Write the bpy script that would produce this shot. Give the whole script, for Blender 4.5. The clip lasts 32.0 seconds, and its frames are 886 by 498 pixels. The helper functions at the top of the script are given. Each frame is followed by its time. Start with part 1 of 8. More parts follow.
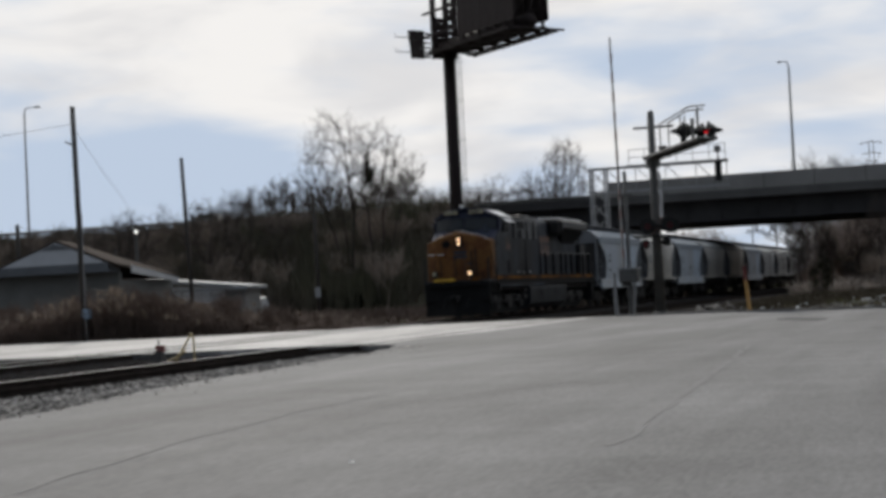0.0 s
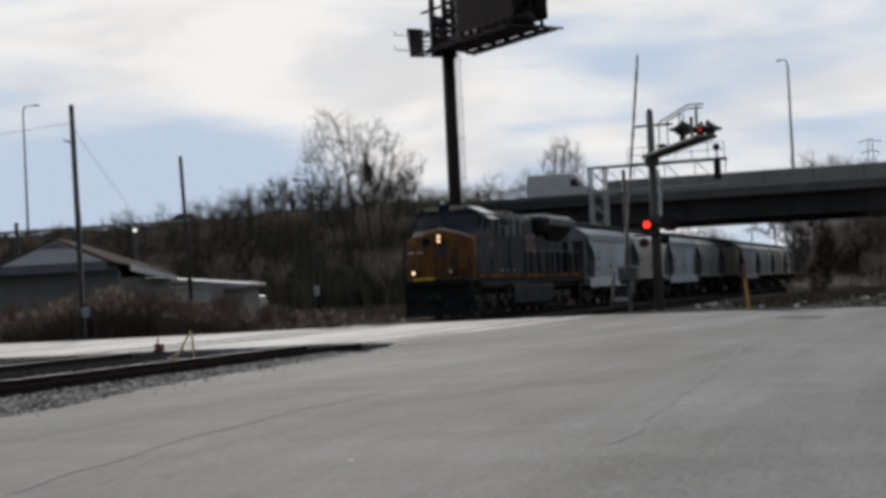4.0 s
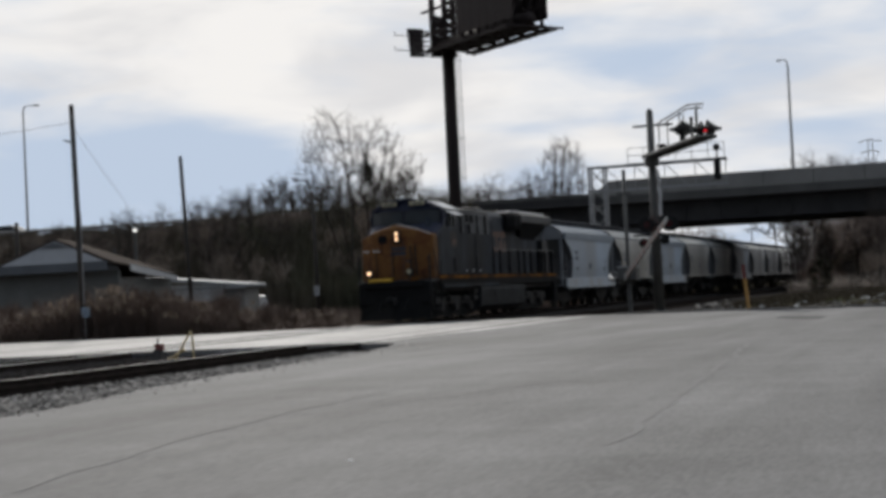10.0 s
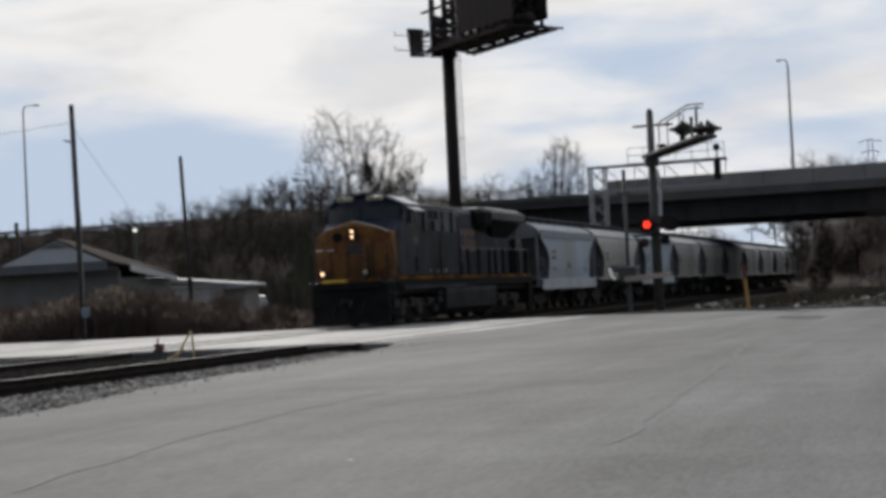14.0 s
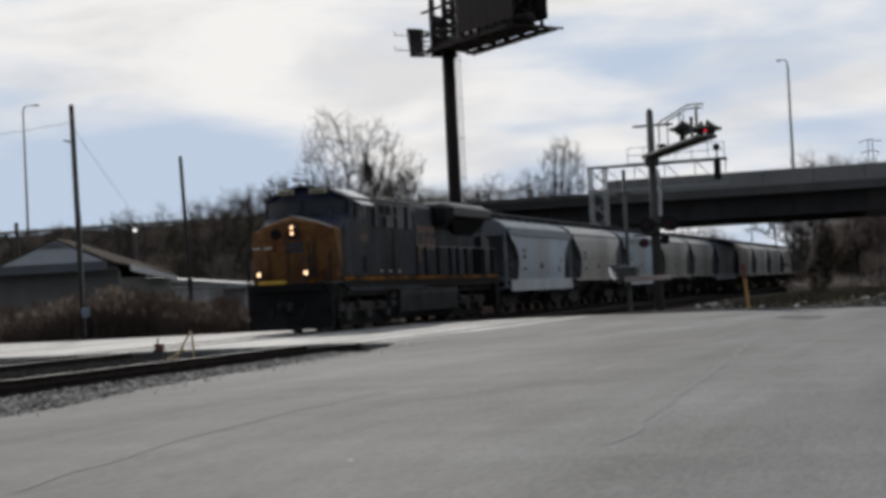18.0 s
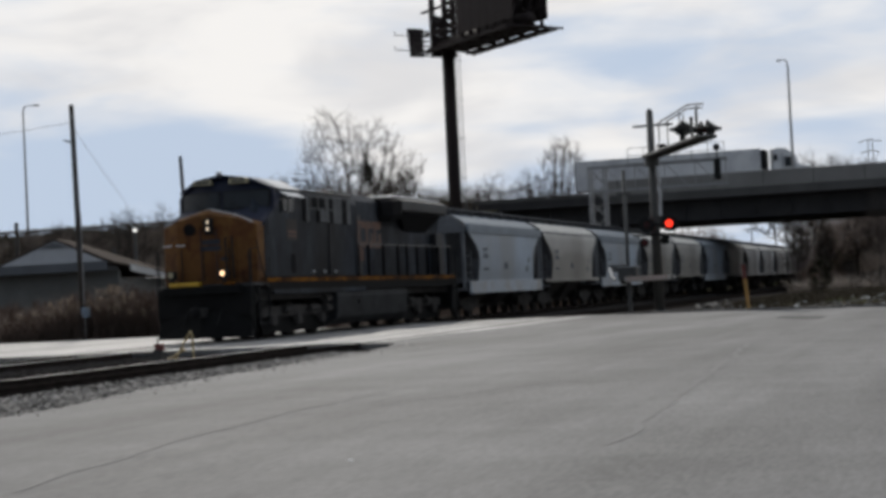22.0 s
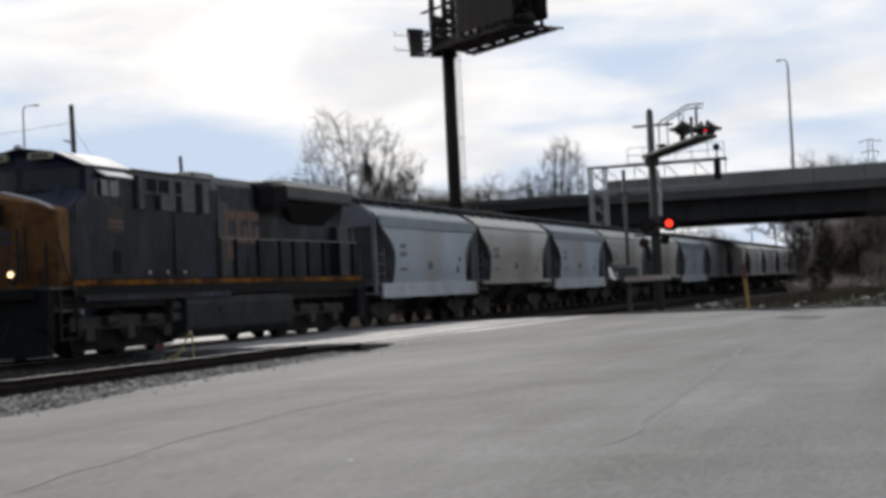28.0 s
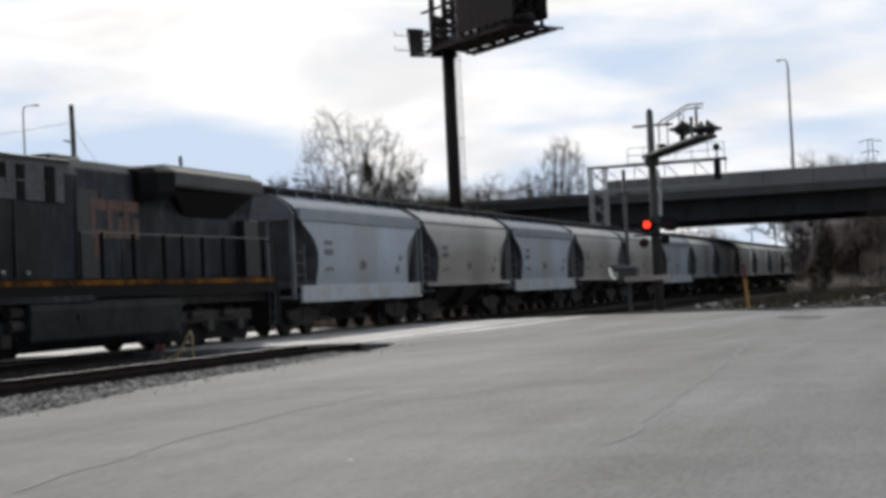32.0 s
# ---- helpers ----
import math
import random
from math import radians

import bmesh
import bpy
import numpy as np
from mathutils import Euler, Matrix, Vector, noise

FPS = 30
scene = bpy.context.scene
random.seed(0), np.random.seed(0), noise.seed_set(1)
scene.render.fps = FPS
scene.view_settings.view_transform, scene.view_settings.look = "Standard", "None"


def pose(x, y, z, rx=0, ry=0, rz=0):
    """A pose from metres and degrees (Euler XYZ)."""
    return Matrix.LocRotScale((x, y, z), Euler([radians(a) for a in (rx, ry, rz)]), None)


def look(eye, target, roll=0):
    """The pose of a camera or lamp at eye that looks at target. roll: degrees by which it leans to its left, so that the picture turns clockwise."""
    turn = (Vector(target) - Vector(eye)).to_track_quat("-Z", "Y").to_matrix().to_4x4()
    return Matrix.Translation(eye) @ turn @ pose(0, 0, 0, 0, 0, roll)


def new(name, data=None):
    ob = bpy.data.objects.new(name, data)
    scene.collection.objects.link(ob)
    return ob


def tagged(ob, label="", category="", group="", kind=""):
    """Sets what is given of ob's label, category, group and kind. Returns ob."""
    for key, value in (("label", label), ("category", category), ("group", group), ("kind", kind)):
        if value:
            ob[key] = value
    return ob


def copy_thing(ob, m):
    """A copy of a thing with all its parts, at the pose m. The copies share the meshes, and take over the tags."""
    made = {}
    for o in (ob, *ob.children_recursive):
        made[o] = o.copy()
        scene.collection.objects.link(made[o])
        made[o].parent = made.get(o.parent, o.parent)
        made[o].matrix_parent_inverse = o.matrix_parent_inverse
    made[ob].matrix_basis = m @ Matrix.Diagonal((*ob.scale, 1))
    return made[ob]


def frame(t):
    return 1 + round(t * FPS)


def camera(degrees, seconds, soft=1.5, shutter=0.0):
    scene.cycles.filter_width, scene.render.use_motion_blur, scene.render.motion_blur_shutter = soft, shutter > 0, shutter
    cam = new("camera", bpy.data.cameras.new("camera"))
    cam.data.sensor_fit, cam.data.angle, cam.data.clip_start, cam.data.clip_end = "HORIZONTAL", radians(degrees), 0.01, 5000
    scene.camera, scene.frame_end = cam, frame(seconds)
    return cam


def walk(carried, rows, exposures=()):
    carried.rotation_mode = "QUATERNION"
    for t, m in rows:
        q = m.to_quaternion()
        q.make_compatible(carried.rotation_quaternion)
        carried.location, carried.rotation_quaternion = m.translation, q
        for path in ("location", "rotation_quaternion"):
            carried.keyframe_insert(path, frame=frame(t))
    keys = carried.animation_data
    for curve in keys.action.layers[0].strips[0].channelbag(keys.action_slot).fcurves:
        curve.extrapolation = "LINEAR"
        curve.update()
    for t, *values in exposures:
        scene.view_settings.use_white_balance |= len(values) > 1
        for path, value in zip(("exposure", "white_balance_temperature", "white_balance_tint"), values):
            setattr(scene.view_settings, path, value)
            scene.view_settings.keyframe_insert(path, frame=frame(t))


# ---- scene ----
# The camera stands still on its tripod; it settles by a hair in the first seconds.
EYE = (0.0, 0.0, 1.1)


def aim(yaw, pitch, roll=-2.8):
    a, p = radians(yaw), radians(pitch)
    way = Vector((math.sin(a) * math.cos(p), math.cos(a) * math.cos(p), math.sin(p)))
    return look(EYE, Vector(EYE) + way * 50, roll)


cam = camera(31.28, 32.0, soft=3.9)
walk(cam, [(0.0, aim(71.818, 1.62)), (0.4, aim(71.85, 1.615)), (1.0, aim(71.85, 1.605)), (2.3, aim(71.85, 1.60)),
           (3.2, aim(71.85, 1.56)), (32.0, aim(71.85, 1.56))],
     exposures=[(0.0, -0.06), (18.0, -0.06), (25.0, 0.03), (28.5, 0.19), (32.0, 0.22)])

# ---- light: high thin cloud with the sun in front of the camera ----
SUN_AZ, SUN_EL = 64.0, 36.0   # degrees: from +Y towards +X, and above the horizon
world = bpy.data.worlds.new("sky")
scene.world = world
world.use_nodes = True
wn, wl = world.node_tree.nodes, world.node_tree.links
wn.clear()
w_out = wn.new("ShaderNodeOutputWorld")
w_bg = wn.new("ShaderNodeBackground")
w_sky = wn.new("ShaderNodeTexSky")
w_sky.sky_type = "NISHITA"
w_sky.sun_disc = False
w_sky.sun_elevation, w_sky.sun_rotation = radians(SUN_EL), radians(SUN_AZ)
w_sky.air_density, w_sky.dust_density = 1.0, 0.6
w_co = wn.new("ShaderNodeTexCoord")


def w_math(op, a, b=0.0, clamp=False):
    n = wn.new("ShaderNodeMath")
    n.operation, n.use_clamp = op, clamp
    for i, v in enumerate((a, b)):
        if isinstance(v, (int, float)):
            n.inputs[i].default_value = v
        else:
            wl.new(v, n.inputs[i])
    return n.outputs[0]


def w_noise(scale, stretch, turn, detail, offset=0.0):
    m = wn.new("ShaderNodeMapping")
    m.inputs["Rotation"].default_value = [radians(a) for a in turn]
    m.inputs["Scale"].default_value = stretch
    m.inputs["Location"].default_value = (offset, offset * 0.7, 0)
    wl.new(w_co.outputs["Generated"], m.inputs[0])
    n = wn.new("ShaderNodeTexNoise")
    n.inputs["Scale"].default_value, n.inputs["Detail"].default_value = scale, detail
    n.inputs["Distortion"].default_value = 0.5
    wl.new(m.outputs[0], n.inputs["Vector"])
    return n.outputs[0]


def w_lobe(yaw, pitch, tight):
    """A soft lobe of the cloud cover about one direction of the sky."""
    a, p = radians(yaw), radians(pitch)
    n = wn.new("ShaderNodeVectorMath")
    n.operation = "DOT_PRODUCT"
    n.inputs[1].default_value = (math.sin(a) * math.cos(p), math.cos(a) * math.cos(p), math.sin(p))
    wl.new(w_co.outputs["Generated"], n.inputs[0])
    return w_math("POWER", w_math("MAXIMUM", n.outputs["Value"], 0.0), tight)


w_cover = w_math("ADD", w_math("MULTIPLY", w_noise(3.2, (1, 1, 5.0), (0, 8, 0), 5.0, 3.1), 1.1), 0.07)
w_cover = w_math("ADD", w_cover, w_math("MULTIPLY", w_noise(9.0, (1, 1, 4.5), (0, 10, 0), 6.0, 1.3), 0.65))
for yaw, pitch, tight, weight in ((57.0, 3.2, 420, -0.55), (62.5, 5.2, 1300, -0.42), (65.5, 4.2, 1300, -0.40), (79.5, 7.0, 900, -0.02), (85.5, 10.5, 900, -0.10), (83.0, 6.0, 700, 0.05),
                                  (64, 9.5, 350, 0.25), (71.5, 5.5, 900, 0.12), (75.5, 3.4, 1400, -0.30), (71.5, 2.6, 2500, -0.2), (82.7, 1.5, 1800, -0.20), (60, 38, 30, 0.6), (84.0, 8.0, 160, -0.10), (244, 25, 1.5, -0.55)):
    w_cover = w_math("ADD", w_cover, w_math("MULTIPLY", w_lobe(yaw, pitch, tight), weight))
w_ramp = wn.new("ShaderNodeMapRange")
w_ramp.interpolation_type = "SMOOTHSTEP"
w_ramp.inputs["From Min"].default_value, w_ramp.inputs["From Max"].default_value = 0.60, 1.08
wl.new(w_cover, w_ramp.inputs["Value"])
w_gain = wn.new("ShaderNodeMix")
w_gain.data_type, w_gain.blend_type = "RGBA", "MULTIPLY"
w_gain.inputs["Factor"].default_value = 1.0
w_gain.inputs["B"].default_value = (0.64, 0.48, 0.33, 1)
wl.new(w_sky.outputs[0], w_gain.inputs["A"])
w_mix = wn.new("ShaderNodeMix")
w_mix.data_type = "RGBA"
w_white = wn.new("ShaderNodeMix")   # thicker parts of the cloud are a little greyer
w_white.data_type = "RGBA"
w_white.inputs["A"].default_value, w_white.inputs["B"].default_value = (0.76, 0.755, 0.765, 1), (0.945, 0.925, 0.905, 1)
w_thick = wn.new("ShaderNodeMapRange")
w_thick.interpolation_type = "SMOOTHSTEP"
w_thick.inputs["From Min"].default_value, w_thick.inputs["From Max"].default_value = 0.30, 0.58
wl.new(w_noise(7.0, (1, 1, 3.2), (0, -14, 0), 4.0, 7.7), w_thick.inputs["Value"])
wl.new(w_thick.outputs[0], w_white.inputs["Factor"])
wl.new(w_white.outputs["Result"], w_mix.inputs["B"])
# the sky's blue is that of a higher band; thin cloud scatters forward, so it is brightest round the sun
w_lift = wn.new("ShaderNodeVectorMath")
w_lift.operation = "ADD"
w_lift.inputs[1].default_value = (0, 0, 3.0)
wl.new(w_co.outputs["Generated"], w_lift.inputs[0])
wl.new(w_lift.outputs[0], w_sky.inputs["Vector"])
w_fwd = wn.new("ShaderNodeMapRange")
w_fwd.interpolation_type = "SMOOTHSTEP"
w_fwd.inputs["From Min"].default_value, w_fwd.inputs["From Max"].default_value = -0.25, 0.80
w_fwd.inputs["To Min"].default_value, w_fwd.inputs["To Max"].default_value = 0.38, 1.0
w_dot = wn.new("ShaderNodeVectorMath")
w_dot.operation = "DOT_PRODUCT"
w_dot.inputs[1].default_value = (math.sin(radians(SUN_AZ)) * math.cos(radians(SUN_EL)), math.cos(radians(SUN_AZ)) * math.cos(radians(SUN_EL)), math.sin(radians(SUN_EL)))
wl.new(w_co.outputs["Generated"], w_dot.inputs[0])
wl.new(w_dot.outputs["Value"], w_fwd.inputs["Value"])
wl.new(w_ramp.outputs[0], w_mix.inputs["Factor"])
wl.new(w_gain.outputs["Result"], w_mix.inputs["A"])
wl.new(w_mix.outputs["Result"], w_bg.inputs["Color"])
wl.new(w_fwd.outputs[0], w_bg.inputs["Strength"])
wl.new(w_bg.outputs[0], w_out.inputs["Surface"])

sun = new("sun", bpy.data.lights.new("sun", "SUN"))
sun.data.energy, sun.data.angle, sun.data.color = 2.1, radians(2.0), (1.0, 0.95, 0.88)
sun_way = Vector((math.sin(radians(SUN_AZ)) * math.cos(radians(SUN_EL)), math.cos(radians(SUN_AZ)) * math.cos(radians(SUN_EL)), math.sin(radians(SUN_EL))))
sun.matrix_world = look(sun_way * 300, (0, 0, 0))
scene.view_settings.exposure = 0.0


# ---- materials ----
def material(name, colour, other=None, rough=0.7, metal=0.0, scale=1.0, fine=12.0, bump=0.2, contrast=0.5, stain=None, spec=0.5, stretch=(1, 1, 1), per_thing=0.0, space="Object"):
    """A painted or raw surface: two tones mixed by a coarse and a fine noise, a stain in patches, and fine relief."""
    m = bpy.data.materials.new(name)
    m.use_nodes = True
    n, l = m.node_tree.nodes, m.node_tree.links
    b = n["Principled BSDF"]
    other = other or tuple(c * 0.72 for c in colour)
    co = n.new("ShaderNodeTexCoord")
    mp = n.new("ShaderNodeMapping")
    mp.inputs["Scale"].default_value = stretch
    l.new(co.outputs[space], mp.inputs[0])
    noises = []
    for s, d in ((scale, 4.0), (fine, 5.0), (scale * 0.35, 3.0)):
        t = n.new("ShaderNodeTexNoise")
        t.inputs["Scale"].default_value, t.inputs["Detail"].default_value = s, d
        l.new(mp.outputs[0], t.inputs["Vector"])
        noises.append(t.outputs[0])
    add = n.new("ShaderNodeMath")
    add.operation = "MULTIPLY_ADD"
    l.new(noises[0], add.inputs[0])
    add.inputs[1].default_value = 0.6
    half = n.new("ShaderNodeMath")
    half.operation = "MULTIPLY"
    half.inputs[1].default_value = 0.4
    l.new(noises[1], half.inputs[0])
    l.new(half.outputs[0], add.inputs[2])
    rg = n.new("ShaderNodeMapRange")
    rg.inputs["From Min"].default_value, rg.inputs["From Max"].default_value = 0.5 - 0.25 * contrast, 0.5 + 0.25 * contrast
    l.new(add.outputs[0], rg.inputs["Value"])
    mix = n.new("ShaderNodeMix")
    mix.data_type = "RGBA"
    mix.inputs["A"].default_value, mix.inputs["B"].default_value = (*colour, 1), (*other, 1)
    l.new(rg.outputs[0], mix.inputs["Factor"])
    result = mix.outputs["Result"]
    if stain:
        sr = n.new("ShaderNodeMapRange")
        sr.inputs["From Min"].default_value, sr.inputs["From Max"].default_value = 0.5, 0.72
        l.new(noises[2], sr.inputs["Value"])
        mix2 = n.new("ShaderNodeMix")
        mix2.data_type = "RGBA"
        l.new(sr.outputs[0], mix2.inputs["Factor"])
        l.new(result, mix2.inputs["A"])
        mix2.inputs["B"].default_value = (*stain, 1)
        result = mix2.outputs["Result"]
    if per_thing:
        oi = n.new("ShaderNodeObjectInfo")
        hs = n.new("ShaderNodeHueSaturation")
        vr = n.new("ShaderNodeMapRange")
        vr.inputs["To Min"].default_value, vr.inputs["To Max"].default_value = 1 - per_thing, 1 + per_thing
        l.new(oi.outputs["Random"], vr.inputs["Value"])
        l.new(vr.outputs[0], hs.inputs["Value"])
        l.new(result, hs.inputs["Color"])
        result = hs.outputs[0]
    l.new(result, b.inputs["Base Color"])
    rr = n.new("ShaderNodeMapRange")
    rr.inputs["To Min"].default_value, rr.inputs["To Max"].default_value = max(rough - 0.12, 0.03), min(rough + 0.12, 1)
    l.new(noises[1], rr.inputs["Value"])
    l.new(rr.outputs[0], b.inputs["Roughness"])
    b.inputs["Metallic"].default_value = metal
    b.inputs["Specular IOR Level"].default_value = spec
    if bump:
        bp = n.new("ShaderNodeBump")
        bp.inputs["Strength"].default_value, bp.inputs["Distance"].default_value = bump, 0.01
        l.new(noises[1], bp.inputs["Height"])
        l.new(bp.outputs[0], b.inputs["Normal"])
    return m


def glow(name, colour, strength):
    m = material(name, tuple(min(c, 0.8) for c in colour), rough=0.3, bump=0)
    b = m.node_tree.nodes["Principled BSDF"]
    b.inputs["Emission Color"].default_value = (*colour, 1)
    b.inputs["Emission Strength"].default_value = strength
    return m


def glass(name, tint=(0.03, 0.035, 0.04), rough=0.06):
    return material(name, tint, rough=rough, scale=0.6, fine=3, bump=0.02, spec=0.35)


M_ASPHALT = material("weathered_asphalt", (0.176, 0.176, 0.176), (0.116, 0.116, 0.115), rough=0.77, scale=0.4, fine=30, bump=0.16, contrast=0.52, stain=(0.088, 0.0875, 0.086), spec=0.18, stretch=(0.25, 1.0, 1.0))


def streak(m, sizes, depth):
    """Long faint wear lines, such as tyres and rollers leave, laid over a material's colour."""
    n, l = m.node_tree.nodes, m.node_tree.links
    b = n["Principled BSDF"]
    co = n.new("ShaderNodeTexCoord")
    for size in sizes:
        mp = n.new("ShaderNodeMapping")
        mp.inputs["Scale"].default_value = size
        l.new(co.outputs["Object"], mp.inputs[0])
        t = n.new("ShaderNodeTexNoise")
        t.inputs["Scale"].default_value, t.inputs["Detail"].default_value = 1.0, 3.0
        l.new(mp.outputs[0], t.inputs["Vector"])
        vr = n.new("ShaderNodeMapRange")
        vr.inputs["From Min"].default_value, vr.inputs["From Max"].default_value = 0.36, 0.64
        vr.inputs["To Min"].default_value, vr.inputs["To Max"].default_value = 1 - depth, 1 + depth
        l.new(t.outputs[0], vr.inputs["Value"])
        hs = n.new("ShaderNodeHueSaturation")
        l.new(vr.outputs[0], hs.inputs["Value"])
        l.new(b.inputs["Base Color"].links[0].from_socket, hs.inputs["Color"])
        l.new(hs.outputs[0], b.inputs["Base Color"])


streak(M_ASPHALT, ((0.07, 2.2, 1), (0.16, 0.7, 1), (1.1, 0.09, 1)), 0.075)
# pale base colour stands in for low sun and sky glaring off the road
M_PAVE = material("glare_pale_pavement", (0.35, 0.346, 0.342), (0.205, 0.202, 0.198), rough=0.62, scale=0.35, fine=14, bump=0.25, contrast=0.5, stain=(0.19, 0.187, 0.183), spec=0.22, stretch=(0.3, 1.0, 1.0))
M_CRACK = material("weathered_crack", (0.142, 0.142, 0.142), (0.165, 0.165, 0.165), spec=0.18, rough=0.77, scale=2, fine=30, bump=0.2)
M_PATCH = material("fresh_tar_patch", (0.06, 0.06, 0.06), (0.08, 0.08, 0.08), spec=0.15, rough=0.85, scale=2, fine=30, bump=0.3)
M_TAR = material("crack_tar", (0.088, 0.088, 0.088), (0.11, 0.11, 0.11), spec=0.15, rough=0.85, scale=2, fine=30, bump=0.3)
M_DIRT = material("dirt", (0.085, 0.072, 0.058), (0.05, 0.045, 0.036), rough=0.95, scale=0.25, fine=6, bump=0.8, contrast=0.8, stain=(0.06, 0.062, 0.03), spec=0.0)
M_BANK = material("leaf_litter_soil", (0.095, 0.08, 0.062), (0.06, 0.053, 0.042), rough=0.97, scale=0.3, fine=5, bump=0.8, stain=(0.03, 0.034, 0.016), spec=0.1)
M_BALLAST = material("ballast_stone", (0.37, 0.35, 0.325), (0.10, 0.095, 0.088), spec=0.2, rough=0.9, scale=3, fine=22, bump=0.8, contrast=0.7, per_thing=0.3)
M_BED = material("dark_ballast_bed", (0.055, 0.052, 0.05), (0.03, 0.028, 0.027), spec=0.0, rough=0.97, scale=2, fine=18, bump=1.0)
M_RAIL = material("rail_steel", (0.038, 0.032, 0.029), (0.024, 0.021, 0.019), spec=0.0, rough=0.9, metal=0.0, scale=4, fine=30)
M_RAILTOP = material("polished_rail_head", (0.5, 0.5, 0.5), (0.4, 0.4, 0.4), rough=0.28, metal=1.0, scale=2, fine=40, bump=0.05)
M_DULLHEAD = material("dull_rail_head", (0.22, 0.22, 0.22), (0.14, 0.14, 0.138), rough=0.5, metal=0.5, scale=2, fine=12, contrast=0.5, bump=0.1)
M_TIE = material("creosoted_timber", (0.05, 0.042, 0.035), (0.03, 0.026, 0.022), spec=0.0, rough=0.97, scale=2, fine=20, stretch=(1, 0.2, 1))
M_CONC = material("weathered_concrete", (0.30, 0.294, 0.283), (0.225, 0.22, 0.212), rough=0.85, scale=0.4, fine=8, bump=0.3, stain=(0.22, 0.215, 0.205))
# dark girder steel; also paints the shade on the left deck edge
M_GIRDER = material("dark_girder_and_shade", (0.058, 0.056, 0.057), (0.038, 0.037, 0.038), rough=0.85, scale=0.5, fine=8)
M_GALV = material("galvanised_steel", (0.38, 0.385, 0.39), (0.28, 0.285, 0.29), rough=0.5, metal=0.5, scale=2, fine=20, bump=0.1)
M_GREYPOLE = material("aluminium_mast", (0.12, 0.12, 0.117), (0.08, 0.08, 0.077), rough=0.55, metal=0.4, scale=1.5, fine=14, bump=0.1)
M_BLACK = material("flat_black_paint", (0.026, 0.026, 0.0265), (0.018, 0.018, 0.018), spec=0.25, rough=0.75, scale=2, fine=20, bump=0.15)
M_BROWNSTEEL = material("brown_billboard_steel", (0.030, 0.021, 0.020), (0.020, 0.014, 0.0135), spec=0.25, rough=0.7, scale=0.4, fine=6, bump=0.1)
M_WOODPOLE = material("weathered_pole_wood", (0.055, 0.047, 0.041), (0.034, 0.03, 0.026), rough=0.9, scale=1.5, fine=12, stretch=(1, 1, 0.1))
M_BARK = material("winter_bark", (0.062, 0.053, 0.046), (0.038, 0.032, 0.029), rough=0.95, scale=2, fine=15, spec=0.2)
M_BRUSH = material("brown_brush", (0.30, 0.25, 0.21), (0.18, 0.152, 0.128), rough=0.95, scale=0.5, fine=4, bump=0, contrast=0.9, spec=0.1)
# twig colour paled to paint in the haze over distant trees
M_PALETWIG = material("haze_pale_twigs", (0.38, 0.325, 0.295), (0.26, 0.222, 0.20), rough=0.95, scale=0.6, fine=5, bump=0, spec=0.1)
M_TWIG = material("bare_twigs", (0.085, 0.072, 0.064), (0.055, 0.047, 0.042), rough=0.95, scale=0.6, fine=5, bump=0, spec=0.15)
M_SCRUB = material("dark_scrub", (0.165, 0.138, 0.112), (0.092, 0.082, 0.066), rough=0.95, scale=0.15, fine=1.5, bump=0, stain=(0.10, 0.104, 0.066), spec=0.1)
M_REED = material("dry_reeds", (0.185, 0.138, 0.114), (0.098, 0.075, 0.063), rough=0.95, scale=0.25, fine=3, bump=0, contrast=0.8, spec=0.15)
M_PLUME = material("reed_plumes", (0.44, 0.36, 0.28), (0.24, 0.19, 0.145), rough=0.95, scale=1, fine=8, bump=0, spec=0.1)
M_GRASS = material("winter_grass", (0.075, 0.064, 0.043), (0.09, 0.072, 0.052), rough=0.95, scale=0.3, fine=4, bump=0, spec=0.15)
M_YELLOW = material("locomotive_yellow", (0.20, 0.094, 0.022), (0.135, 0.06, 0.017), contrast=0.8, spec=0.22, rough=0.55, scale=1.2, fine=10, bump=0.05, stain=(0.075, 0.038, 0.016))
M_STRIPE = material("sill_stripe_yellow", (0.32, 0.125, 0.008), (0.13, 0.055, 0.010), rough=0.8, spec=0.1, contrast=0.8, scale=2, fine=14, bump=0.05)
M_BLUE = material("locomotive_dark_blue", (0.016, 0.022, 0.052), (0.012, 0.016, 0.036), spec=0.3, rough=0.45, scale=1.2, fine=10, bump=0.03)
M_GREY = material("locomotive_grey", (0.010, 0.0155, 0.026), (0.046, 0.056, 0.070), contrast=0.5, spec=0.18, rough=0.6, scale=0.7, fine=9, bump=0.05, stain=(0.016, 0.017, 0.019), stretch=(1, 1, 0.4))
M_DARKGREY = material("sooty_grey", (0.028, 0.029, 0.031), (0.018, 0.018, 0.019), rough=0.55, scale=1, fine=12, bump=0.1)
# this pale grey paints in the sunlight on the locomotive's upper surfaces
M_ROOFGREY = material("sunlit_roof_grey", (0.60, 0.61, 0.62), (0.46, 0.47, 0.48), rough=0.4, scale=1, fine=10, bump=0.05)
M_UNDER = material("underframe_black", (0.050, 0.048, 0.047), (0.078, 0.073, 0.069), spec=0.15, rough=0.85, scale=2, fine=14, bump=0.3)
M_TANK = material("fuel_tank_grey", (0.034, 0.036, 0.038), (0.024, 0.0255, 0.027), spec=0.2, rough=0.75, scale=0.8, fine=12, bump=0.1)
M_WHEEL = material("wheel_steel", (0.048, 0.044, 0.041), (0.032, 0.03, 0.029), spec=0.15, rough=0.8, metal=0.0, scale=3, fine=20)
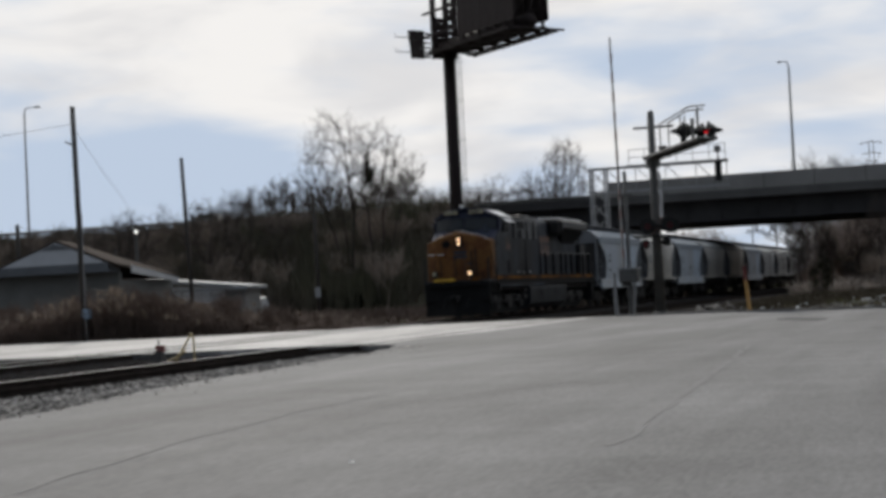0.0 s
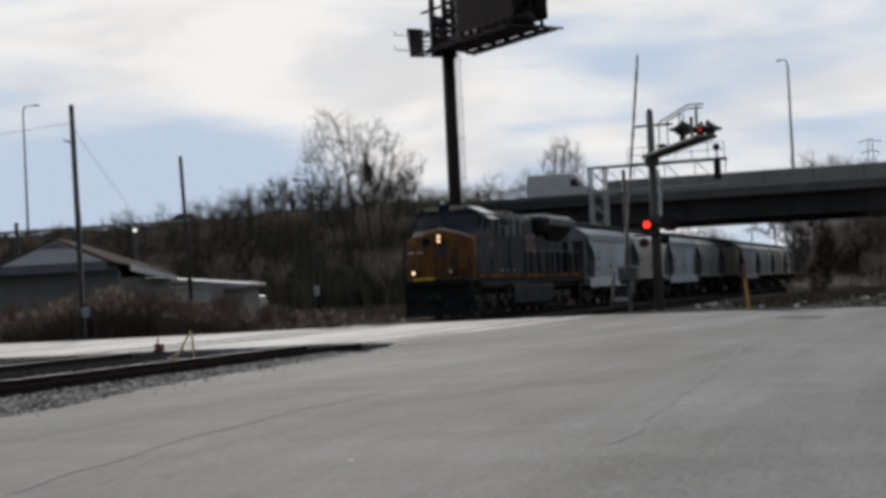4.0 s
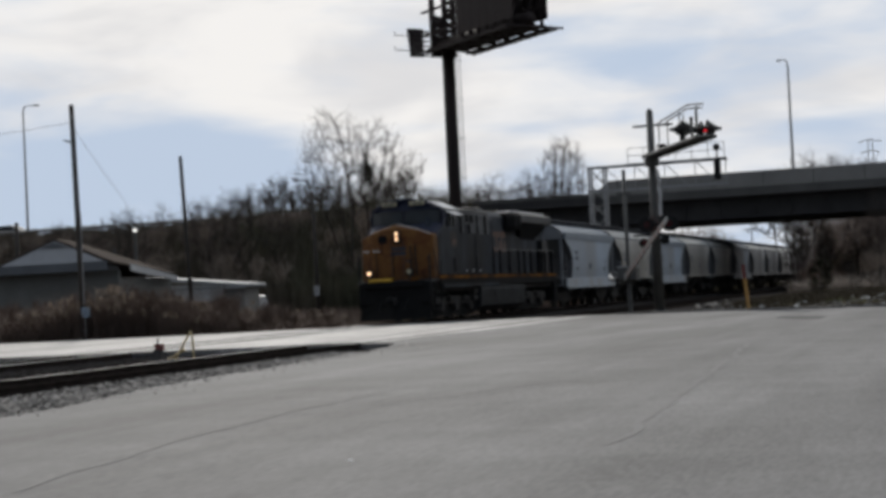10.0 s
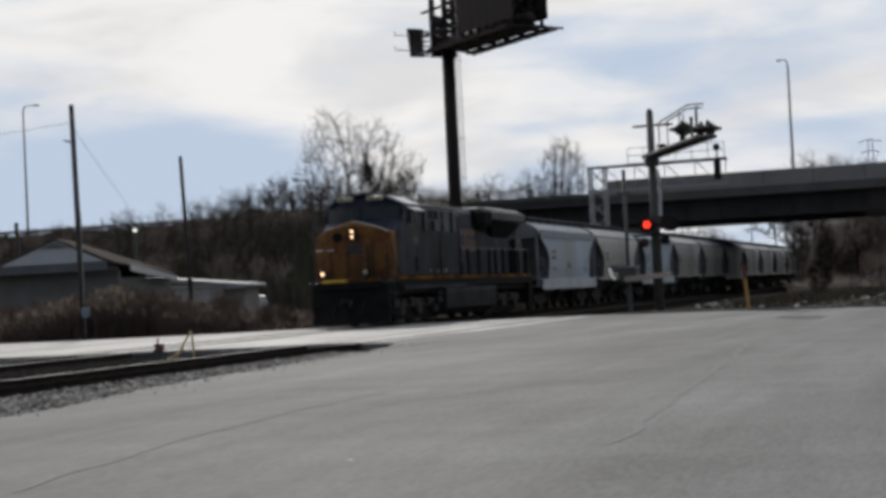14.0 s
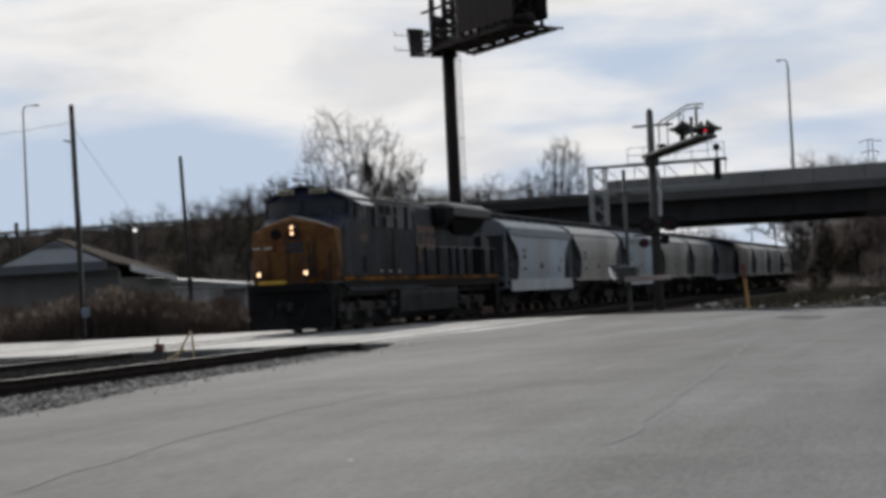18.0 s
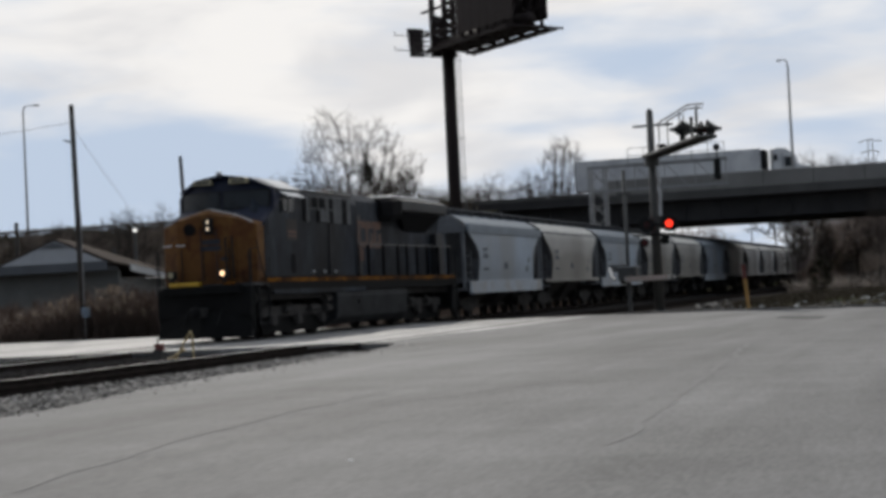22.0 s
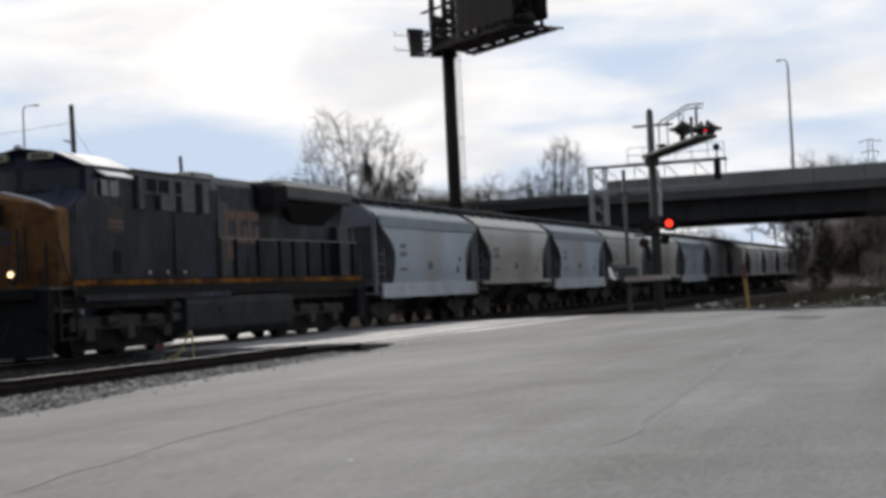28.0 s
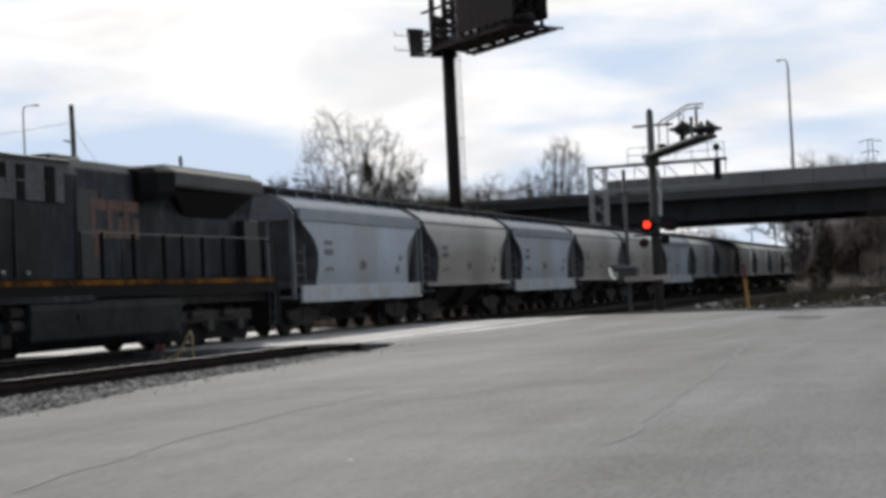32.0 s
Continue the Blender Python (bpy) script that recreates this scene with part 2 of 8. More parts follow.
M_VENT = material("black_vent_screen", (0.012, 0.012, 0.013), (0.008, 0.008, 0.009), spec=0.15, rough=0.9, scale=3, fine=30, bump=0.3)
M_BROWNED = material("brown_faded_paint", (0.06, 0.05, 0.045), (0.035, 0.034, 0.034), rough=0.65, scale=1.5, fine=12, bump=0, contrast=0.8, spec=0.2)
M_STREAK = material("dust_on_grey", (0.075, 0.08, 0.085), (0.035, 0.04, 0.046), rough=0.7, scale=1.6, fine=9, bump=0.02, contrast=0.7, spec=0.15, stretch=(2.5, 1, 0.5))
M_FADED = material("faded_orange_paint", (0.15, 0.066, 0.036), (0.06, 0.04, 0.036), rough=0.6, scale=1.5, fine=12, bump=0)
M_LETTER = material("dark_lettering", (0.02, 0.024, 0.04), (0.03, 0.03, 0.04), rough=0.6, bump=0)
M_HOPBLUE = material("pale_blue_grey_hopper", (0.47, 0.55, 0.635), (0.39, 0.46, 0.535), rough=0.5, scale=0.7, fine=8, bump=0.05, stain=(0.36, 0.385, 0.41), stretch=(1, 1, 0.3), per_thing=0.06)
M_HOPBEIGE = material("dirty_beige_hopper", (0.60, 0.59, 0.55), (0.47, 0.462, 0.435), rough=0.55, scale=0.6, fine=8, bump=0.05, contrast=0.8, stain=(0.36, 0.345, 0.318), stretch=(1, 1, 0.3), per_thing=0.08)
M_HOPDARK = material("grimy_grey_hopper", (0.55, 0.57, 0.57), (0.43, 0.445, 0.445), rough=0.6, scale=0.6, fine=8, bump=0.05, stain=(0.27, 0.27, 0.265), stretch=(1, 1, 0.3), per_thing=0.2)
M_HOPSILL = material("scuffed_pale_sill", (0.56, 0.61, 0.66), (0.40, 0.44, 0.48), rough=0.5, scale=2.5, fine=10, bump=0.05, contrast=0.8, stain=(0.40, 0.37, 0.33))
M_ROOFBLUE = material("dusty_blue_grey_roof", (0.33, 0.36, 0.39), (0.25, 0.275, 0.30), rough=0.75, scale=1, fine=9, bump=0.05, spec=0.15)
M_ROOFCREAM = material("dusty_cream_roof", (0.52, 0.52, 0.50), (0.41, 0.41, 0.395), rough=0.75, scale=1, fine=9, bump=0.05, spec=0.15)
# grime, and the shadow inside the hopper ends painted in with it
M_HOPEND = material("grimy_shaded_hopper_end", (0.15, 0.155, 0.165), (0.09, 0.093, 0.10), rough=0.8, scale=1.2, fine=10, bump=0.1)
M_PANE = material("dusty_side_glass", (0.05, 0.054, 0.058), (0.032, 0.035, 0.037), rough=0.15, scale=0.8, fine=5, bump=0.02, spec=0.7)
# darker than the sides because the ends' shade is in the colour
M_ENDGREY = material("shaded_end_grey", (0.20, 0.215, 0.235), (0.13, 0.14, 0.155), rough=0.6, scale=1, fine=9, bump=0.05)
M_MARK = material("stencil_marks", (0.17, 0.185, 0.205), (0.28, 0.295, 0.315), rough=0.7, bump=0)
M_SIDING = material("pale_siding", (0.36, 0.37, 0.38), (0.30, 0.305, 0.31), rough=0.7, scale=0.5, fine=10, bump=0.1)
M_SHINGLE = material("brown_shingles", (0.075, 0.060, 0.051), (0.05, 0.041, 0.036), spec=0.04, rough=0.98, scale=1.2, fine=12, bump=0.4)
M_METALROOF = material("grey_metal_roof", (0.56, 0.585, 0.62), (0.47, 0.49, 0.52), spec=0.12, rough=0.8, scale=0.5, fine=8, bump=0.05)
M_FASCIA = material("dark_fascia", (0.125, 0.138, 0.156), (0.09, 0.10, 0.114), rough=0.6, scale=0.8, fine=10, bump=0.05)
M_GREENWALL = material("dull_green_wall", (0.19, 0.195, 0.19), (0.13, 0.135, 0.13), rough=0.8, scale=0.6, fine=9, bump=0.1)
M_WALLGREY = material("grey_block_wall", (0.27, 0.265, 0.255), (0.21, 0.205, 0.195), rough=0.85, scale=0.7, fine=10, bump=0.3)
M_WHITE = material("white_paint", (0.62, 0.63, 0.64), (0.5, 0.505, 0.51), rough=0.4, scale=1, fine=10, bump=0.03)
M_GREYCAR = material("dark_car_paint", (0.045, 0.048, 0.055), (0.03, 0.032, 0.037), rough=0.35, spec=0.25, scale=1, fine=8, bump=0.0)
M_SILVER = material("silver_car_paint", (0.33, 0.34, 0.36), (0.27, 0.28, 0.3), rough=0.25, metal=0.4, scale=1, fine=8, bump=0.0)
M_TYRE = material("tyre_rubber", (0.02, 0.02, 0.02), (0.03, 0.03, 0.03), rough=0.9, bump=0.1)
M_POSTYELLOW = material("marker_yellow", (0.52, 0.29, 0.085), (0.42, 0.24, 0.075), rough=0.6, scale=3, fine=18)
M_POSTRED = material("marker_red", (0.19, 0.055, 0.05), (0.12, 0.04, 0.036), rough=0.6, scale=3, fine=18)
M_SWITCH = material("faded_yellow_paint", (0.6, 0.47, 0.24), (0.45, 0.35, 0.18), rough=0.6, scale=4, fine=20, stain=(0.3, 0.24, 0.16))
M_METER = material("pale_blue_box", (0.25, 0.33, 0.42), (0.2, 0.27, 0.35), rough=0.5, scale=3, fine=18)
M_LITTER = material("pale_litter", (0.55, 0.55, 0.53), (0.42, 0.42, 0.40), rough=0.8, scale=2, fine=12, per_thing=0.2)
M_GLASS = glass("dark_window_glass")
M_REDDARK = glass("unlit_red_lens", (0.09, 0.008, 0.008), 0.15)
M_REDGLOW = glow("lit_red_lens", (1.0, 0.045, 0.02), 1.6)
M_REDDIM = glow("lit_red_lens_seen_aslant", (0.8, 0.02, 0.03), 0.8)
M_LAMPGLOW = glow("headlight_glow", (1.0, 0.62, 0.36), 2.1)
M_AMBERGLOW = glow("off_beam_headlight_glow", (1.0, 0.80, 0.6), 0.8)
M_STEP = material("bright_step_yellow", (0.62, 0.38, 0.03), (0.5, 0.3, 0.03), rough=0.5, scale=3, fine=16, bump=0.05)
M_ARMWHITE = material("weathered_gate_white", (0.30, 0.30, 0.295), (0.22, 0.22, 0.215), rough=0.6, scale=2, fine=14, bump=0.05)
M_ARMRED = material("weathered_gate_red", (0.27, 0.185, 0.175), (0.21, 0.15, 0.14), rough=0.6, scale=2, fine=14, bump=0.05)
M_YARDLAMP = glow("yard_lamp_glow", (1.0, 0.98, 0.92), 1.2)
M_PILOT = material("pilot_black", (0.012, 0.012, 0.0122), (0.008, 0.008, 0.008), spec=0.15, rough=0.85, scale=2, fine=20, bump=0.15)
M_TRAILER = material("white_trailer_panels", (0.76, 0.78, 0.80), (0.67, 0.69, 0.71), rough=0.55, scale=0.5, fine=8, bump=0.02)
M_DECKEDGE = material("stained_shaded_deck_edge", (0.14, 0.138, 0.134), (0.095, 0.093, 0.09), rough=0.9, scale=0.4, fine=8, bump=0.3, spec=0.2)
M_WING = material("dusty_wing_grey", (0.13, 0.13, 0.127), (0.09, 0.09, 0.089), spec=0.2, rough=0.7, scale=0.8, fine=10, bump=0.05)
M_DEADBRUSH = material("brown_dead_brush", (0.38, 0.325, 0.28), (0.20, 0.172, 0.15), rough=0.95, scale=0.3, fine=2, bump=0, contrast=0.8, spec=0.05)
M_DUSTY = material("dusty_grey_paint", (0.13, 0.135, 0.14), (0.07, 0.075, 0.08), rough=0.6, scale=2, fine=9, bump=0.03, spec=0.2)
# brush colour lightened for the haze beyond the overpass
M_PALEBRUSH = material("haze_pale_brush", (0.38, 0.315, 0.285), (0.21, 0.175, 0.16), rough=0.95, scale=0.4, fine=4, bump=0, contrast=0.7, spec=0.05)
M_TUFT = material("yellow_green_grass", (0.13, 0.135, 0.05), (0.09, 0.095, 0.045), rough=0.95, scale=2, fine=8, bump=0, spec=0.1)
M_NUMBER = material("number_board_glass", (0.42, 0.38, 0.25), (0.34, 0.31, 0.21), rough=0.35, scale=2, fine=14, bump=0)

M_EVERGREEN = material("dark_evergreen", (0.028, 0.028, 0.016), (0.016, 0.016, 0.010), rough=0.95, scale=2, fine=9, bump=0, spec=0.1)
M_EAVE = material("blue_grey_eave_plate", (0.36, 0.41, 0.46), (0.29, 0.33, 0.375), rough=0.55, scale=0.8, fine=8, bump=0.03)
# lighter and darker streaks through the painted glare
streak(M_PAVE, ((0.05, 2.4, 1), (0.25, 0.7, 1)), 0.2)


def grime(m, z0, z1, tint):
    """Brake dust and dirt thrown up over the lower sides, with an uneven upper edge."""
    n, l = m.node_tree.nodes, m.node_tree.links
    b = n["Principled BSDF"]
    co, xyz, nz = n.new("ShaderNodeTexCoord"), n.new("ShaderNodeSeparateXYZ"), n.new("ShaderNodeTexNoise")
    nz.inputs["Scale"].default_value, nz.inputs["Detail"].default_value = 0.55, 4.0
    l.new(co.outputs["Object"], xyz.inputs[0])
    l.new(co.outputs["Object"], nz.inputs["Vector"])
    add = n.new("ShaderNodeMath")
    add.operation = "MULTIPLY_ADD"
    add.inputs[1].default_value = 1.3
    l.new(nz.outputs[0], add.inputs[0])
    l.new(xyz.outputs["Z"], add.inputs[2])
    rg = n.new("ShaderNodeMapRange")
    rg.interpolation_type = "SMOOTHSTEP"
    rg.inputs["From Min"].default_value, rg.inputs["From Max"].default_value = z0 + 0.65, z1 + 0.65
    rg.inputs["To Min"].default_value, rg.inputs["To Max"].default_value = 1.0, 0.0
    l.new(add.outputs[0], rg.inputs["Value"])
    mix = n.new("ShaderNodeMix")
    mix.data_type, mix.blend_type = "RGBA", "MULTIPLY"
    mix.inputs["B"].default_value = (*tint, 1)
    l.new(rg.outputs[0], mix.inputs["Factor"])
    l.new(b.inputs["Base Color"].links[0].from_socket, mix.inputs["A"])
    l.new(mix.outputs["Result"], b.inputs["Base Color"])


def blotch(m, size, low, high, tint, stretch=(1, 1, 1), shift=0.0):
    """Uneven patches of soot, rust or faded paint with soft edges."""
    n, l = m.node_tree.nodes, m.node_tree.links
    b = n["Principled BSDF"]
    co, mp, nz, rg = n.new("ShaderNodeTexCoord"), n.new("ShaderNodeMapping"), n.new("ShaderNodeTexNoise"), n.new("ShaderNodeMapRange")
    mp.inputs["Scale"].default_value = stretch
    mp.inputs["Location"].default_value = (shift, shift, shift)
    nz.inputs["Scale"].default_value, nz.inputs["Detail"].default_value, nz.inputs["Roughness"].default_value = size, 5.0, 0.62
    l.new(co.outputs["Object"], mp.inputs[0])
    l.new(mp.outputs[0], nz.inputs["Vector"])
    rg.interpolation_type = "SMOOTHSTEP"
    rg.inputs["From Min"].default_value, rg.inputs["From Max"].default_value = low, high
    l.new(nz.outputs[0], rg.inputs["Value"])
    mix = n.new("ShaderNodeMix")
    mix.data_type, mix.blend_type = "RGBA", "MULTIPLY"
    mix.inputs["B"].default_value = (*tint, 1)
    l.new(rg.outputs[0], mix.inputs["Factor"])
    l.new(b.inputs["Base Color"].links[0].from_socket, mix.inputs["A"])
    l.new(mix.outputs["Result"], b.inputs["Base Color"])


blotch(M_YELLOW, 1.1, 0.44, 0.62, (0.64, 0.52, 0.56))
blotch(M_YELLOW, 3.0, 0.50, 0.66, (0.6, 0.5, 0.55), (1, 1, 1), 3.0)
blotch(M_GREY, 0.9, 0.46, 0.60, (0.50, 0.50, 0.54), (1, 1, 0.6), 5.0)
blotch(M_GREY, 3.2, 0.52, 0.60, (1.7, 1.62, 1.6), (1.4, 1, 0.35), 8.0)
blotch(M_STRIPE, 0.8, 0.42, 0.58, (0.35, 0.36, 0.7))
blotch(M_STRIPE, 5.0, 0.48, 0.58, (0.5, 0.5, 0.8), (1, 1, 1), 2.0)
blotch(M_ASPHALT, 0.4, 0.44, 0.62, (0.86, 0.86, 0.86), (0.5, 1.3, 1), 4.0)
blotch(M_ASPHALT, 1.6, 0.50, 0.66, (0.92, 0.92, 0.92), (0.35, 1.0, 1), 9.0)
blotch(M_TANK, 1.2, 0.45, 0.6, (0.6, 0.6, 0.6))
blotch(M_TRAILER, 0.5, 0.45, 0.62, (0.80, 0.80, 0.82), (1, 1, 0.5))
grime(M_GREY, 2.5, 3.6, (0.70, 0.75, 0.78))
grime(M_YELLOW, 1.7, 2.9, (0.72, 0.68, 0.66))
grime(M_HOPBEIGE, 2.5, 3.1, (0.74, 0.72, 0.69))
grime(M_HOPDARK, 2.0, 3.2, (0.86, 0.85, 0.84))
grime(M_HOPBLUE, 1.6, 2.6, (0.90, 0.88, 0.86))
# every stone has a tone of its own
_n, _l = M_BALLAST.node_tree.nodes, M_BALLAST.node_tree.links
_geo, _hs, _vr = _n.new("ShaderNodeNewGeometry"), _n.new("ShaderNodeHueSaturation"), _n.new("ShaderNodeMapRange")
_vr.inputs["To Min"].default_value, _vr.inputs["To Max"].default_value = 0.25, 1.55
_l.new(_geo.outputs["Random Per Island"], _vr.inputs["Value"])
_l.new(_vr.outputs[0], _hs.inputs["Value"])
_l.new(_n["Principled BSDF"].inputs["Base Color"].links[0].from_socket, _hs.inputs["Color"])
_l.new(_hs.outputs[0], _n["Principled BSDF"].inputs["Base Color"])


# ---- mesh building ----
class Shape:
    """Vertices and faces collected piece by piece for one mesh."""

    def __init__(self):
        self.v, self.f = [], []

    def add(self, verts, faces):
        k = len(self.v)
        self.v += [tuple(p) for p in verts]
        self.f += [tuple(i + k for i in face) for face in faces]
        return self

    def box(self, x0, y0, z0, x1, y1, z1):
        p = [(x, y, z) for z in (z0, z1) for x, y in ((x0, y0), (x1, y0), (x1, y1), (x0, y1))]
        return self.add(p, [(3, 2, 1, 0), (4, 5, 6, 7), (0, 1, 5, 4), (1, 2, 6, 5), (2, 3, 7, 6), (3, 0, 4, 7)])

    def prism(self, outline, a0, a1, axis="y"):
        """A closed outline swept between a0 and a1 along an axis. For y: (x, z); for x: (y, z); for z: (x, y)."""
        put = {"y": lambda u, w, a: (u, a, w), "x": lambda u, w, a: (a, u, w), "z": lambda u, w, a: (u, w, a)}[axis]
        n = len(outline)
        p = [put(u, w, a0) for u, w in outline] + [put(u, w, a1) for u, w in outline]
        return self.add(p, [tuple(range(n))[::-1], tuple(range(n, 2 * n))] + [(i, (i + 1) % n, n + (i + 1) % n, n + i) for i in range(n)])

    def loft(self, rings, closed=True):
        n = len(rings[0])
        p = [q for r in rings for q in r]
        f = [(i * n + j, i * n + (j + 1) % n, (i + 1) * n + (j + 1) % n, (i + 1) * n + j) for i in range(len(rings) - 1) for j in range(n)]
        if closed:
            f += [tuple(range(n))[::-1], tuple(range((len(rings) - 1) * n, len(rings) * n))]
        return self.add(p, f)

    def tube(self, points, radii, n=6):
        pts = [Vector(p) for p in points]
        if isinstance(radii, (int, float)):
            radii = [radii] * len(pts)
        rings = []
        for i, p in enumerate(pts):
            d = (pts[min(i + 1, len(pts) - 1)] - pts[max(i - 1, 0)]).normalized()
            s = d.cross(Vector((0, 0, 1)) if abs(d.z) < 0.9 else Vector((1, 0, 0))).normalized()
            u = s.cross(d)
            rings.append([p + (s * math.cos(2 * math.pi * k / n) + u * math.sin(2 * math.pi * k / n)) * radii[i] for k in range(n)])
        return self.loft(rings)

    def ball(self, c, r, n=8, m=5, squash=1.0):
        rings = []
        for i in range(m + 1):
            a = math.pi * (i + 0.001) / (m + 0.002) - math.pi / 2
            rings.append([(c[0] + r * math.cos(a) * math.cos(2 * math.pi * k / n), c[1] + r * math.cos(a) * math.sin(2 * math.pi * k / n), c[2] + squash * r * math.sin(a)) for k in range(n)])
        return self.loft(rings)

    def mesh(self, name, mat, smooth=False):
        me = bpy.data.meshes.new(name)
        me.from_pydata(self.v, [], self.f)
        me.materials.append(mat)
        bm = bmesh.new()
        bm.from_mesh(me)
        bmesh.ops.recalc_face_normals(bm, faces=bm.faces)
        bm.to_mesh(me)
        bm.free()
        if smooth:
            me.polygons.foreach_set("use_smooth", [True] * len(me.polygons))
        return me


def part(name, shape, mat, parent=None, label="", bevel=0.0, smooth=False, at=None):
    ob = new(name, shape if isinstance(shape, bpy.types.Mesh) else shape.mesh(name, mat, smooth))
    if parent:
        ob.parent = parent
    if at is not None:
        ob.matrix_basis = at
    if bevel:
        b = ob.modifiers.new("edges", "BEVEL")
        b.width, b.segments, b.limit_method, b.angle_limit = bevel, 2, "ANGLE", radians(35)
    if label:
        ob["label"] = label
    return ob


def base(name, label, category, m=None, group="", kind=""):
    ob = new(name)
    if m is not None:
        ob.matrix_basis = m
    return tagged(ob, label, category, group, kind)


def S():
    return Shape()


def disc_x(shape, x0, x1, y, z, r, n=16):
    """A short cylinder along x."""
    return shape.loft([[(x, y + r * math.cos(2 * math.pi * k / n), z + r * math.sin(2 * math.pi * k / n)) for k in range(n)] for x in (x0, x1)])


def disc_y(shape, y0, y1, x, z, r, n=16):
    return shape.loft([[(x + r * math.cos(2 * math.pi * k / n), y, z + r * math.sin(2 * math.pi * k / n)) for k in range(n)] for y in (y0, y1)])


# ---- ground, road and tracks ----
TRACK_Y, SIDING_Y = 20.75, 14.35
ground = tagged(part("ground", S().add([(-2500, -2500, -0.32), (3500, -2500, -0.32), (3500, 3500, -0.32), (-2500, 3500, -0.32)], [(0, 1, 2, 3)]), M_DIRT), "brown winter dirt and weeds reaching the horizon", "ground", kind="structure")

LOT = [(-40, -60), (46.0, -60), (49.5, -6), (50.8, 2.3), (53.8, 6.0), (55.8, 8.7), (57.0, 12.0), (56.2, 17.0), (53.6, 22.4), (52.0, 27.3), (51.2, 34.2), (47, 60), (40, 110),
       (24, 110), (31, 60), (33.9, 32), (34.3, 23), (34.6, 19.5), (35.0, 17), (35.2, 15.5), (34.9, 13.8), (34.0, 12.4), (31.8, 11.75), (26, 11.2), (19.9, 10.7), (14.4, 9.8), (4, 8.6), (-40, 4)]


def lot_edge():
    """The lot's outline with a slightly ragged edge."""
    out = []
    for i, a in enumerate(LOT):
        b = LOT[(i + 1) % len(LOT)]
        length = math.dist(a, b)
        n = max(1, min(14, int(length / 0.7))) if length < 30 else 1
        for k in range(n):
            x, y = a[0] + (b[0] - a[0]) * k / n, a[1] + (b[1] - a[1]) * k / n
            j = 0.10 if k else 0.0
            out.append((x + random.uniform(-j, j), y + random.uniform(-j, j)))
    return out


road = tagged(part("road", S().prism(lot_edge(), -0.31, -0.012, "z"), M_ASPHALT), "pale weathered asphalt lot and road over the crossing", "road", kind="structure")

# the crossing road itself, glare painted into its colour, lies on the lot's far part
tagged(part("road", S().prism([(35.1, 15.6), (36.4, 13.7), (40.2, 12.9), (44.0, 12.6), (50.0, 12.5), (55.9, 12.7), (55.9, 17.0), (53.3, 22.4), (51.7, 27.3), (50.9, 34.2), (46.7, 60), (39.8, 110), (24.3, 110), (31.3, 60), (34.1, 32), (34.45, 23), (34.7, 19.5)], -0.2, -0.010, "z"), M_PAVE), "road surface over the railway crossing with glare put into its colour", "road", kind="structure")


def crack(points, width):
    s = S()
    fine = []
    for (x0, y0), (x1, y1) in zip(points, points[1:]):
        n = max(2, int(math.dist((x0, y0), (x1, y1)) / 0.35))
        fine += [(x0 + (x1 - x0) * k / n + random.uniform(-.05, .05), y0 + (y1 - y0) * k / n + random.uniform(-.05, .05)) for k in range(n)]
    for i, ((x0, y0), (x1, y1)) in enumerate(zip(fine, fine[1:])):
        w0, w1 = (width * (0.5 + 0.5 * noise.noise((q * 0.7, width * 40, 3))) + 0.008 for q in (i, i + 1))
        d = Vector((x1 - x0, y1 - y0)).normalized()
        nx, ny = -d.y, d.x
        s.add([(x0 + nx * w0, y0 + ny * w0, -0.008), (x0 - nx * w0, y0 - ny * w0, -0.008), (x1 - nx * w1, y1 - ny * w1, -0.008), (x1 + nx * w1, y1 + ny * w1, -0.008)], [(0, 1, 2, 3)])
    return s


CRACKS = [([(27.09, 3.52), (21.82, 3.11), (17.85, 2.84), (13.84, 2.59), (11.77, 2.43), (10.41, 2.4)], 0.06), ([(8.5, 5.7), (9.98, 5.91), (11.8, 6.18), (13.95, 6.39), (16.0, 6.39), (17.2, 6.31)], 0.032),
          ([(21.1, 6.7), (19.6, 6.69)], 0.035), ([(15.2, 6.45), (15.24, 5.59), (19.0, 4.2)], 0.02)]
for path, w in CRACKS:
    tagged(part("trim", crack(path, w), M_CRACK), "dark crack across the asphalt", "crack", kind="structure")


def bed(y, x0, x1, top, half=1.7):
    return S().prism([(y - half - 0.5, -0.33), (y - half, top), (y + half, top), (y + half + 0.5, -0.33)], x0, x1, "x")


main_bed = tagged(part("ground", bed(TRACK_Y - 0.55, -120, 34.6, -0.16, 1.9), M_BED), "dark ballast bed of the main track", "ballast", kind="structure")
tagged(part("ground", bed(TRACK_Y, 56.2, 520, -0.16), M_BED), "dark ballast bed of the main track past the crossing", "ballast", kind="structure")
tagged(part("ground", bed(SIDING_Y, -120, 35.0, -0.16, 2.0), M_BED), "dark ballast bed of the siding", "ballast", kind="structure")
tagged(part("ground", bed(SIDING_Y, 56.4, 300, -0.2), M_BED), "dark ballast bed of the siding past the crossing", "ballast", kind="structure")


def rail_section(y):
    return [(y - 0.07, -0.16), (y - 0.02, -0.13), (y - 0.012, -0.045), (y - 0.036, -0.035), (y - 0.036, -0.006), (y + 0.036, -0.006), (y + 0.036, -0.035), (y + 0.012, -0.045), (y + 0.02, -0.13), (y + 0.07, -0.16)]


def track_y(x):
    """The main track bears a little towards the lot on this side of the crossing."""
    d = max(0.0, 62.0 - x)
    return TRACK_Y - 0.0185 * d * d / (d + 4.0)


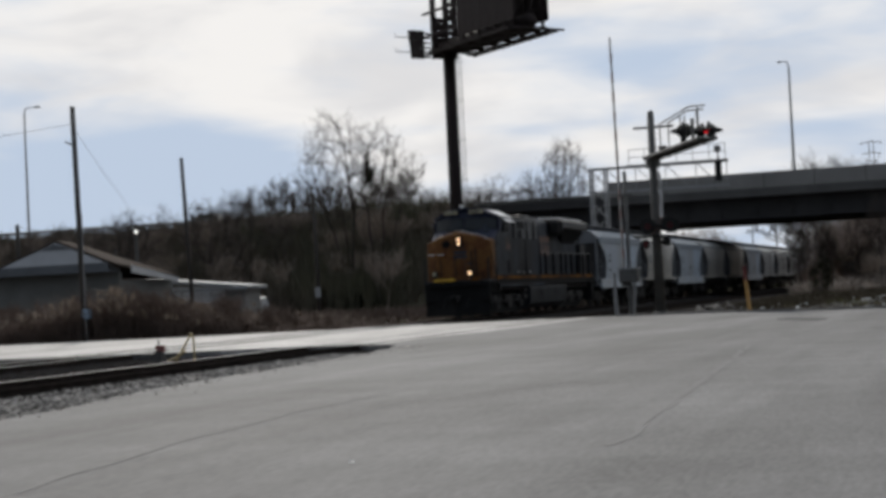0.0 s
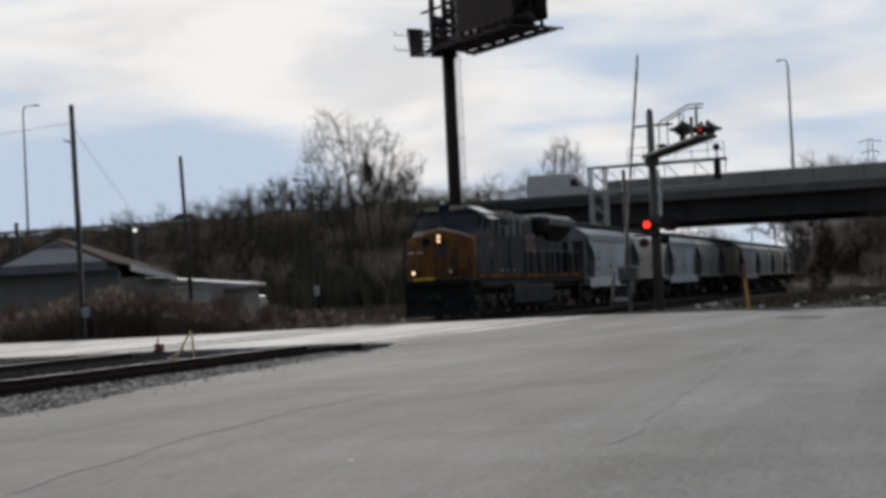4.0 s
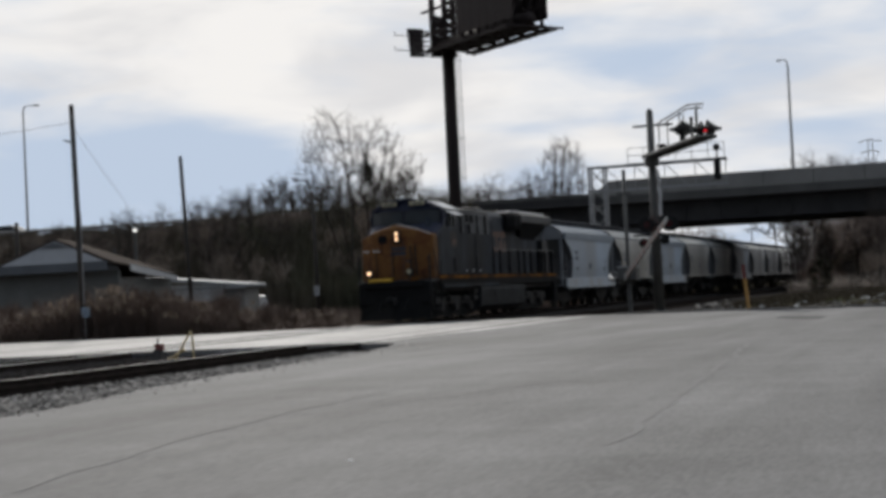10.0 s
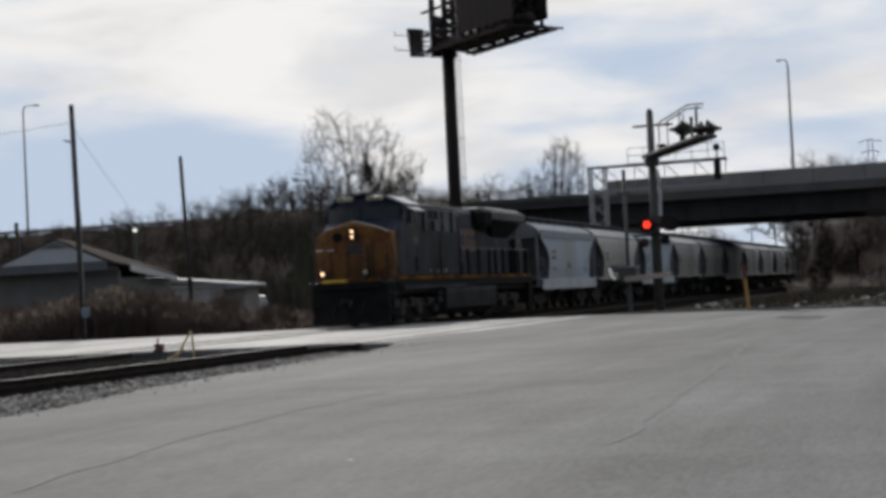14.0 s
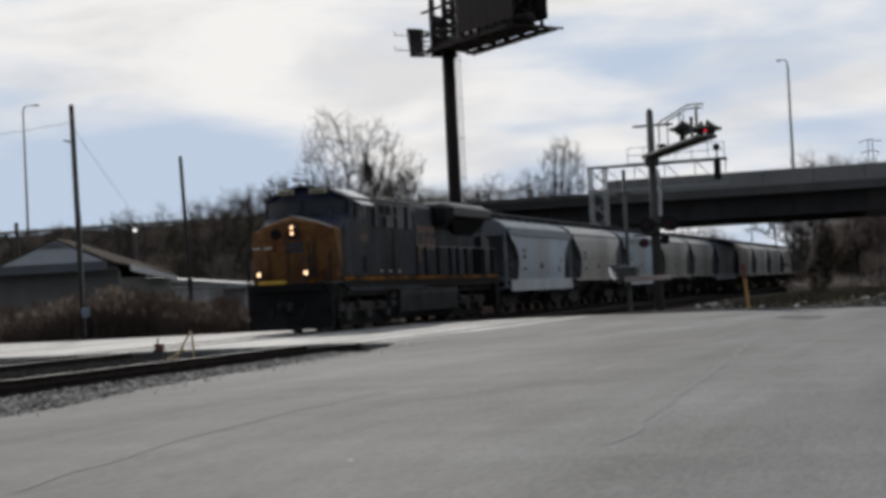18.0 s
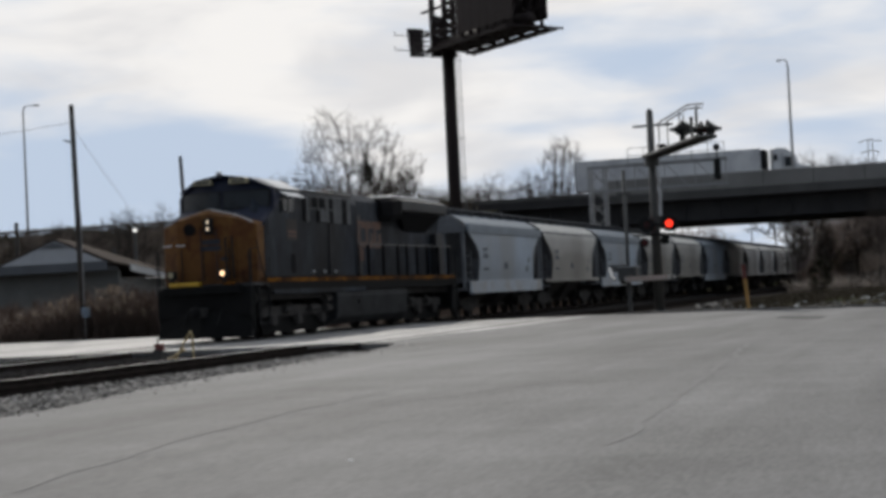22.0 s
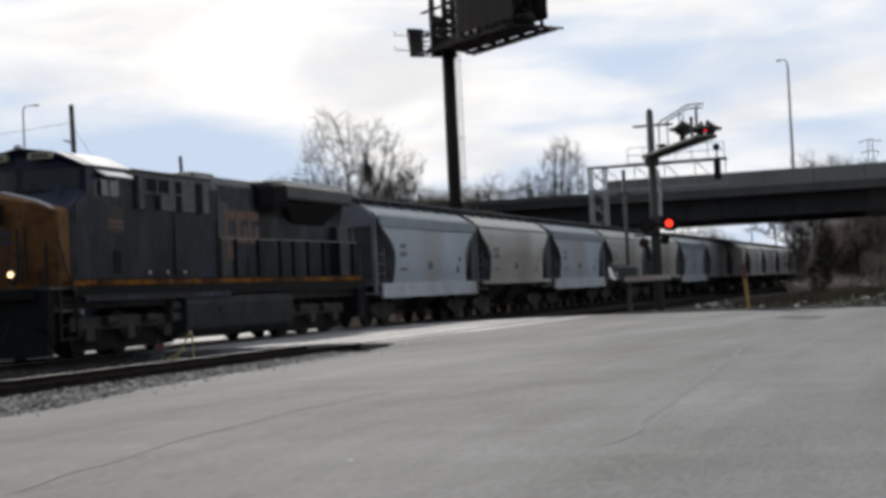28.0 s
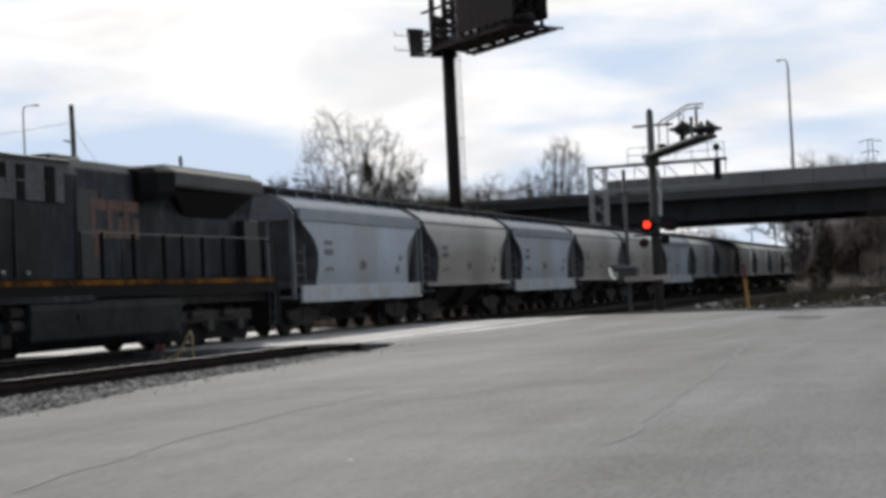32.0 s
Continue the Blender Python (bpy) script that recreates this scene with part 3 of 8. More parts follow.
for name, yc, x0, x1 in (("main_track", TRACK_Y, -120, 520), ("siding_track", SIDING_Y, -120, 300)):
    track = base(name, "steel rails on dark timber sleepers in ballast", "railway track", pose(0, 0, 0), kind="structure")
    for side in (-0.75, 0.75):
        line = [(x, track_y(x) if yc == TRACK_Y else yc) for x in (x0, 0, 30, 45, 52, 56, 59, 62, 66, x1)]
        r = part("rail", S().loft([[(x, y + u, w) for u, w in rail_section(side)] for x, y in line]), M_RAIL, track, "rust-brown steel rail")
        shiny = [q for q in line if yc == TRACK_Y or q[0] < 57]
        part("rail_head", S().loft([[(x, y + side + u, w) for u, w in ((-0.034, -0.0065), (0.034, -0.0065), (0.034, 0.0), (-0.034, 0.0))] for x, y in shiny]), M_RAILTOP if yc == TRACK_Y else M_DULLHEAD if side > 0 else M_RAIL, r, "bright rail head" if yc == TRACK_Y else "dull rusty rail head")
    tie = S().box(-0.11, -1.3, -0.3, 0.11, 1.3, -0.145).mesh("sleeper", M_TIE)
    spots = [x * 0.55 for x in range(-20, 63)] + [57 + x * 0.55 for x in range(0, 60)]
    for x in spots:
        o = part("sleeper", tie, None, track)
        o.location = (x, track_y(x) if yc == TRACK_Y else yc, 0)

# loose ballast stones along the siding
def scatter(name, count, where, size, label, category, mat=M_BALLAST, seed=5, squash=0.7):
    """Loose pieces joined into one mesh; where() gives a place."""
    rnd = random.Random(seed)
    s = S()
    dirs = [Vector(d).normalized() for d in ((1, 0, .2), (.3, .95, 0), (-.8, .6, .1), (-.8, -.6, 0), (.3, -.95, .1), (0, 0, 1), (0, 0, -1))]
    faces = [(0, 1, 5), (1, 2, 5), (2, 3, 5), (3, 4, 5), (4, 0, 5), (1, 0, 6), (2, 1, 6), (3, 2, 6), (4, 3, 6), (0, 4, 6)]
    for _ in range(count):
        x, y, z = where(rnd)
        r = size * rnd.uniform(0.5, 1.4)
        c, si = math.cos(rnd.uniform(0, 6.28)), math.sin(rnd.uniform(0, 6.28))
        pts = []
        for d in dirs:
            q = d * r * rnd.uniform(0.75, 1.2)
            pts.append((x + q.x * c - q.y * si, y + q.x * si + q.y * c, z + q.z * squash))
        s.add(pts, faces)
    me = bpy.data.meshes.new(name)
    me.from_pydata(s.v, [], s.f)
    me.materials.append(mat)
    return tagged(part(name, me, mat), label, category, kind="stuff")


def shoulder(rnd):
    x = rnd.uniform(6, 32.5)
    edge = 9.0 + 0.085 * x
    y = edge + abs(rnd.gauss(0, 1.25))
    return x, min(y, 13.3), -0.20 + 0.02 * rnd.random() + 0.05 * min(max(y - edge, 0), 1.2)


tagged(part("ground", S().add([(-40, 3.6, -0.20), (4, 8.4, -0.20), (14.4, 9.7, -0.20), (19.9, 10.6, -0.20), (32.1, 11.7, -0.20), (32.1, 12.4, -0.13), (-40, 12.4, -0.13)], [(0, 1, 2, 3, 4, 5, 6)]), M_BED), "dirty grey gravel shoulder beside the siding", "gravel", kind="structure")
scatter("ballast_gravel", 11500, shoulder, 0.046, "loose grey ballast stones beside the siding", "gravel", seed=3)


def between(rnd):
    x = rnd.uniform(6, 34.6)
    y = rnd.uniform(13.2, 22.6)
    return x, y, -0.15


scatter("ballast_gravel", 9000, between, 0.05, "dark ballast stones between the rails", "gravel", mat=M_BED, seed=4)
# timber edge and flangeway boards of the crossing
for yc in (TRACK_Y, SIDING_Y):
    for dy in (-1.02, -0.5, 0.5, 1.02):
        # the siding's boards take the same painted glare as the road
        tagged(part("trim", S().loft([[(x, (track_y(x) if yc == TRACK_Y else yc) + dy + u, w) for u, w in ((-0.16, -0.2), (0.16, -0.2), (0.16, -0.006), (-0.16, -0.006))] for x in (35.2, 42, 49, 56.4)]), M_TAR if yc == TRACK_Y else M_PAVE), "dark crossing board beside the rail" if yc == TRACK_Y else "crossing panel beside the rail in the road's glare colour", "crossing board", kind="structure")

PATCH = [(43.08, 4.86), (44.38, 4.76), (42.54, 3.66), (41.44, 3.36), (39.84, 3.46), (42.08, 4.66)]
tagged(part("trim", S().prism(PATCH, -0.05, -0.008, "z"), M_PATCH), "dark tar patch in the road surface", "patch", kind="structure")


def strays(rnd):
    x = rnd.uniform(6, 33)
    return x, 9.2 + 0.078 * x - abs(rnd.gauss(0, 0.45)), -0.005


scatter("ballast_gravel", 520, strays, 0.014, "stray ballast stones along the asphalt's edge", "gravel", seed=8)



def bank_z(x, y):
    """The rough ground right of the tracks: it swells into a wooded bank past the overpass."""
    t = max(0.0, min(1.0, (x - 118) / 60.0)) * max(0.0, min(1.0, (0.078 * x - y) / 6.0))
    e = max(0.0, min(1.0, (x - 57) / 6.0))
    return -0.30 + 2.6 * t + 0.35 * e * max(0.0, min(1.0, (9.0 - y) / 8.0)) + 0.12 * e * noise.noise((x * 0.35, y * 0.35, 2.0))


s_ = S()
nx, ny = 90, 26
pts_ = [(56.3 + 190 * (i / nx) ** 1.3, -14 + 30 * j / ny) for i in range(nx + 1) for j in range(ny + 1)]
s_.add([(x, y, bank_z(x, y) if j_ % (ny + 1) not in (0, ny) else -0.4) for j_, (x, y) in enumerate(pts_)], [(i * (ny + 1) + j, (i + 1) * (ny + 1) + j, (i + 1) * (ny + 1) + j + 1, i * (ny + 1) + j + 1) for i in range(nx) for j in range(ny)])
tagged(part("ground", s_, M_DIRT, smooth=True), "rough dirt verge rising to a wooded bank", "ground", kind="structure")
tagged(part("trim", S().prism([(56.1, 12.0), (56.5, 12.0), (55.3, 8.2), (52.2, 4.2), (50.2, -5), (49.8, -5), (51.8, 4.4), (54.9, 8.4)], -0.3, 0.05, "z"), M_TAR), "low dark kerb along the road edge", "kerb", kind="structure")
hill = S()
hill.loft([[(500 + 40 * noise.noise((y * .004, 1, 1)), y, -1), (560, y, 4 + 4 * noise.noise((y * .006, 3, 0)) + 1 * noise.noise((y * .05, 8, 0))), (760, y, 6 + 4 * noise.noise((y * .005, 5, 0))), (1000, y, -1)] for y in range(-500, 700, 12)])
tagged(part("backdrop", hill, M_BANK), "distant dark wooded ridge", "ridge", kind="structure")


# ---- highway on its embankment, and the overpass ----
def strip(name, section, y0, y1, mat, label, category, steps=1):
    """A cross-section in (x, z) swept along y."""
    return tagged(part(name, S().prism(section, y0, y1, "y"), mat), label, category, kind="structure")


HW_NEAR, HW_FAR, HW_Z = 130.6, 148.0, 8.15
rnd_bank = random.Random(11)


def embankment(y0, y1):
    s = S()
    prof = [(106.0, -0.4), (110.5, 0.5), (116.0, 3.0), (122.0, 5.6), (127.5, 7.7), (130.4, 8.0), (148.5, 8.0), (160.0, 3.0), (168.0, -0.4)]
    n = max(2, int(abs(y1 - y0) / 4.0))
    rings = []
    for k in range(n + 1):
        y = y0 + (y1 - y0) * k / n
        rings.append([(x + 1.6 * noise.noise((y * 0.07, x * 0.1, 1)) * (0 < i < 5), y, z + 0.5 * noise.noise((y * 0.11, x * 0.2, 7)) * (0 < i < 4)) for i, (x, z) in enumerate(prof)])
    s.loft(rings)
    return s


tagged(part("ground", embankment(37.5, 1100), M_BANK, smooth=True), "dark scrub-covered embankment slope below the highway", "embankment", kind="structure")
tagged(part("ground", embankment(-950, -36), M_BANK, smooth=True), "dark embankment carrying the highway past the overpass", "embankment", kind="structure")
highway = strip("road", [(HW_NEAR, HW_Z - 0.3), (HW_FAR, HW_Z - 0.3), (HW_FAR, HW_Z), (HW_NEAR, HW_Z)], -950, 1100, M_ASPHALT, "grey highway deck on the embankment and overpass", "highway")

overpass = base("overpass", "long dark girder overpass with a pale concrete parapet over the railway", "bridge", pose(0, 0, 0))
part("parapet", S().prism([(130.0, 8.45), (130.0, 9.72), (130.28, 9.72), (130.38, 8.45)], -60, 27.9, "y"), M_CONC, overpass, "stained concrete parapet", bevel=0.03)
# kerb darker than the parapet: its shadow side is painted in
part("deck_kerb", S().box(130.0, 27.91, 8.45, 130.38, 41.0, 8.76), M_DECKEDGE, overpass, "low deck kerb with shade put into its colour", bevel=0.02)
part("parapet", S().prism([(148.3, 8.45), (148.3, 9.4), (148.6, 9.4), (148.6, 8.45)], -60, 40, "y"), M_CONC, overpass, "stained concrete parapet")
part("deck_edge", S().box(130.0, -60, 7.75, 131.2, 27.9, 8.45), M_DECKEDGE, overpass, "dirty concrete deck edge", bevel=0.02)
# left of the parapet the edge's shade is painted near black
part("deck_edge", S().box(130.0, 27.91, 7.75, 131.2, 41.0, 8.45), M_GIRDER, overpass, "deck edge with shade put into its dark colour", bevel=0.02)
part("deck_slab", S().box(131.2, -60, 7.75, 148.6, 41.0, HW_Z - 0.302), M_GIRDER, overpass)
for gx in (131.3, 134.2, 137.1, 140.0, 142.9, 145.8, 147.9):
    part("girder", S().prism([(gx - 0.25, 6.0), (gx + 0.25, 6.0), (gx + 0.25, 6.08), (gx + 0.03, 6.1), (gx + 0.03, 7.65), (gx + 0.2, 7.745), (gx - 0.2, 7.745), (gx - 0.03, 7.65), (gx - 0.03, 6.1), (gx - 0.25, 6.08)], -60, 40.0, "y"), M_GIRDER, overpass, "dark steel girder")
for k in range(26):
    part("stiffener", S().box(131.08, 39 - k * 2.9, 6.1, 131.26, 39.06 - k * 2.9, 7.7), M_GIRDER, overpass)
part("abutment", S().box(131.0, 38.0, -0.3, 148.4, 41.0, 7.745), M_CONC, overpass, "concrete abutment in shade")
part("abutment", S().box(131.0, -40.0, -0.3, 148.4, -36.5, 5.99), M_CONC, overpass, "concrete abutment in shade")
for px_, py_ in ((134, -12.0), (140, -12.0), (146, -12.0)):
    part("pier", S().tube([(px_, py_, -0.3), (px_, py_, 5.3)], 0.5, 12), M_CONC, overpass)
part("pier_cap", S().box(132, -12.7, 5.3, 147.5, -11.3, 5.99), M_CONC, overpass)
for k in range(22):
    part("parapet_joint", S().box(129.985, 27.0 - k * 4.0, 8.5, 130.0, 27.05 - k * 4.0, 9.68), M_GIRDER, overpass)

guardrail = base("guardrail", "galvanised steel guardrail along the highway edge", "guardrail", pose(0, 0, 0))
part("beam", S().prism([(130.4, 8.62), (130.32, 8.70), (130.4, 8.76), (130.32, 8.84), (130.4, 8.92), (130.44, 8.92), (130.44, 8.62)], 41.2, 210, "y"), M_GALV, guardrail)
post = S().box(-0.07, -0.05, -0.3, 0.07, 0.05, 0.80).mesh("post", M_GALV)
for k in range(60):
    o = part("post", post, None, guardrail)
    o.location = (130.52, 41.6 + k * 1.9, 8.12)
far_rail = base("guardrail", "galvanised steel guardrail on the far highway edge", "guardrail", pose(0, 0, 0))
part("beam", S().box(147.6, 41, 8.6, 147.66, 210, 8.92), M_GALV, far_rail)
for k in range(50):
    o = part("post", post, None, far_rail)
    o.location = (147.75, 42 + k * 3.2, 8.1)


# ---- highway lamps ----
def street_lamp(x, y, z, height, arm):
    b = base("street_lamp", "tall thin grey highway lamp post with a curved arm", "street lamp", pose(x, y, z), group="highway lamps")
    part("pole", S().tube([(0, 0, 0), (0, 0, height * 0.5), (0, 0, height - 0.5)], [0.13, 0.1, 0.075], 8), M_GALV, b)
    part("arm", S().tube([(0, 0, height - 0.5), (0, arm * 0.12, height - 0.12), (0, arm * 0.5, height), (0, arm, height - 0.02)], [0.075, 0.06, 0.05, 0.045], 6), M_GALV, b)
    part("lamp_head", S().loft([[(0.05, arm, height - .05), (-.05, arm, height - .05), (-.05, arm, height + .03), (.05, arm, height + .03)], [(0.15, arm * 1.25, height - .1), (-.15, arm * 1.25, height - .1), (-.12, arm * 1.25, height + .06), (.12, arm * 1.25, height + .06)], [(0.1, arm * 1.6, height - .08), (-.1, arm * 1.6, height - .08), (-.06, arm * 1.6, height + .03), (.06, arm * 1.6, height + .03)]]), M_GREYPOLE, b)
    part("base_plate", S().box(-.22, -.22, -0.3, .22, .22, .05), M_GALV, b)
    return b


street_lamp(130.75, 84.3, 8.15, 12.6, -1.1)
street_lamp(130.65, 12.65, 8.6, 10.0, 0.55)


# ---- monopole billboard ----
def billboard():
    """The sign's own x runs along its faces, from the louvred end at -3.4 to the far end at 13.2."""
    turn = math.degrees(math.atan2(-9.5, -8.6))
    b = base("billboard", "huge dark brown monopole billboard seen from below its faces", "billboard", pose(123.6, 39.25, 0, 0, 0, turn))
    part("pole", S().tube([(0, 0, -0.4), (0, 0, 10), (0, 0, 21.0)], [0.56, 0.54, 0.52], 20), M_BROWNSTEEL, b, smooth=True)
    part("head_beam", S().tube([(-2.2, 0, 21.4), (12.6, 0, 21.4)], 0.5, 14), M_BROWNSTEEL, b, smooth=True)
    for sg in (-1, 1):
        for k in range(3 if sg < 0 else 0, 10):
            x = 0.6 + k * 1.2
            part("face_panel", S().box(x, min(sg * 1.5, sg * 1.58), 21.45, x + 1.16, max(sg * 1.5, sg * 1.58), 26.6), M_BROWNSTEEL, b, "dark sign face panel")
            part("upright", S().box(x + 0.5, min(sg * 1.28, sg * 1.5), 21.0, x + 0.68, max(sg * 1.28, sg * 1.5), 26.7), M_BROWNSTEEL, b)
        for z in (22.3, 24.2, 26.2):
            part("stringer", S().box(-2.0, min(sg * 1.15, sg * 1.28), z, 12.6, max(sg * 1.15, sg * 1.28), z + 0.18), M_BROWNSTEEL, b)
        for k in range(6):
            x = 0.6 + k * 2.1
            part("outrigger", S().tube([(x, 0, 21.0), (x, sg * 1.6, 20.75), (x, sg * 2.25, 20.55)], [0.16, 0.13, 0.1], 6), M_BROWNSTEEL, b)
            part("brace", S().tube([(x, sg * 0.3, 21.3), (x + 0.1, sg * 1.4, 23.6)], 0.07, 5), M_BROWNSTEEL, b)
            part("catwalk_grating", S().box(x - 0.7, min(sg * 1.78, sg * 2.05), 20.66, x + 0.7, max(sg * 1.78, sg * 2.05), 20.78), M_BROWNSTEEL, b)
            part("soffit_panel", S().box(x - 0.95, min(0, sg * 1.78), 20.9, x + 0.9, max(0, sg * 1.78), 21.05), M_BROWNSTEEL, b)
        part("catwalk_beam", S().tube([(0.2, sg * 2.22, 20.62), (12.7, sg * 2.22, 20.62)], 0.1, 6), M_BROWNSTEEL, b)
        part("catwalk_beam", S().tube([(0.2, sg * 1.78, 20.72), (12.6, sg * 1.78, 20.72)], 0.13, 6), M_BROWNSTEEL, b)
    part("end_arm", S().tube([(12.4, -2.3, 20.72), (12.8, -0.5, 20.75), (12.8, 2.75, 20.7)], 0.1, 6), M_BROWNSTEEL, b)
    # open frame over the pole, and the louvred end of the other face
    for y in (-0.8, 0.4, 1.2):
        part("frame_post", S().box(-1.2, y - 0.16, 20.5, -0.8, y + 0.16, 26.8), M_BROWNSTEEL, b)
    for k in range(10):
        part("frame_rung", S().box(-1.1, 0.56, 20.7 + k * 0.6, -0.9, 1.04, 21.05 + k * 0.6), M_BROWNSTEEL, b)
    for k in range(5):
        part("frame_panel", S().box(-1.1, -0.64, 20.5 + k * 0.6, -0.95, 0.24, 21.06 + k * 0.6), M_BROWNSTEEL, b)
    part("frame_panel", S().box(-1.1, -0.64, 23.5, -0.95, 0.24, 23.9), M_BROWNSTEEL, b)
    for k in range(6):
        z = 20.4 + k * 0.39
        part("end_slat", S().box(-0.7, -3.20 - 0.04 * k, z, -0.5, -1.98, z + 0.35), M_BROWNSTEEL, b, "dark louvre slat")
        part("slat_tie", S().box(-0.75, -2.0, z + 0.08, -0.6, -1.4, z + 0.22), M_BROWNSTEEL, b)
    for z in (20.9, 22.1):
        part("bracket_rod", S().tube([(-0.6, -3.2, z), (-0.6, -4.6, z + 0.02), (-0.6, -4.65, z + 0.3)], 0.04, 5), M_BROWNSTEEL, b)
    lad = part("ladder", S().tube([(0.5, 0.52, 3), (0.5, 0.52, 21.2)], 0.03, 5).tube([(0.68, 0.70, 3), (0.68, 0.70, 21.2)], 0.03, 5), M_GALV, b, "thin grey access ladder")
    for k in range(43):
        part("rung", S().tube([(0.5, 0.52, 3.2 + k * 0.42), (0.68, 0.70, 3.2 + k * 0.42)], 0.015, 4), M_GALV, lad)
    for k in range(6):
        part("ladder_bracket", S().tube([(0.2, 0.2, 4 + k * 3.2), (0.8, 0.78, 4 + k * 3.2)], 0.03, 4), M_GALV, b)
    return b


billboard()


# ---- poles ----
def utility_pole(x, y, z0, z1, r, lean=(0, 0), label="plain dark weathered wooden utility pole"):
    b = base("utility_pole", label, "utility pole", pose(x, y, z0))
    part("pole", S().tube([(0, 0, -0.2), (lean[0] * .5, lean[1] * .5, (z1 - z0) / 2), (lean[0], lean[1], z1 - z0)], [r, r * 0.88, r * 0.75], 10), M_WOODPOLE, b, smooth=True)
    part("pole_cap", S().tube([(lean[0], lean[1], z1 - z0 - 0.02), (lean[0], lean[1], z1 - z0 + 0.05)], [r * 0.78, r * 0.6], 10), M_WOODPOLE, b)
    return b


p1 = utility_pole(51.7, 31.1, -0.3, 8.72, 0.12, (0.05, 0.19), "dark wooden utility pole with a pale blue meter box")
box_ = part("meter_box", S().box(-0.28, -0.30, 1.1, 0.0, -0.06, 1.48), M_METER, p1, "pale blue metal meter box", bevel=0.02)
part("conduit", S().tube([(-0.12, -0.12, -0.1), (-0.12, -0.12, 1.1)], 0.025, 5), M_GALV, p1)
part("conduit", S().tube([(-0.12, -0.10, 1.48), (-0.1, -0.10, 5.0)], 0.02, 5), M_GALV, p1)
part("wire_bracket", S().tube([(-0.05, 0.1, 7.6), (-0.05, 0.5, 7.75)], 0.03, 5), M_BLACK, p1)
utility_pole(76.4, 39.3, -0.3, 9.04, 0.125, (0.0, 0.35))
p3 = utility_pole(87.85, 36.8, -0.3, 7.5, 0.14, (0.0, 0.1), "dark wooden utility pole with a small white sign")
part("sign", S().box(-0.22, -0.17, 1.55, -0.18, 0.17, 2.15), M_SIDING, p3, "small white sign plate", bevel=0.01)
utility_pole(95.2, 62.3, -0.3, 7.3, 0.18)
for fx, fy in ((333.5, 41.5), (335.0, 36.8)):
    far_pole = utility_pole(fx, fy, -0.3, 12.2, 0.15, (0, 0), "distant wooden utility pole with a cross-arm down the line")
    part("cross_arm", S().box(-0.1, -1.3, 11.2, 0.1, 1.3, 11.4), M_WOODPOLE, far_pole)
lp = base("yard_lamp", "short grey pole with a glaring white lamp", "lamp post", pose(88.9, 49.55, -0.3))
part("pole", S().tube([(0, 0, 0), (0, 0, 6.1)], [0.13, 0.11], 8), M_GREYPOLE, lp)
part("lamp_globe", S().ball((0, 0, 6.25), 0.12, 10, 6), M_YARDLAMP, lp, "white lamp globe", smooth=True)
wires = base("overhead_wire", "thin sagging overhead wires from the wooden pole", "wire", pose(0, 0, 0))


def sag(a, b, drop, n=14):
    a, b = Vector(a), Vector(b)
    return [a.lerp(b, k / n) - Vector((0, 0, drop * 4 * (k / n) * (1 - k / n))) for k in range(n + 1)]


for a, b, dp in (((51.7, 31.2, 8.1), (46, 60, 7.0), 0.5), ((51.7, 31.15, 7.8), (76.4, 39.8, 2.9), 0.3), ((95.2, 62.3, 7.2), (76.4, 39.9, 5.8), 0.6)):
    part("wire", S().tube(sag(a, b, dp), 0.008, 4), M_BLACK, wires)


# ---- lattice transmission tower far off ----
def pylon(x, y, h):
    b = base("transmission_tower", "grey steel lattice transmission tower far off", "pylon", pose(x, y, -0.32))
    for sx in (-1, 1):
        for sy in (-1, 1):
            part("leg", S().tube([(sx * 4, sy * 4, 0), (sx * 1.1, sy * 1.1, h * 0.75), (sx * 0.7, sy * 0.7, h)], 0.13, 4), M_GALV, b)
    for k in range(7):
        z0, z1 = h * k / 8, h * (k + 1) / 8
        w0, w1 = 4 - 3.2 * k / 8, 4 - 3.2 * (k + 1) / 8
        part("brace", S().tube([(-w0, -w0, z0), (-w1, w1, z1)], 0.08, 4).tube([(-w0, w0, z0), (-w1, -w1, z1)], 0.08, 4), M_GALV, b)
    for z, w in ((h * 0.90, 3.6), (h * 0.98, 4.2)):
        part("cross_arm", S().tube([(0, -w, z), (0, 0, z + 0.8), (0, w, z)], 0.17, 4), M_GALV, b)
    return b


pylon(620, 31.0, 51.5)


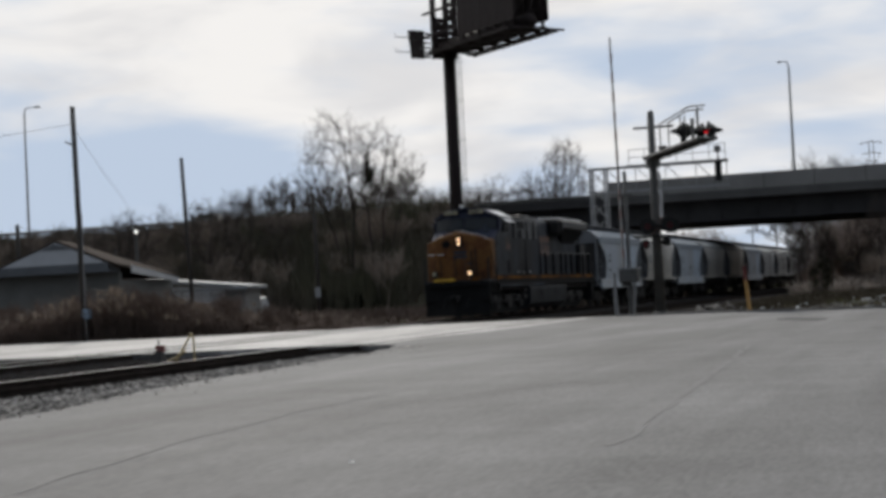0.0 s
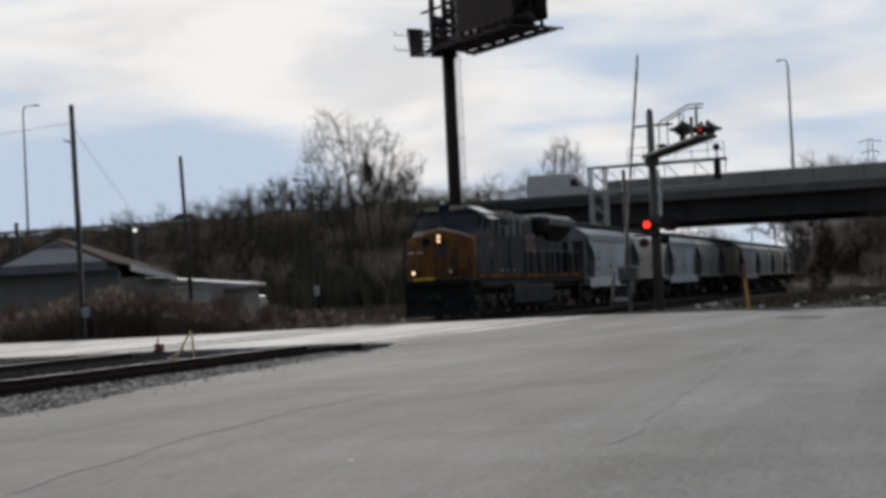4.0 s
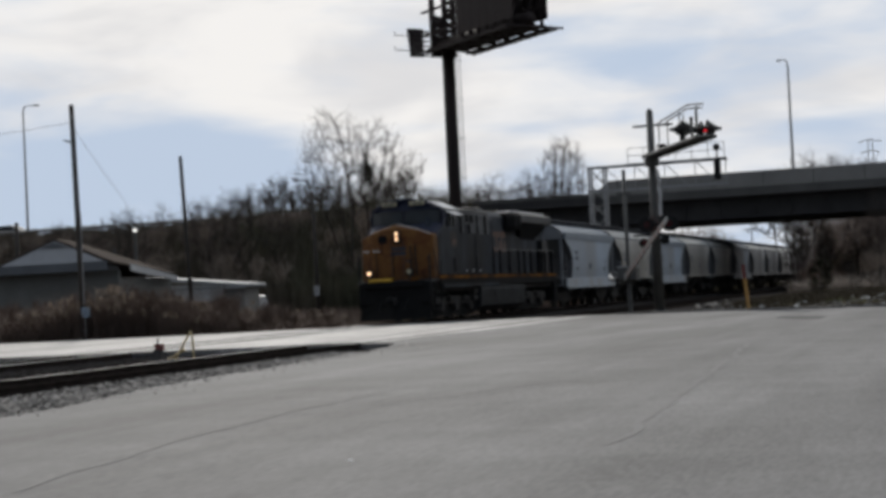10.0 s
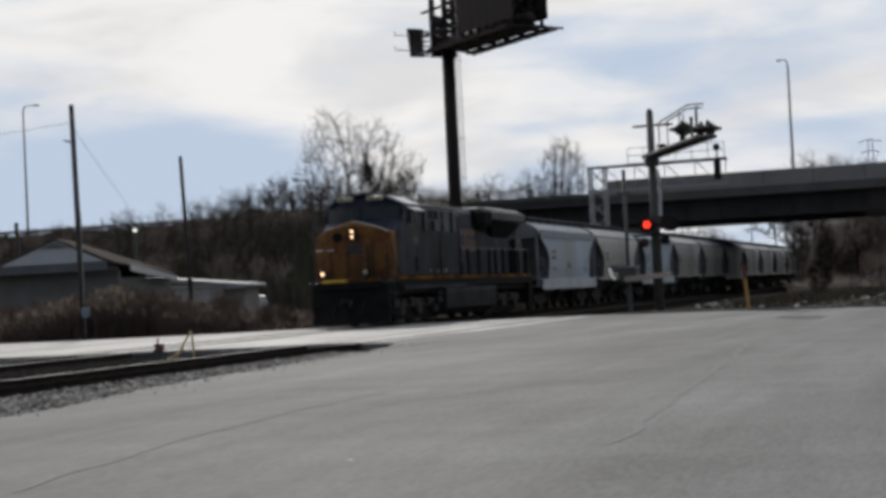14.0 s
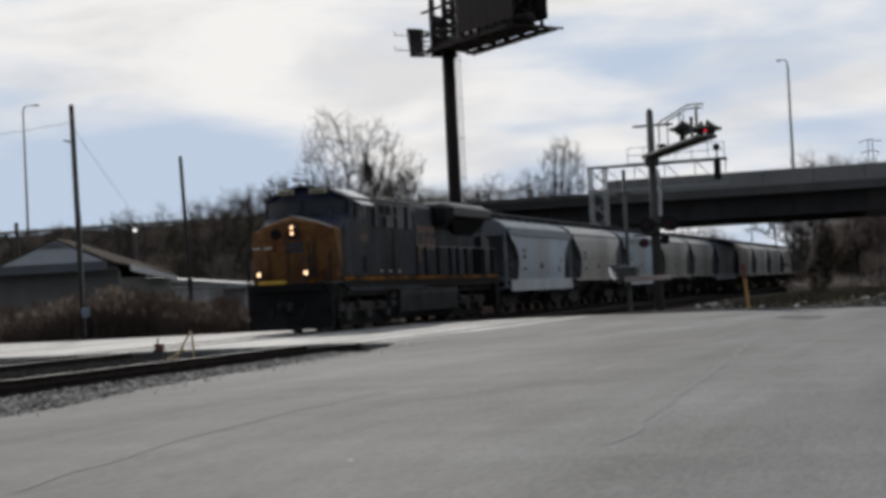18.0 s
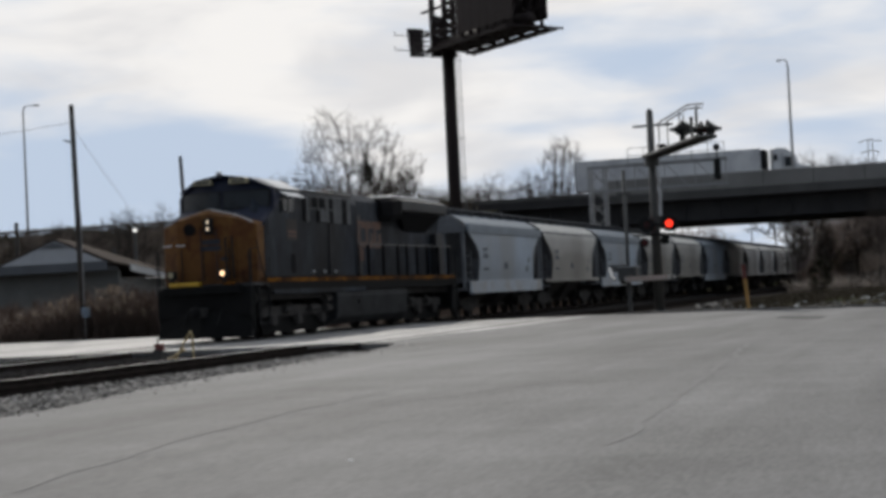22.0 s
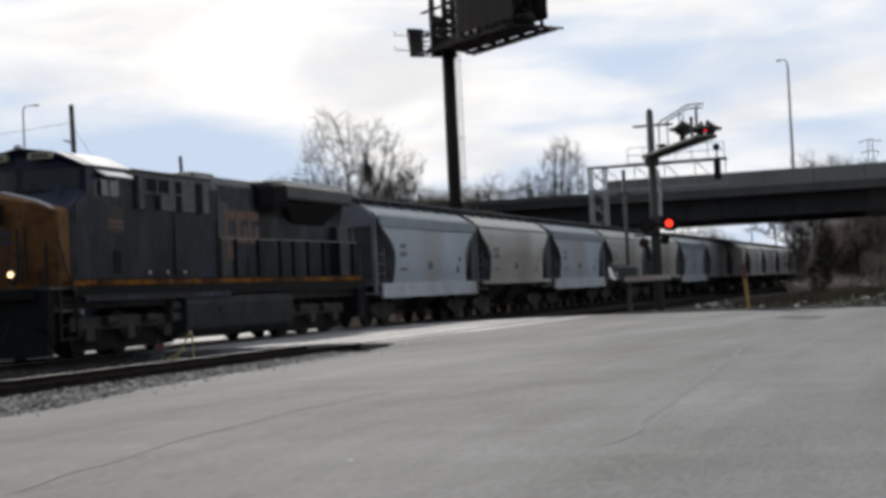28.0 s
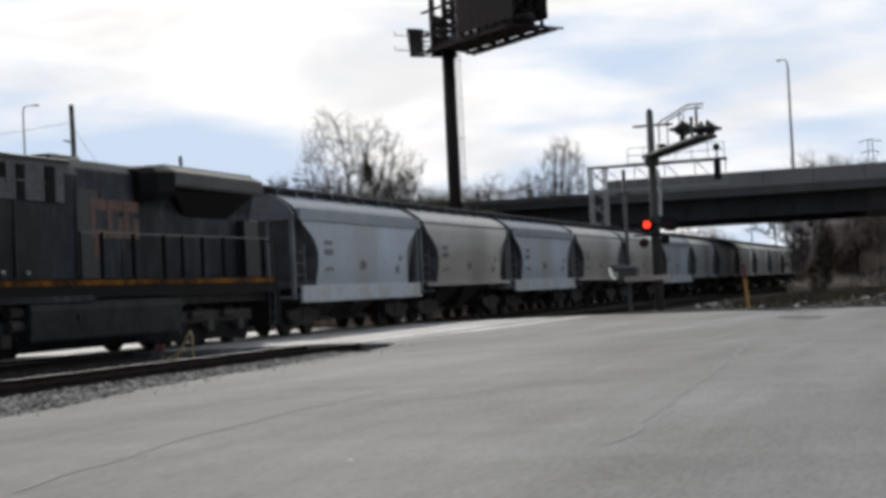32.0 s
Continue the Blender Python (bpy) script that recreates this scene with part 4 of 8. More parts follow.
# ---- signal gantry over the tracks ----
def gantry():
    b = base("signal_gantry", "grey lattice cantilever signal bridge with handrail and dark signal", "signal gantry", pose(103.8, 22.9, -0.3))
    for dy in (-0.5, 0.5):
        for dx in (-0.45, 0.45):
            part("leg", S().box(dx - .06, dy - .06, 0, dx + .06, dy + .06, 9.2), M_GALV, b)
    for k in range(8):
        z = 0.5 + k * 1.08
        part("lacing", S().tube([(-.45, -.5, z), (-.45, .5, z + 1.0)], 0.03, 4).tube([(-.45, .5, z), (-.45, -.5, z + 1.0)], 0.03, 4).tube([(.45, -.5, z), (.45, .5, z + 1.0)], 0.03, 4).tube([(-.45, .5, z), (.45, .5, z + 1)], 0.03, 4), M_GALV, b)
    for z in (7.62, 9.2):
        for dx in (-.45, .45):
            part("chord", S().box(dx - .05, -8.6, z - .06, dx + .05, 0.6, z + .06), M_GALV, b)
    for k in range(4):
        y = -0.6 - k * 2.0
        part("diagonal", S().tube([(-.45, y, 9.2), (-.45, y - 1.5, 7.62)], 0.03, 4), M_GALV, b)
        part("upright", S().tube([(-.45, y - 2.0, 9.2), (-.45, y - 2.0, 7.62)], 0.03, 4), M_GALV, b)
    part("walkway", S().box(-.45, -8.6, 9.26, .45, -2.0, 9.3), M_GALV, b)
    for k in range(7):
        part("railing_post", S().tube([(-.48, -2.2 - k * 1.06, 9.2), (-.48, -2.2 - k * 1.06, 10.3)], 0.025, 4), M_GALV, b)
    for z in (9.8, 10.3):
        part("railing", S().tube([(-.48, -2.2, z), (-.48, -8.6, z)], 0.025, 4), M_GALV, b)
    head = part("signal_head", S().box(-.62, -8.3, 7.85, -.5, -7.85, 9.2), M_BLACK, b, "black signal head", bevel=0.05)
    disc_x(q := S(), -.66, -.5, -8.08, 9.95, 0.23, 14)
    part("signal_disc", q, M_BLACK, b, "round black signal target")
    for z in (8.15, 8.55, 8.95):
        disc_x(q := S(), -.75, -.6, -8.08, z, 0.11, 10)
        part("lens_hood", q, M_BLACK, head)
    part("signal_mast", S().tube([(-.5, -8.08, 7.8), (-.5, -8.08, 10.1)], 0.05, 6), M_BLACK, b)
    part("footing", S().box(-.9, -.9, -0.1, .9, .9, 0.15), M_CONC, b)
    return b


gantry()


# ---- flashing crossing signal with its cantilever, and the gate ----
FLASHERS = []
face = math.atan2(0 - 12.0, 0 - 66.0)   # the flashers look towards the lot


def flasher(parent, at, phase, first, radius=0.15, back=0.31, name="flasher", lamp=M_REDGLOW):
    """One round red light: black background disc, hood, dark lens and the lit lens behind it. It looks along its own -x."""
    f = part(name, disc_x(S(), -0.02, 0.03, 0, 0, back, 24), M_BLACK, parent, "round black flasher unit", at=at)
    part("lens", disc_x(S(), -0.05, -0.021, 0, 0, radius, 20), M_REDDARK, f, "unlit dark red lens")
    hood = S()
    for k in range(10):
        a0, a1 = math.pi * k / 10, math.pi * (k + 1) / 10
        r0, r1 = radius + 0.02, radius + 0.035
        hood.add([(x, r * math.cos(a), r * math.sin(a)) for x in (-0.32, -0.02) for r in (r0, r1) for a in (a0, a1)], [(0, 1, 3, 2), (4, 6, 7, 5), (0, 2, 6, 4), (1, 5, 7, 3), (2, 3, 7, 6), (0, 4, 5, 1)])
    part("hood", hood, M_BLACK, f)
    part("housing", disc_x(S(), 0.031, 0.2, 0, 0, 0.14, 14), M_BLACK, f)
    lit = part("lit_lens", disc_x(S(), -0.012, 0.012, 0, 0, radius * 1.04, 20), lamp, f, "glowing red lens")
    FLASHERS.append((lit, phase, first))
    return f


def crossing_signal():
    b = base("crossing_signal", "tall grey cantilever mast with red crossing flashers", "crossing signal", pose(66.0, 12.2, -0.3))
    part("mast", S().tube([(0, 0, 0), (0, 0, 4.5), (0, 0, 8.55)], [0.22, 0.19, 0.145], 16), M_GREYPOLE, b, smooth=True)
    part("mast_cap", S().tube([(0, 0, 8.55), (0, 0, 8.68)], [0.15, 0.08], 12), M_GREYPOLE, b)
    part("footing", S().box(-.5, -.5, -0.1, .5, .5, 0.12), M_CONC, b, bevel=0.03)
    part("base_flange", S().tube([(0, 0, .12), (0, 0, .22)], 0.36, 16), M_GREYPOLE, b)
    # horizontal cantilever over the road
    tip = Vector((-8.75, -3.62, 0))
    d = tip.normalized()
    n = Vector((-d.y, d.x, 0))
    for off in (-0.33, 0.33):
        part("arm_beam", S().tube([n * off - d * 0.1 + Vector((0, 0, 6.68)), tip + n * off + Vector((0, 0, 6.55))], 0.085, 8), M_GREYPOLE, b)
    part("arm_walkway", S().loft([[p + n * o + Vector((0, 0, z)) for o, z in ((-.33, 6.56), (.33, 6.56), (.33, 6.62), (-.33, 6.62))] for p in (d * 0.3 + Vector((0, 0, 0.16)), tip)]), M_GREYPOLE, b, "grey grating walkway")
    for k in range(8):
        p = d * (1.0 + k * 1.22)
        part("arm_tie", S().tube([p - n * .33 + Vector((0, 0, 6.64 - 0.013 * k)), p + n * .33 + Vector((0, 0, 6.64 - 0.013 * k))], 0.05, 5), M_GREYPOLE, b)
    for off, s0, s1 in ((0.15, 0.9, 8.7), (0.42, 1.3, 7.4)):
        part("handrail", S().tube([n * off + d * s0 + Vector((0, 0, 7.98)), n * off + d * (s1 - 2.4) + Vector((0, 0, 8.08)), n * off + d * s1 + Vector((0, 0, 7.84))], 0.035, 5), M_GREYPOLE, b, "thin grey handrail")
        for s_at in (s0 + 0.1, (s0 + s1) / 2, s1 - 1.0):
            part("handrail_post", S().tube([n * off + d * s_at + Vector((0, 0, 6.55)), n * off + d * s_at + Vector((0, 0, 7.94))], 0.028, 5), M_GREYPOLE, b)
    part("arm_clamp", S().tube([(0, 0, 6.25), (0, 0, 6.75)], 0.3, 12), M_GREYPOLE, b)
    part("junction_box", S().box(-0.2, -0.62, 6.8, 0.1, -0.3, 7.15), M_BLACK, b)
    turn = math.degrees(face) + 180
    # two pairs on the arm: they look along the road, so they show from the side here
    for s_at, z, units in ((5.9, 7.2, ((0.0, 0.34, -80, True), (0.14, 0.28, 100, False))), (8.9, 6.88, ((0.24, 0.33, 100, True), (0.0, 0.29, -80, False)))):
        p = d * s_at
        part("flasher_stand", S().tube([p + Vector((0, 0, 6.55)), p + Vector((0, 0, z + 0.1))], 0.05, 6).tube([p - n * .2 + Vector((0, 0, z)), p + n * .3 + Vector((0, 0, z))], 0.035, 5), M_BLACK, b, "black flasher stand")
        for off, r, hood_turn, hooded in units:
            q = p + n * off
            f = part("arm_flasher", disc_x(S(), -0.03, 0.03, 0, 0, r, 24), M_BLACK, b, "round black flasher unit seen from its edge", at=pose(q.x, q.y, z, 0, 0, turn + hood_turn))
            if hooded:
                part("hood", S().loft([[(x, w * math.cos(2 * math.pi * k / 14), w * math.sin(2 * math.pi * k / 14)) for k in range(14)] for x, w in ((-0.03, 0.27), (-0.16, 0.22), (-0.3, 0.10), (-0.5, 0.05))]), M_BLACK, f, "black tapering hood")
            else:
                part("housing", disc_x(S(), -0.16, -0.031, 0, 0, 0.2, 14), M_BLACK, f)
    part("flasher_stand", S().tube([d * 7.4 + Vector((0, 0, 6.55)), d * 7.4 + Vector((0, 0, 7.5))], 0.07, 6), M_GREYPOLE, b, "grey flasher stand")
    part("arm_box", S().box(-0.12, -0.1, 0, 0.12, 0.1, 0.3), M_BLACK, b, at=Matrix.Translation(d * 5.9 + Vector((0, 0, 6.6))))
    for at_, phase in ((d * 9.2 + n * 0.02 + Vector((0, 0, 6.82)), 0.5), (d * 9.2 - n * 0.16 + Vector((0, 0, 6.86)), 0.0)):
        flasher(b, pose(at_.x, at_.y, at_.z, 0, 0, turn + 40), phase, -1.0, 0.07, 0.13, "arm_flasher", M_REDDIM)
    # sign bar near the top
    part("sign_bar", S().box(-0.04, -0.95, 7.93, 0.04, 0.75, 8.02), M_GREYPOLE, b)
    # the pair on the mast
    cross = part("flasher_bar", S().tube([(-0.3, 0.4, 3.8), (-0.3, -0.7, 3.8)], 0.05, 8), M_BLACK, b)
    for dy, phase, first in ((0.47, 0.0, 1.0), (-0.47, 0.5, 1.2)):
        flasher(b, pose(-0.42, dy - 0.19, 3.8, 0, 0, turn), phase, first, 0.15, 0.33, "mast_flasher")
    for dy in (0.5, -0.5):
        f = part("mast_flasher", disc_x(S(), -0.02, 0.03, 0, 0, 0.3, 24), M_BLACK, b, "round black flasher unit", at=pose(0.35, dy - 0.15, 3.8, 0, 0, turn + 180))
        part("hood", disc_x(S(), -0.3, -0.02, 0, 0, 0.17, 14), M_BLACK, f)
    part("lower_bracket", S().box(-0.5, -0.85, 3.33, 0.2, 0.85, 3.40), M_BLACK, b)
    part("bell", S().ball((-0.32, -0.36, 3.12), 0.15, 12, 6, 0.6), M_BLACK, b, smooth=True)
    low_unit = part("lower_flasher", disc_x(S(), -0.02, 0.12, 0, 0, 0.2, 18), M_BLACK, b, "small black lower flasher unit", at=pose(-0.34, 0.42, 3.05, 0, 0, turn + 30))
    part("lens", disc_x(S(), -0.04, -0.021, 0, 0, 0.15, 16), M_REDDARK, low_unit, "unlit dark red lens")
    part("lower_sign", S().box(-0.36, -0.62, 2.95, -0.30, -0.3, 3.3), M_BLACK, b)
    part("conduit", S().tube([(-0.16, -0.22, 6.1), (-0.24, -0.34, 5.6), (-0.16, -0.24, 5.35), (-0.24, -0.33, 5.0), (-0.2, -0.28, 4.5), (-0.26, -0.3, 4.15)], 0.065, 6), M_WHITE, b, "pale flexible conduit")
    return b


crossing_signal()
GATE_AT, GATE_DIR = (62.6, 12.75), Vector((-9.34, -3.57, 0)).normalized()


def crossing_gate():
    b = base("crossing_gate", "crossing gate on a grey post with a long striped arm", "crossing gate", pose(GATE_AT[0], GATE_AT[1], -0.3))
    part("post", S().tube([(0, 0, 0), (0, 0, 5.9)], 0.075, 10), M_GREYPOLE, b, smooth=True)
    part("post_cap", S().tube([(0, 0, 5.9), (0, 0, 5.96)], [0.09, 0.05], 8), M_GREYPOLE, b)
    part("footing", S().box(-.35, -.35, -0.1, .35, .35, .15), M_CONC, b, bevel=0.03)
    part("base_post", S().tube([(0, 0, .15), (0, 0, 1.4)], 0.095, 12), M_GREYPOLE, b)
    part("mechanism_box", S().box(-0.36, -0.38, 1.50, 0.36, 0.36, 2.02), M_GREYPOLE, b, "grey gate mechanism box", bevel=0.04)
    part("box_lid", S().box(-0.40, -0.42, 2.02, 0.40, 0.40, 2.08), M_SIDING, b)
    part("sign_bracket", S().box(-0.12, -0.3, 4.95, -0.08, 0.3, 5.02), M_GREYPOLE, b)
    turn = math.degrees(math.atan2(GATE_DIR.y, GATE_DIR.x))
    arm = part("arm", S().loft([[(x, y * w, z * h) for y, z in ((-1, -1), (1, -1), (1, 1), (-1, 1))] for x, w, h in ((0.2, .035, .11), (4.0, .03, .10), (9.95, .025, .08))]), M_ARMWHITE, b, "long weathered white and red gate arm")
    for k in range(11):
        x = 0.9 + k * 0.8
        h = 0.114 - 0.0033 * x
        part("stripe", S().box(x, -0.034, -h, x + 0.4, 0.038, h), M_ARMRED, arm, "faded red stripe")
    part("arm_hub", disc_y(S(), -0.12, 0.12, 0, 0, 0.2, 14), M_GREYPOLE, arm)
    for side in (-0.2, 0.2):
        part("counterweight_arm", S().tube([(0.35, side * 2, 0), (-0.5, side * 2, 0.12), (-1.45, side * 1.6, 0.50)], [0.05, 0.07, 0.08], 6), M_SIDING, arm, "pale counterweight arm")
    part("counterweight", S().box(-1.65, -0.36, 0.34, -1.3, 0.36, 0.62), M_WING, arm, "pale steel counterweight", bevel=0.03)
    return b, arm, turn


gate, gate_arm, gate_turn = crossing_gate()

# ---- small lineside things ----
yp = base("marker_post", "leaning yellow marker post with a red top", "marker post", pose(63.5, 8.15, -0.3, 0, 0, 0))
part("post", S().tube([(0, 0, -0.1), (0.03, 0.13, 1.35)], 0.07, 10), M_POSTYELLOW, yp)
part("red_top", S().tube([(0.03, 0.13, 1.35), (0.04, 0.17, 1.92)], 0.074, 10), M_POSTRED, yp, "red painted top")

sw = base("switch_stand", "low switch stand with a small red target beside the siding", "switch stand", pose(30.6, 16.62, -0.2) @ Matrix.Scale(0.86, 4))
part("stand_base", S().box(-.35, -.2, 0, .35, .2, .16), M_UNDER, sw, bevel=0.02)
part("housing", S().loft([[(-.16, -.16, .16), (.16, -.16, .16), (.16, .16, .16), (-.16, .16, .16)], [(-.09, -.09, .42), (.09, -.09, .42), (.09, .09, .42), (-.09, .09, .42)]]), M_UNDER, sw)
part("spindle", S().tube([(0, 0, .4), (0, 0, .70)], 0.02, 6), M_UNDER, sw)
part("target", S().box(-.03, -.17, .40, .03, .06, .56), M_POSTRED, sw, "small red target")
part("target", S().box(-.02, 0.0, .46, .02, .1, .56), M_UNDER, sw, "small dark target")
dl = base("derail_frame", "faded yellow bent-pipe derail stand between the tracks", "derail stand", pose(31.5, 16.42, -0.2) @ Matrix.Scale(0.78, 4))
part("hoop", S().tube([(0, -.24, 0), (0, -.22, .78), (0, -.16, .86), (0, -.10, .8), (0.0, 0.35, .12)], 0.03, 8), M_SWITCH, dl)
part("lever", S().tube([(0, .05, .40), (0.04, .42, .2), (0.05, .88, .05)], 0.04, 8), M_SWITCH, dl)
part("weight", S().ball((0.05, .8, .1), 0.12, 10, 6), M_SWITCH, dl, "pale yellow throw weight", smooth=True)
part("knob", S().ball((0, -.16, .86), 0.06, 8, 5), M_SWITCH, dl, smooth=True)
part("foot", S().box(-.25, -.5, -.08, .25, .7, .03), M_UNDER, dl)


# ---- the train ----
WHEELSETS = []   # (wheelset, radius)
DITCH = []   # (lit lens, side)


def wheelset(parent, x, z, r, spin):
    w = part("wheelset", S().tube([(0, -0.72, 0), (0, 0.72, 0)], 0.08, 8), M_WHEEL, parent, "steel axle and wheels", at=pose(x, 0, z))
    for side in (-1, 1):
        y0, y1 = sorted((side * 0.68, side * 0.82))
        yf = side * 0.68
        s = disc_y(S(), y0, y1, 0, 0, r, 28)
        disc_y(s, *sorted((yf, yf - side * 0.03)), 0, 0, r + 0.028, 28)
        for k in range(6):
            a = 2 * math.pi * k / 6
            disc_y(s, *sorted((side * 0.82, side * 0.835)), r * 0.55 * math.cos(a), r * 0.55 * math.sin(a), 0.05, 8)
        disc_y(s, *sorted((side * 0.82, side * 0.93)), 0, 0, 0.12, 10)
        part("wheel", s, M_WHEEL, w)
    if spin:
        WHEELSETS.append((w, r))
    return w


def slab(x0, x1, y0, y1, z0, z1):
    return S().box(x0, y0, z0, x1, y1, z1)


HEADLIGHTS = []


def locomotive():
    b = base("locomotive", "dirty grey freight locomotive with yellow nose and dark blue cab", "locomotive", pose(0, 0, 0))
    W = 1.5

    def low(z):
        """Cab, nose and cabinet stand a little lower than the raised body behind them."""
        return 1.63 + (z - 1.63) * 0.937 if z > 1.63 else z
    # frame, sill and walkway
    part("frame", slab(-0.3, 19.55, -1.15, 1.15, 1.12, 1.55), M_UNDER, b, "black underframe", bevel=0.03)
    part("walkway", slab(-0.35, 19.6, -W, W, 1.55, 1.63), M_DARKGREY, b, bevel=0.015)
    for y in (-W - 0.012, W + 0.002):
        part("sill_stripe", slab(0.5, 19.0, y, y + 0.01, 1.64, 1.76), M_STRIPE, b, "dirty yellow sill stripe")
        part("side_sill", slab(0.98, 19.5, y + 0.011 if y < 0 else y - 0.06, (y + 0.05) if y < 0 else y - 0.001, 1.36, 1.80), M_PILOT, b)
    part("side_skirt", slab(1.2, 8.9, -W - 0.004, -W + 0.1, 1.28, 1.42), M_GREY, b)
    # pilot, plough, anticlimber, coupler
    part("pilot", S().prism([(-0.35, 1.55), (-0.05, 1.55), (-0.05, 0.35), (-0.2, 0.3), (-0.4, 0.75)], -1.45, 1.45, "y"), M_PILOT, b, "black steel pilot", bevel=0.03)
    part("plough", S().add([(-0.3, -1.38, 0.85), (-0.5, 0, 0.85), (-0.3, 1.38, 0.85), (-0.4, -1.45, 0.12), (-0.75, 0, 0.12), (-0.4, 1.45, 0.12), (-0.15, -1.38, 0.85), (-0.15, 1.38, 0.85), (-0.15, -1.45, 0.12), (-0.15, 1.45, 0.12)],
                            [(0, 1, 4, 3), (1, 2, 5, 4), (6, 8, 9, 7), (0, 6, 7, 2, 1), (3, 4, 5, 9, 8), (0, 3, 8, 6), (2, 7, 9, 5)]), M_PILOT, b, "black snow plough")
    part("step_edge", slab(-0.5, -0.3, -0.98, -0.66, 1.61, 1.67), M_STRIPE, b, "yellow step edge", bevel=0.02)
    part("anticlimber", slab(-0.55, -0.3, 0.05, 0.98, 1.60, 1.72), M_STEP, b, "bright yellow anticlimber edge", bevel=0.03)
    part("anticlimber_shelf", slab(-0.5, -0.25, -1.2, 1.2, 1.36, 1.60), M_PILOT, b, bevel=0.02)
    for x, sx in ((-0.35, -1), (19.6, 1)):
        c = part("coupler", S().box(min(x, x + sx * 0.55), -0.14, 0.72, max(x, x + sx * 0.55), 0.14, 0.98), M_UNDER, b, bevel=0.03)
        part("knuckle", S().ball((x + sx * 0.62, 0, 0.85), 0.17, 10, 6), M_PILOT, c)
        for y in (-0.55, 0.5):
            part("brake_hose", S().tube([(x, y, 0.95), (x + sx * 0.18, y, 0.75), (x + sx * 0.2, y + 0.1, 0.45)], 0.03, 6), M_BLACK, b)
    part("pilot_rear", slab(19.3, 19.6, -1.4, 1.4, 0.4, 1.55), M_BLACK, b, bevel=0.03)
    # nose: faceted front, crowned lid
    nose = S()
    plan = [(0.0, -0.95, 3.62, 3.70), (0.26, -1.46, 3.42, 3.46), (0.97, -1.5, 3.44, 3.48), (0.97, 0, 3.9, 3.95), (0.97, 1.5, 3.44, 3.48), (0.26, 1.46, 3.42, 3.46), (0.0, 0.95, 3.62, 3.70), (0.0, 0.0, 3.82, 3.9)]
    nose.loft([[(x, y, 1.63) for x, y, _, _ in plan], [(x + (0.03 if x < .9 else 0), y, 2.9) for x, y, _, _ in plan], [(x + (0.07 if x < .9 else 0), y, z) for x, y, z, _ in plan],
               [(x + (0.22 if x < .9 else 0), y * (0.93 if x < .9 else 0.98), z) for x, y, _, z in plan]])
    part("nose", nose, M_YELLOW, b, "yellow wide nose", bevel=0.03)
    lid = S()
    lid.loft([[(x, y, z) for y, z in ((-1.3, 3.47), (-0.7, 3.72), (0, 3.92), (0.7, 3.72), (1.3, 3.47), (1.3, 3.49), (0.7, 3.75), (0, 3.95), (-0.7, 3.75), (-1.3, 3.49))] for x in (0.25, 0.97)])
    part("nose_lid", lid, M_ROOFGREY, b, "nose top with sunlight put into its pale colour")
    part("nose_door", slab(-0.02, 0.03, 0.2, 0.72, 1.7, 3.5), M_YELLOW, b, "yellow nose door", bevel=0.015)
    part("door_window", disc_x(S(), -0.035, -0.015, 0.52, 3.33, 0.19, 14), M_VENT, b, "dark round nose door window")
    part("nose_emblem", slab(-0.012, -0.002, -0.40, 0.16, 2.86, 3.00), M_LETTER, b, "dark blue emblem bar on the nose")
    part("nose_emblem", slab(-0.012, -0.002, -0.42, 0.42, 2.66, 2.80), M_LETTER, b, "dark blue emblem bar on the nose")
    part("nose_emblem", slab(-0.012, -0.002, 0.22, 0.40, 2.80, 2.92), M_LETTER, b, "dark blue emblem bar on the nose")
    part("nose_emblem", slab(-0.012, -0.002, -0.62, -0.40, 2.36, 2.44), M_LETTER, b, "dark blue emblem bar on the nose")
    for y in (0.19, -0.30):
        part("door_seam", slab(-0.014, -0.002, y, y + 0.02, 1.75, 3.3), M_LETTER, b, "dark door seam")
    part("door_rail", S().tube([(-0.1, -0.62, 1.8), (-0.12, -0.62, 3.02), (-0.12, -0.82, 3.06), (-0.1, -0.84, 1.8)], 0.03, 6), M_BLACK, b, "black inverted handrail on the nose")
    for y in (-0.7, 0.1, 0.78):
        part("grab_iron", S().tube([(-0.06, y, 1.75), (-0.08, y, 2.75)], 0.018, 5), M_BLACK, b)
    for y in (0.60, 1.02):
        part("nose_handrail", S().tube([(-0.2, y, 2.87), (-0.22, y + 0.12, 2.85), (-0.2, y + 0.27, 2.87)], 0.024, 6), M_WHITE, b, "short white handrail")
    part("nose_handrail", S().tube([(-0.28, -1.4, 1.63), (-0.28, -1.4, 2.6), (0.05, -1.5, 2.7)], 0.022, 6), M_BLACK, b)
    part("nose_handrail", S().tube([(-0.28, 1.4, 1.63), (-0.28, 1.4, 2.7)], 0.022, 6), M_BLACK, b)
    part("side_grab", S().tube([(0.1, -1.5, 2.9), (0.45, -1.54, 2.1), (0.7, -1.55, 1.4), (0.72, -1.55, 0.8)], 0.02, 6), M_BLACK, b)
    # headlights sunk in their barrels on the nose, ditch lights on the platform
    hb = part("headlight_box", slab(-0.03, 0.1, -0.20, 0.06, 3.15, 3.66), M_BLACK, b, bevel=0.02)
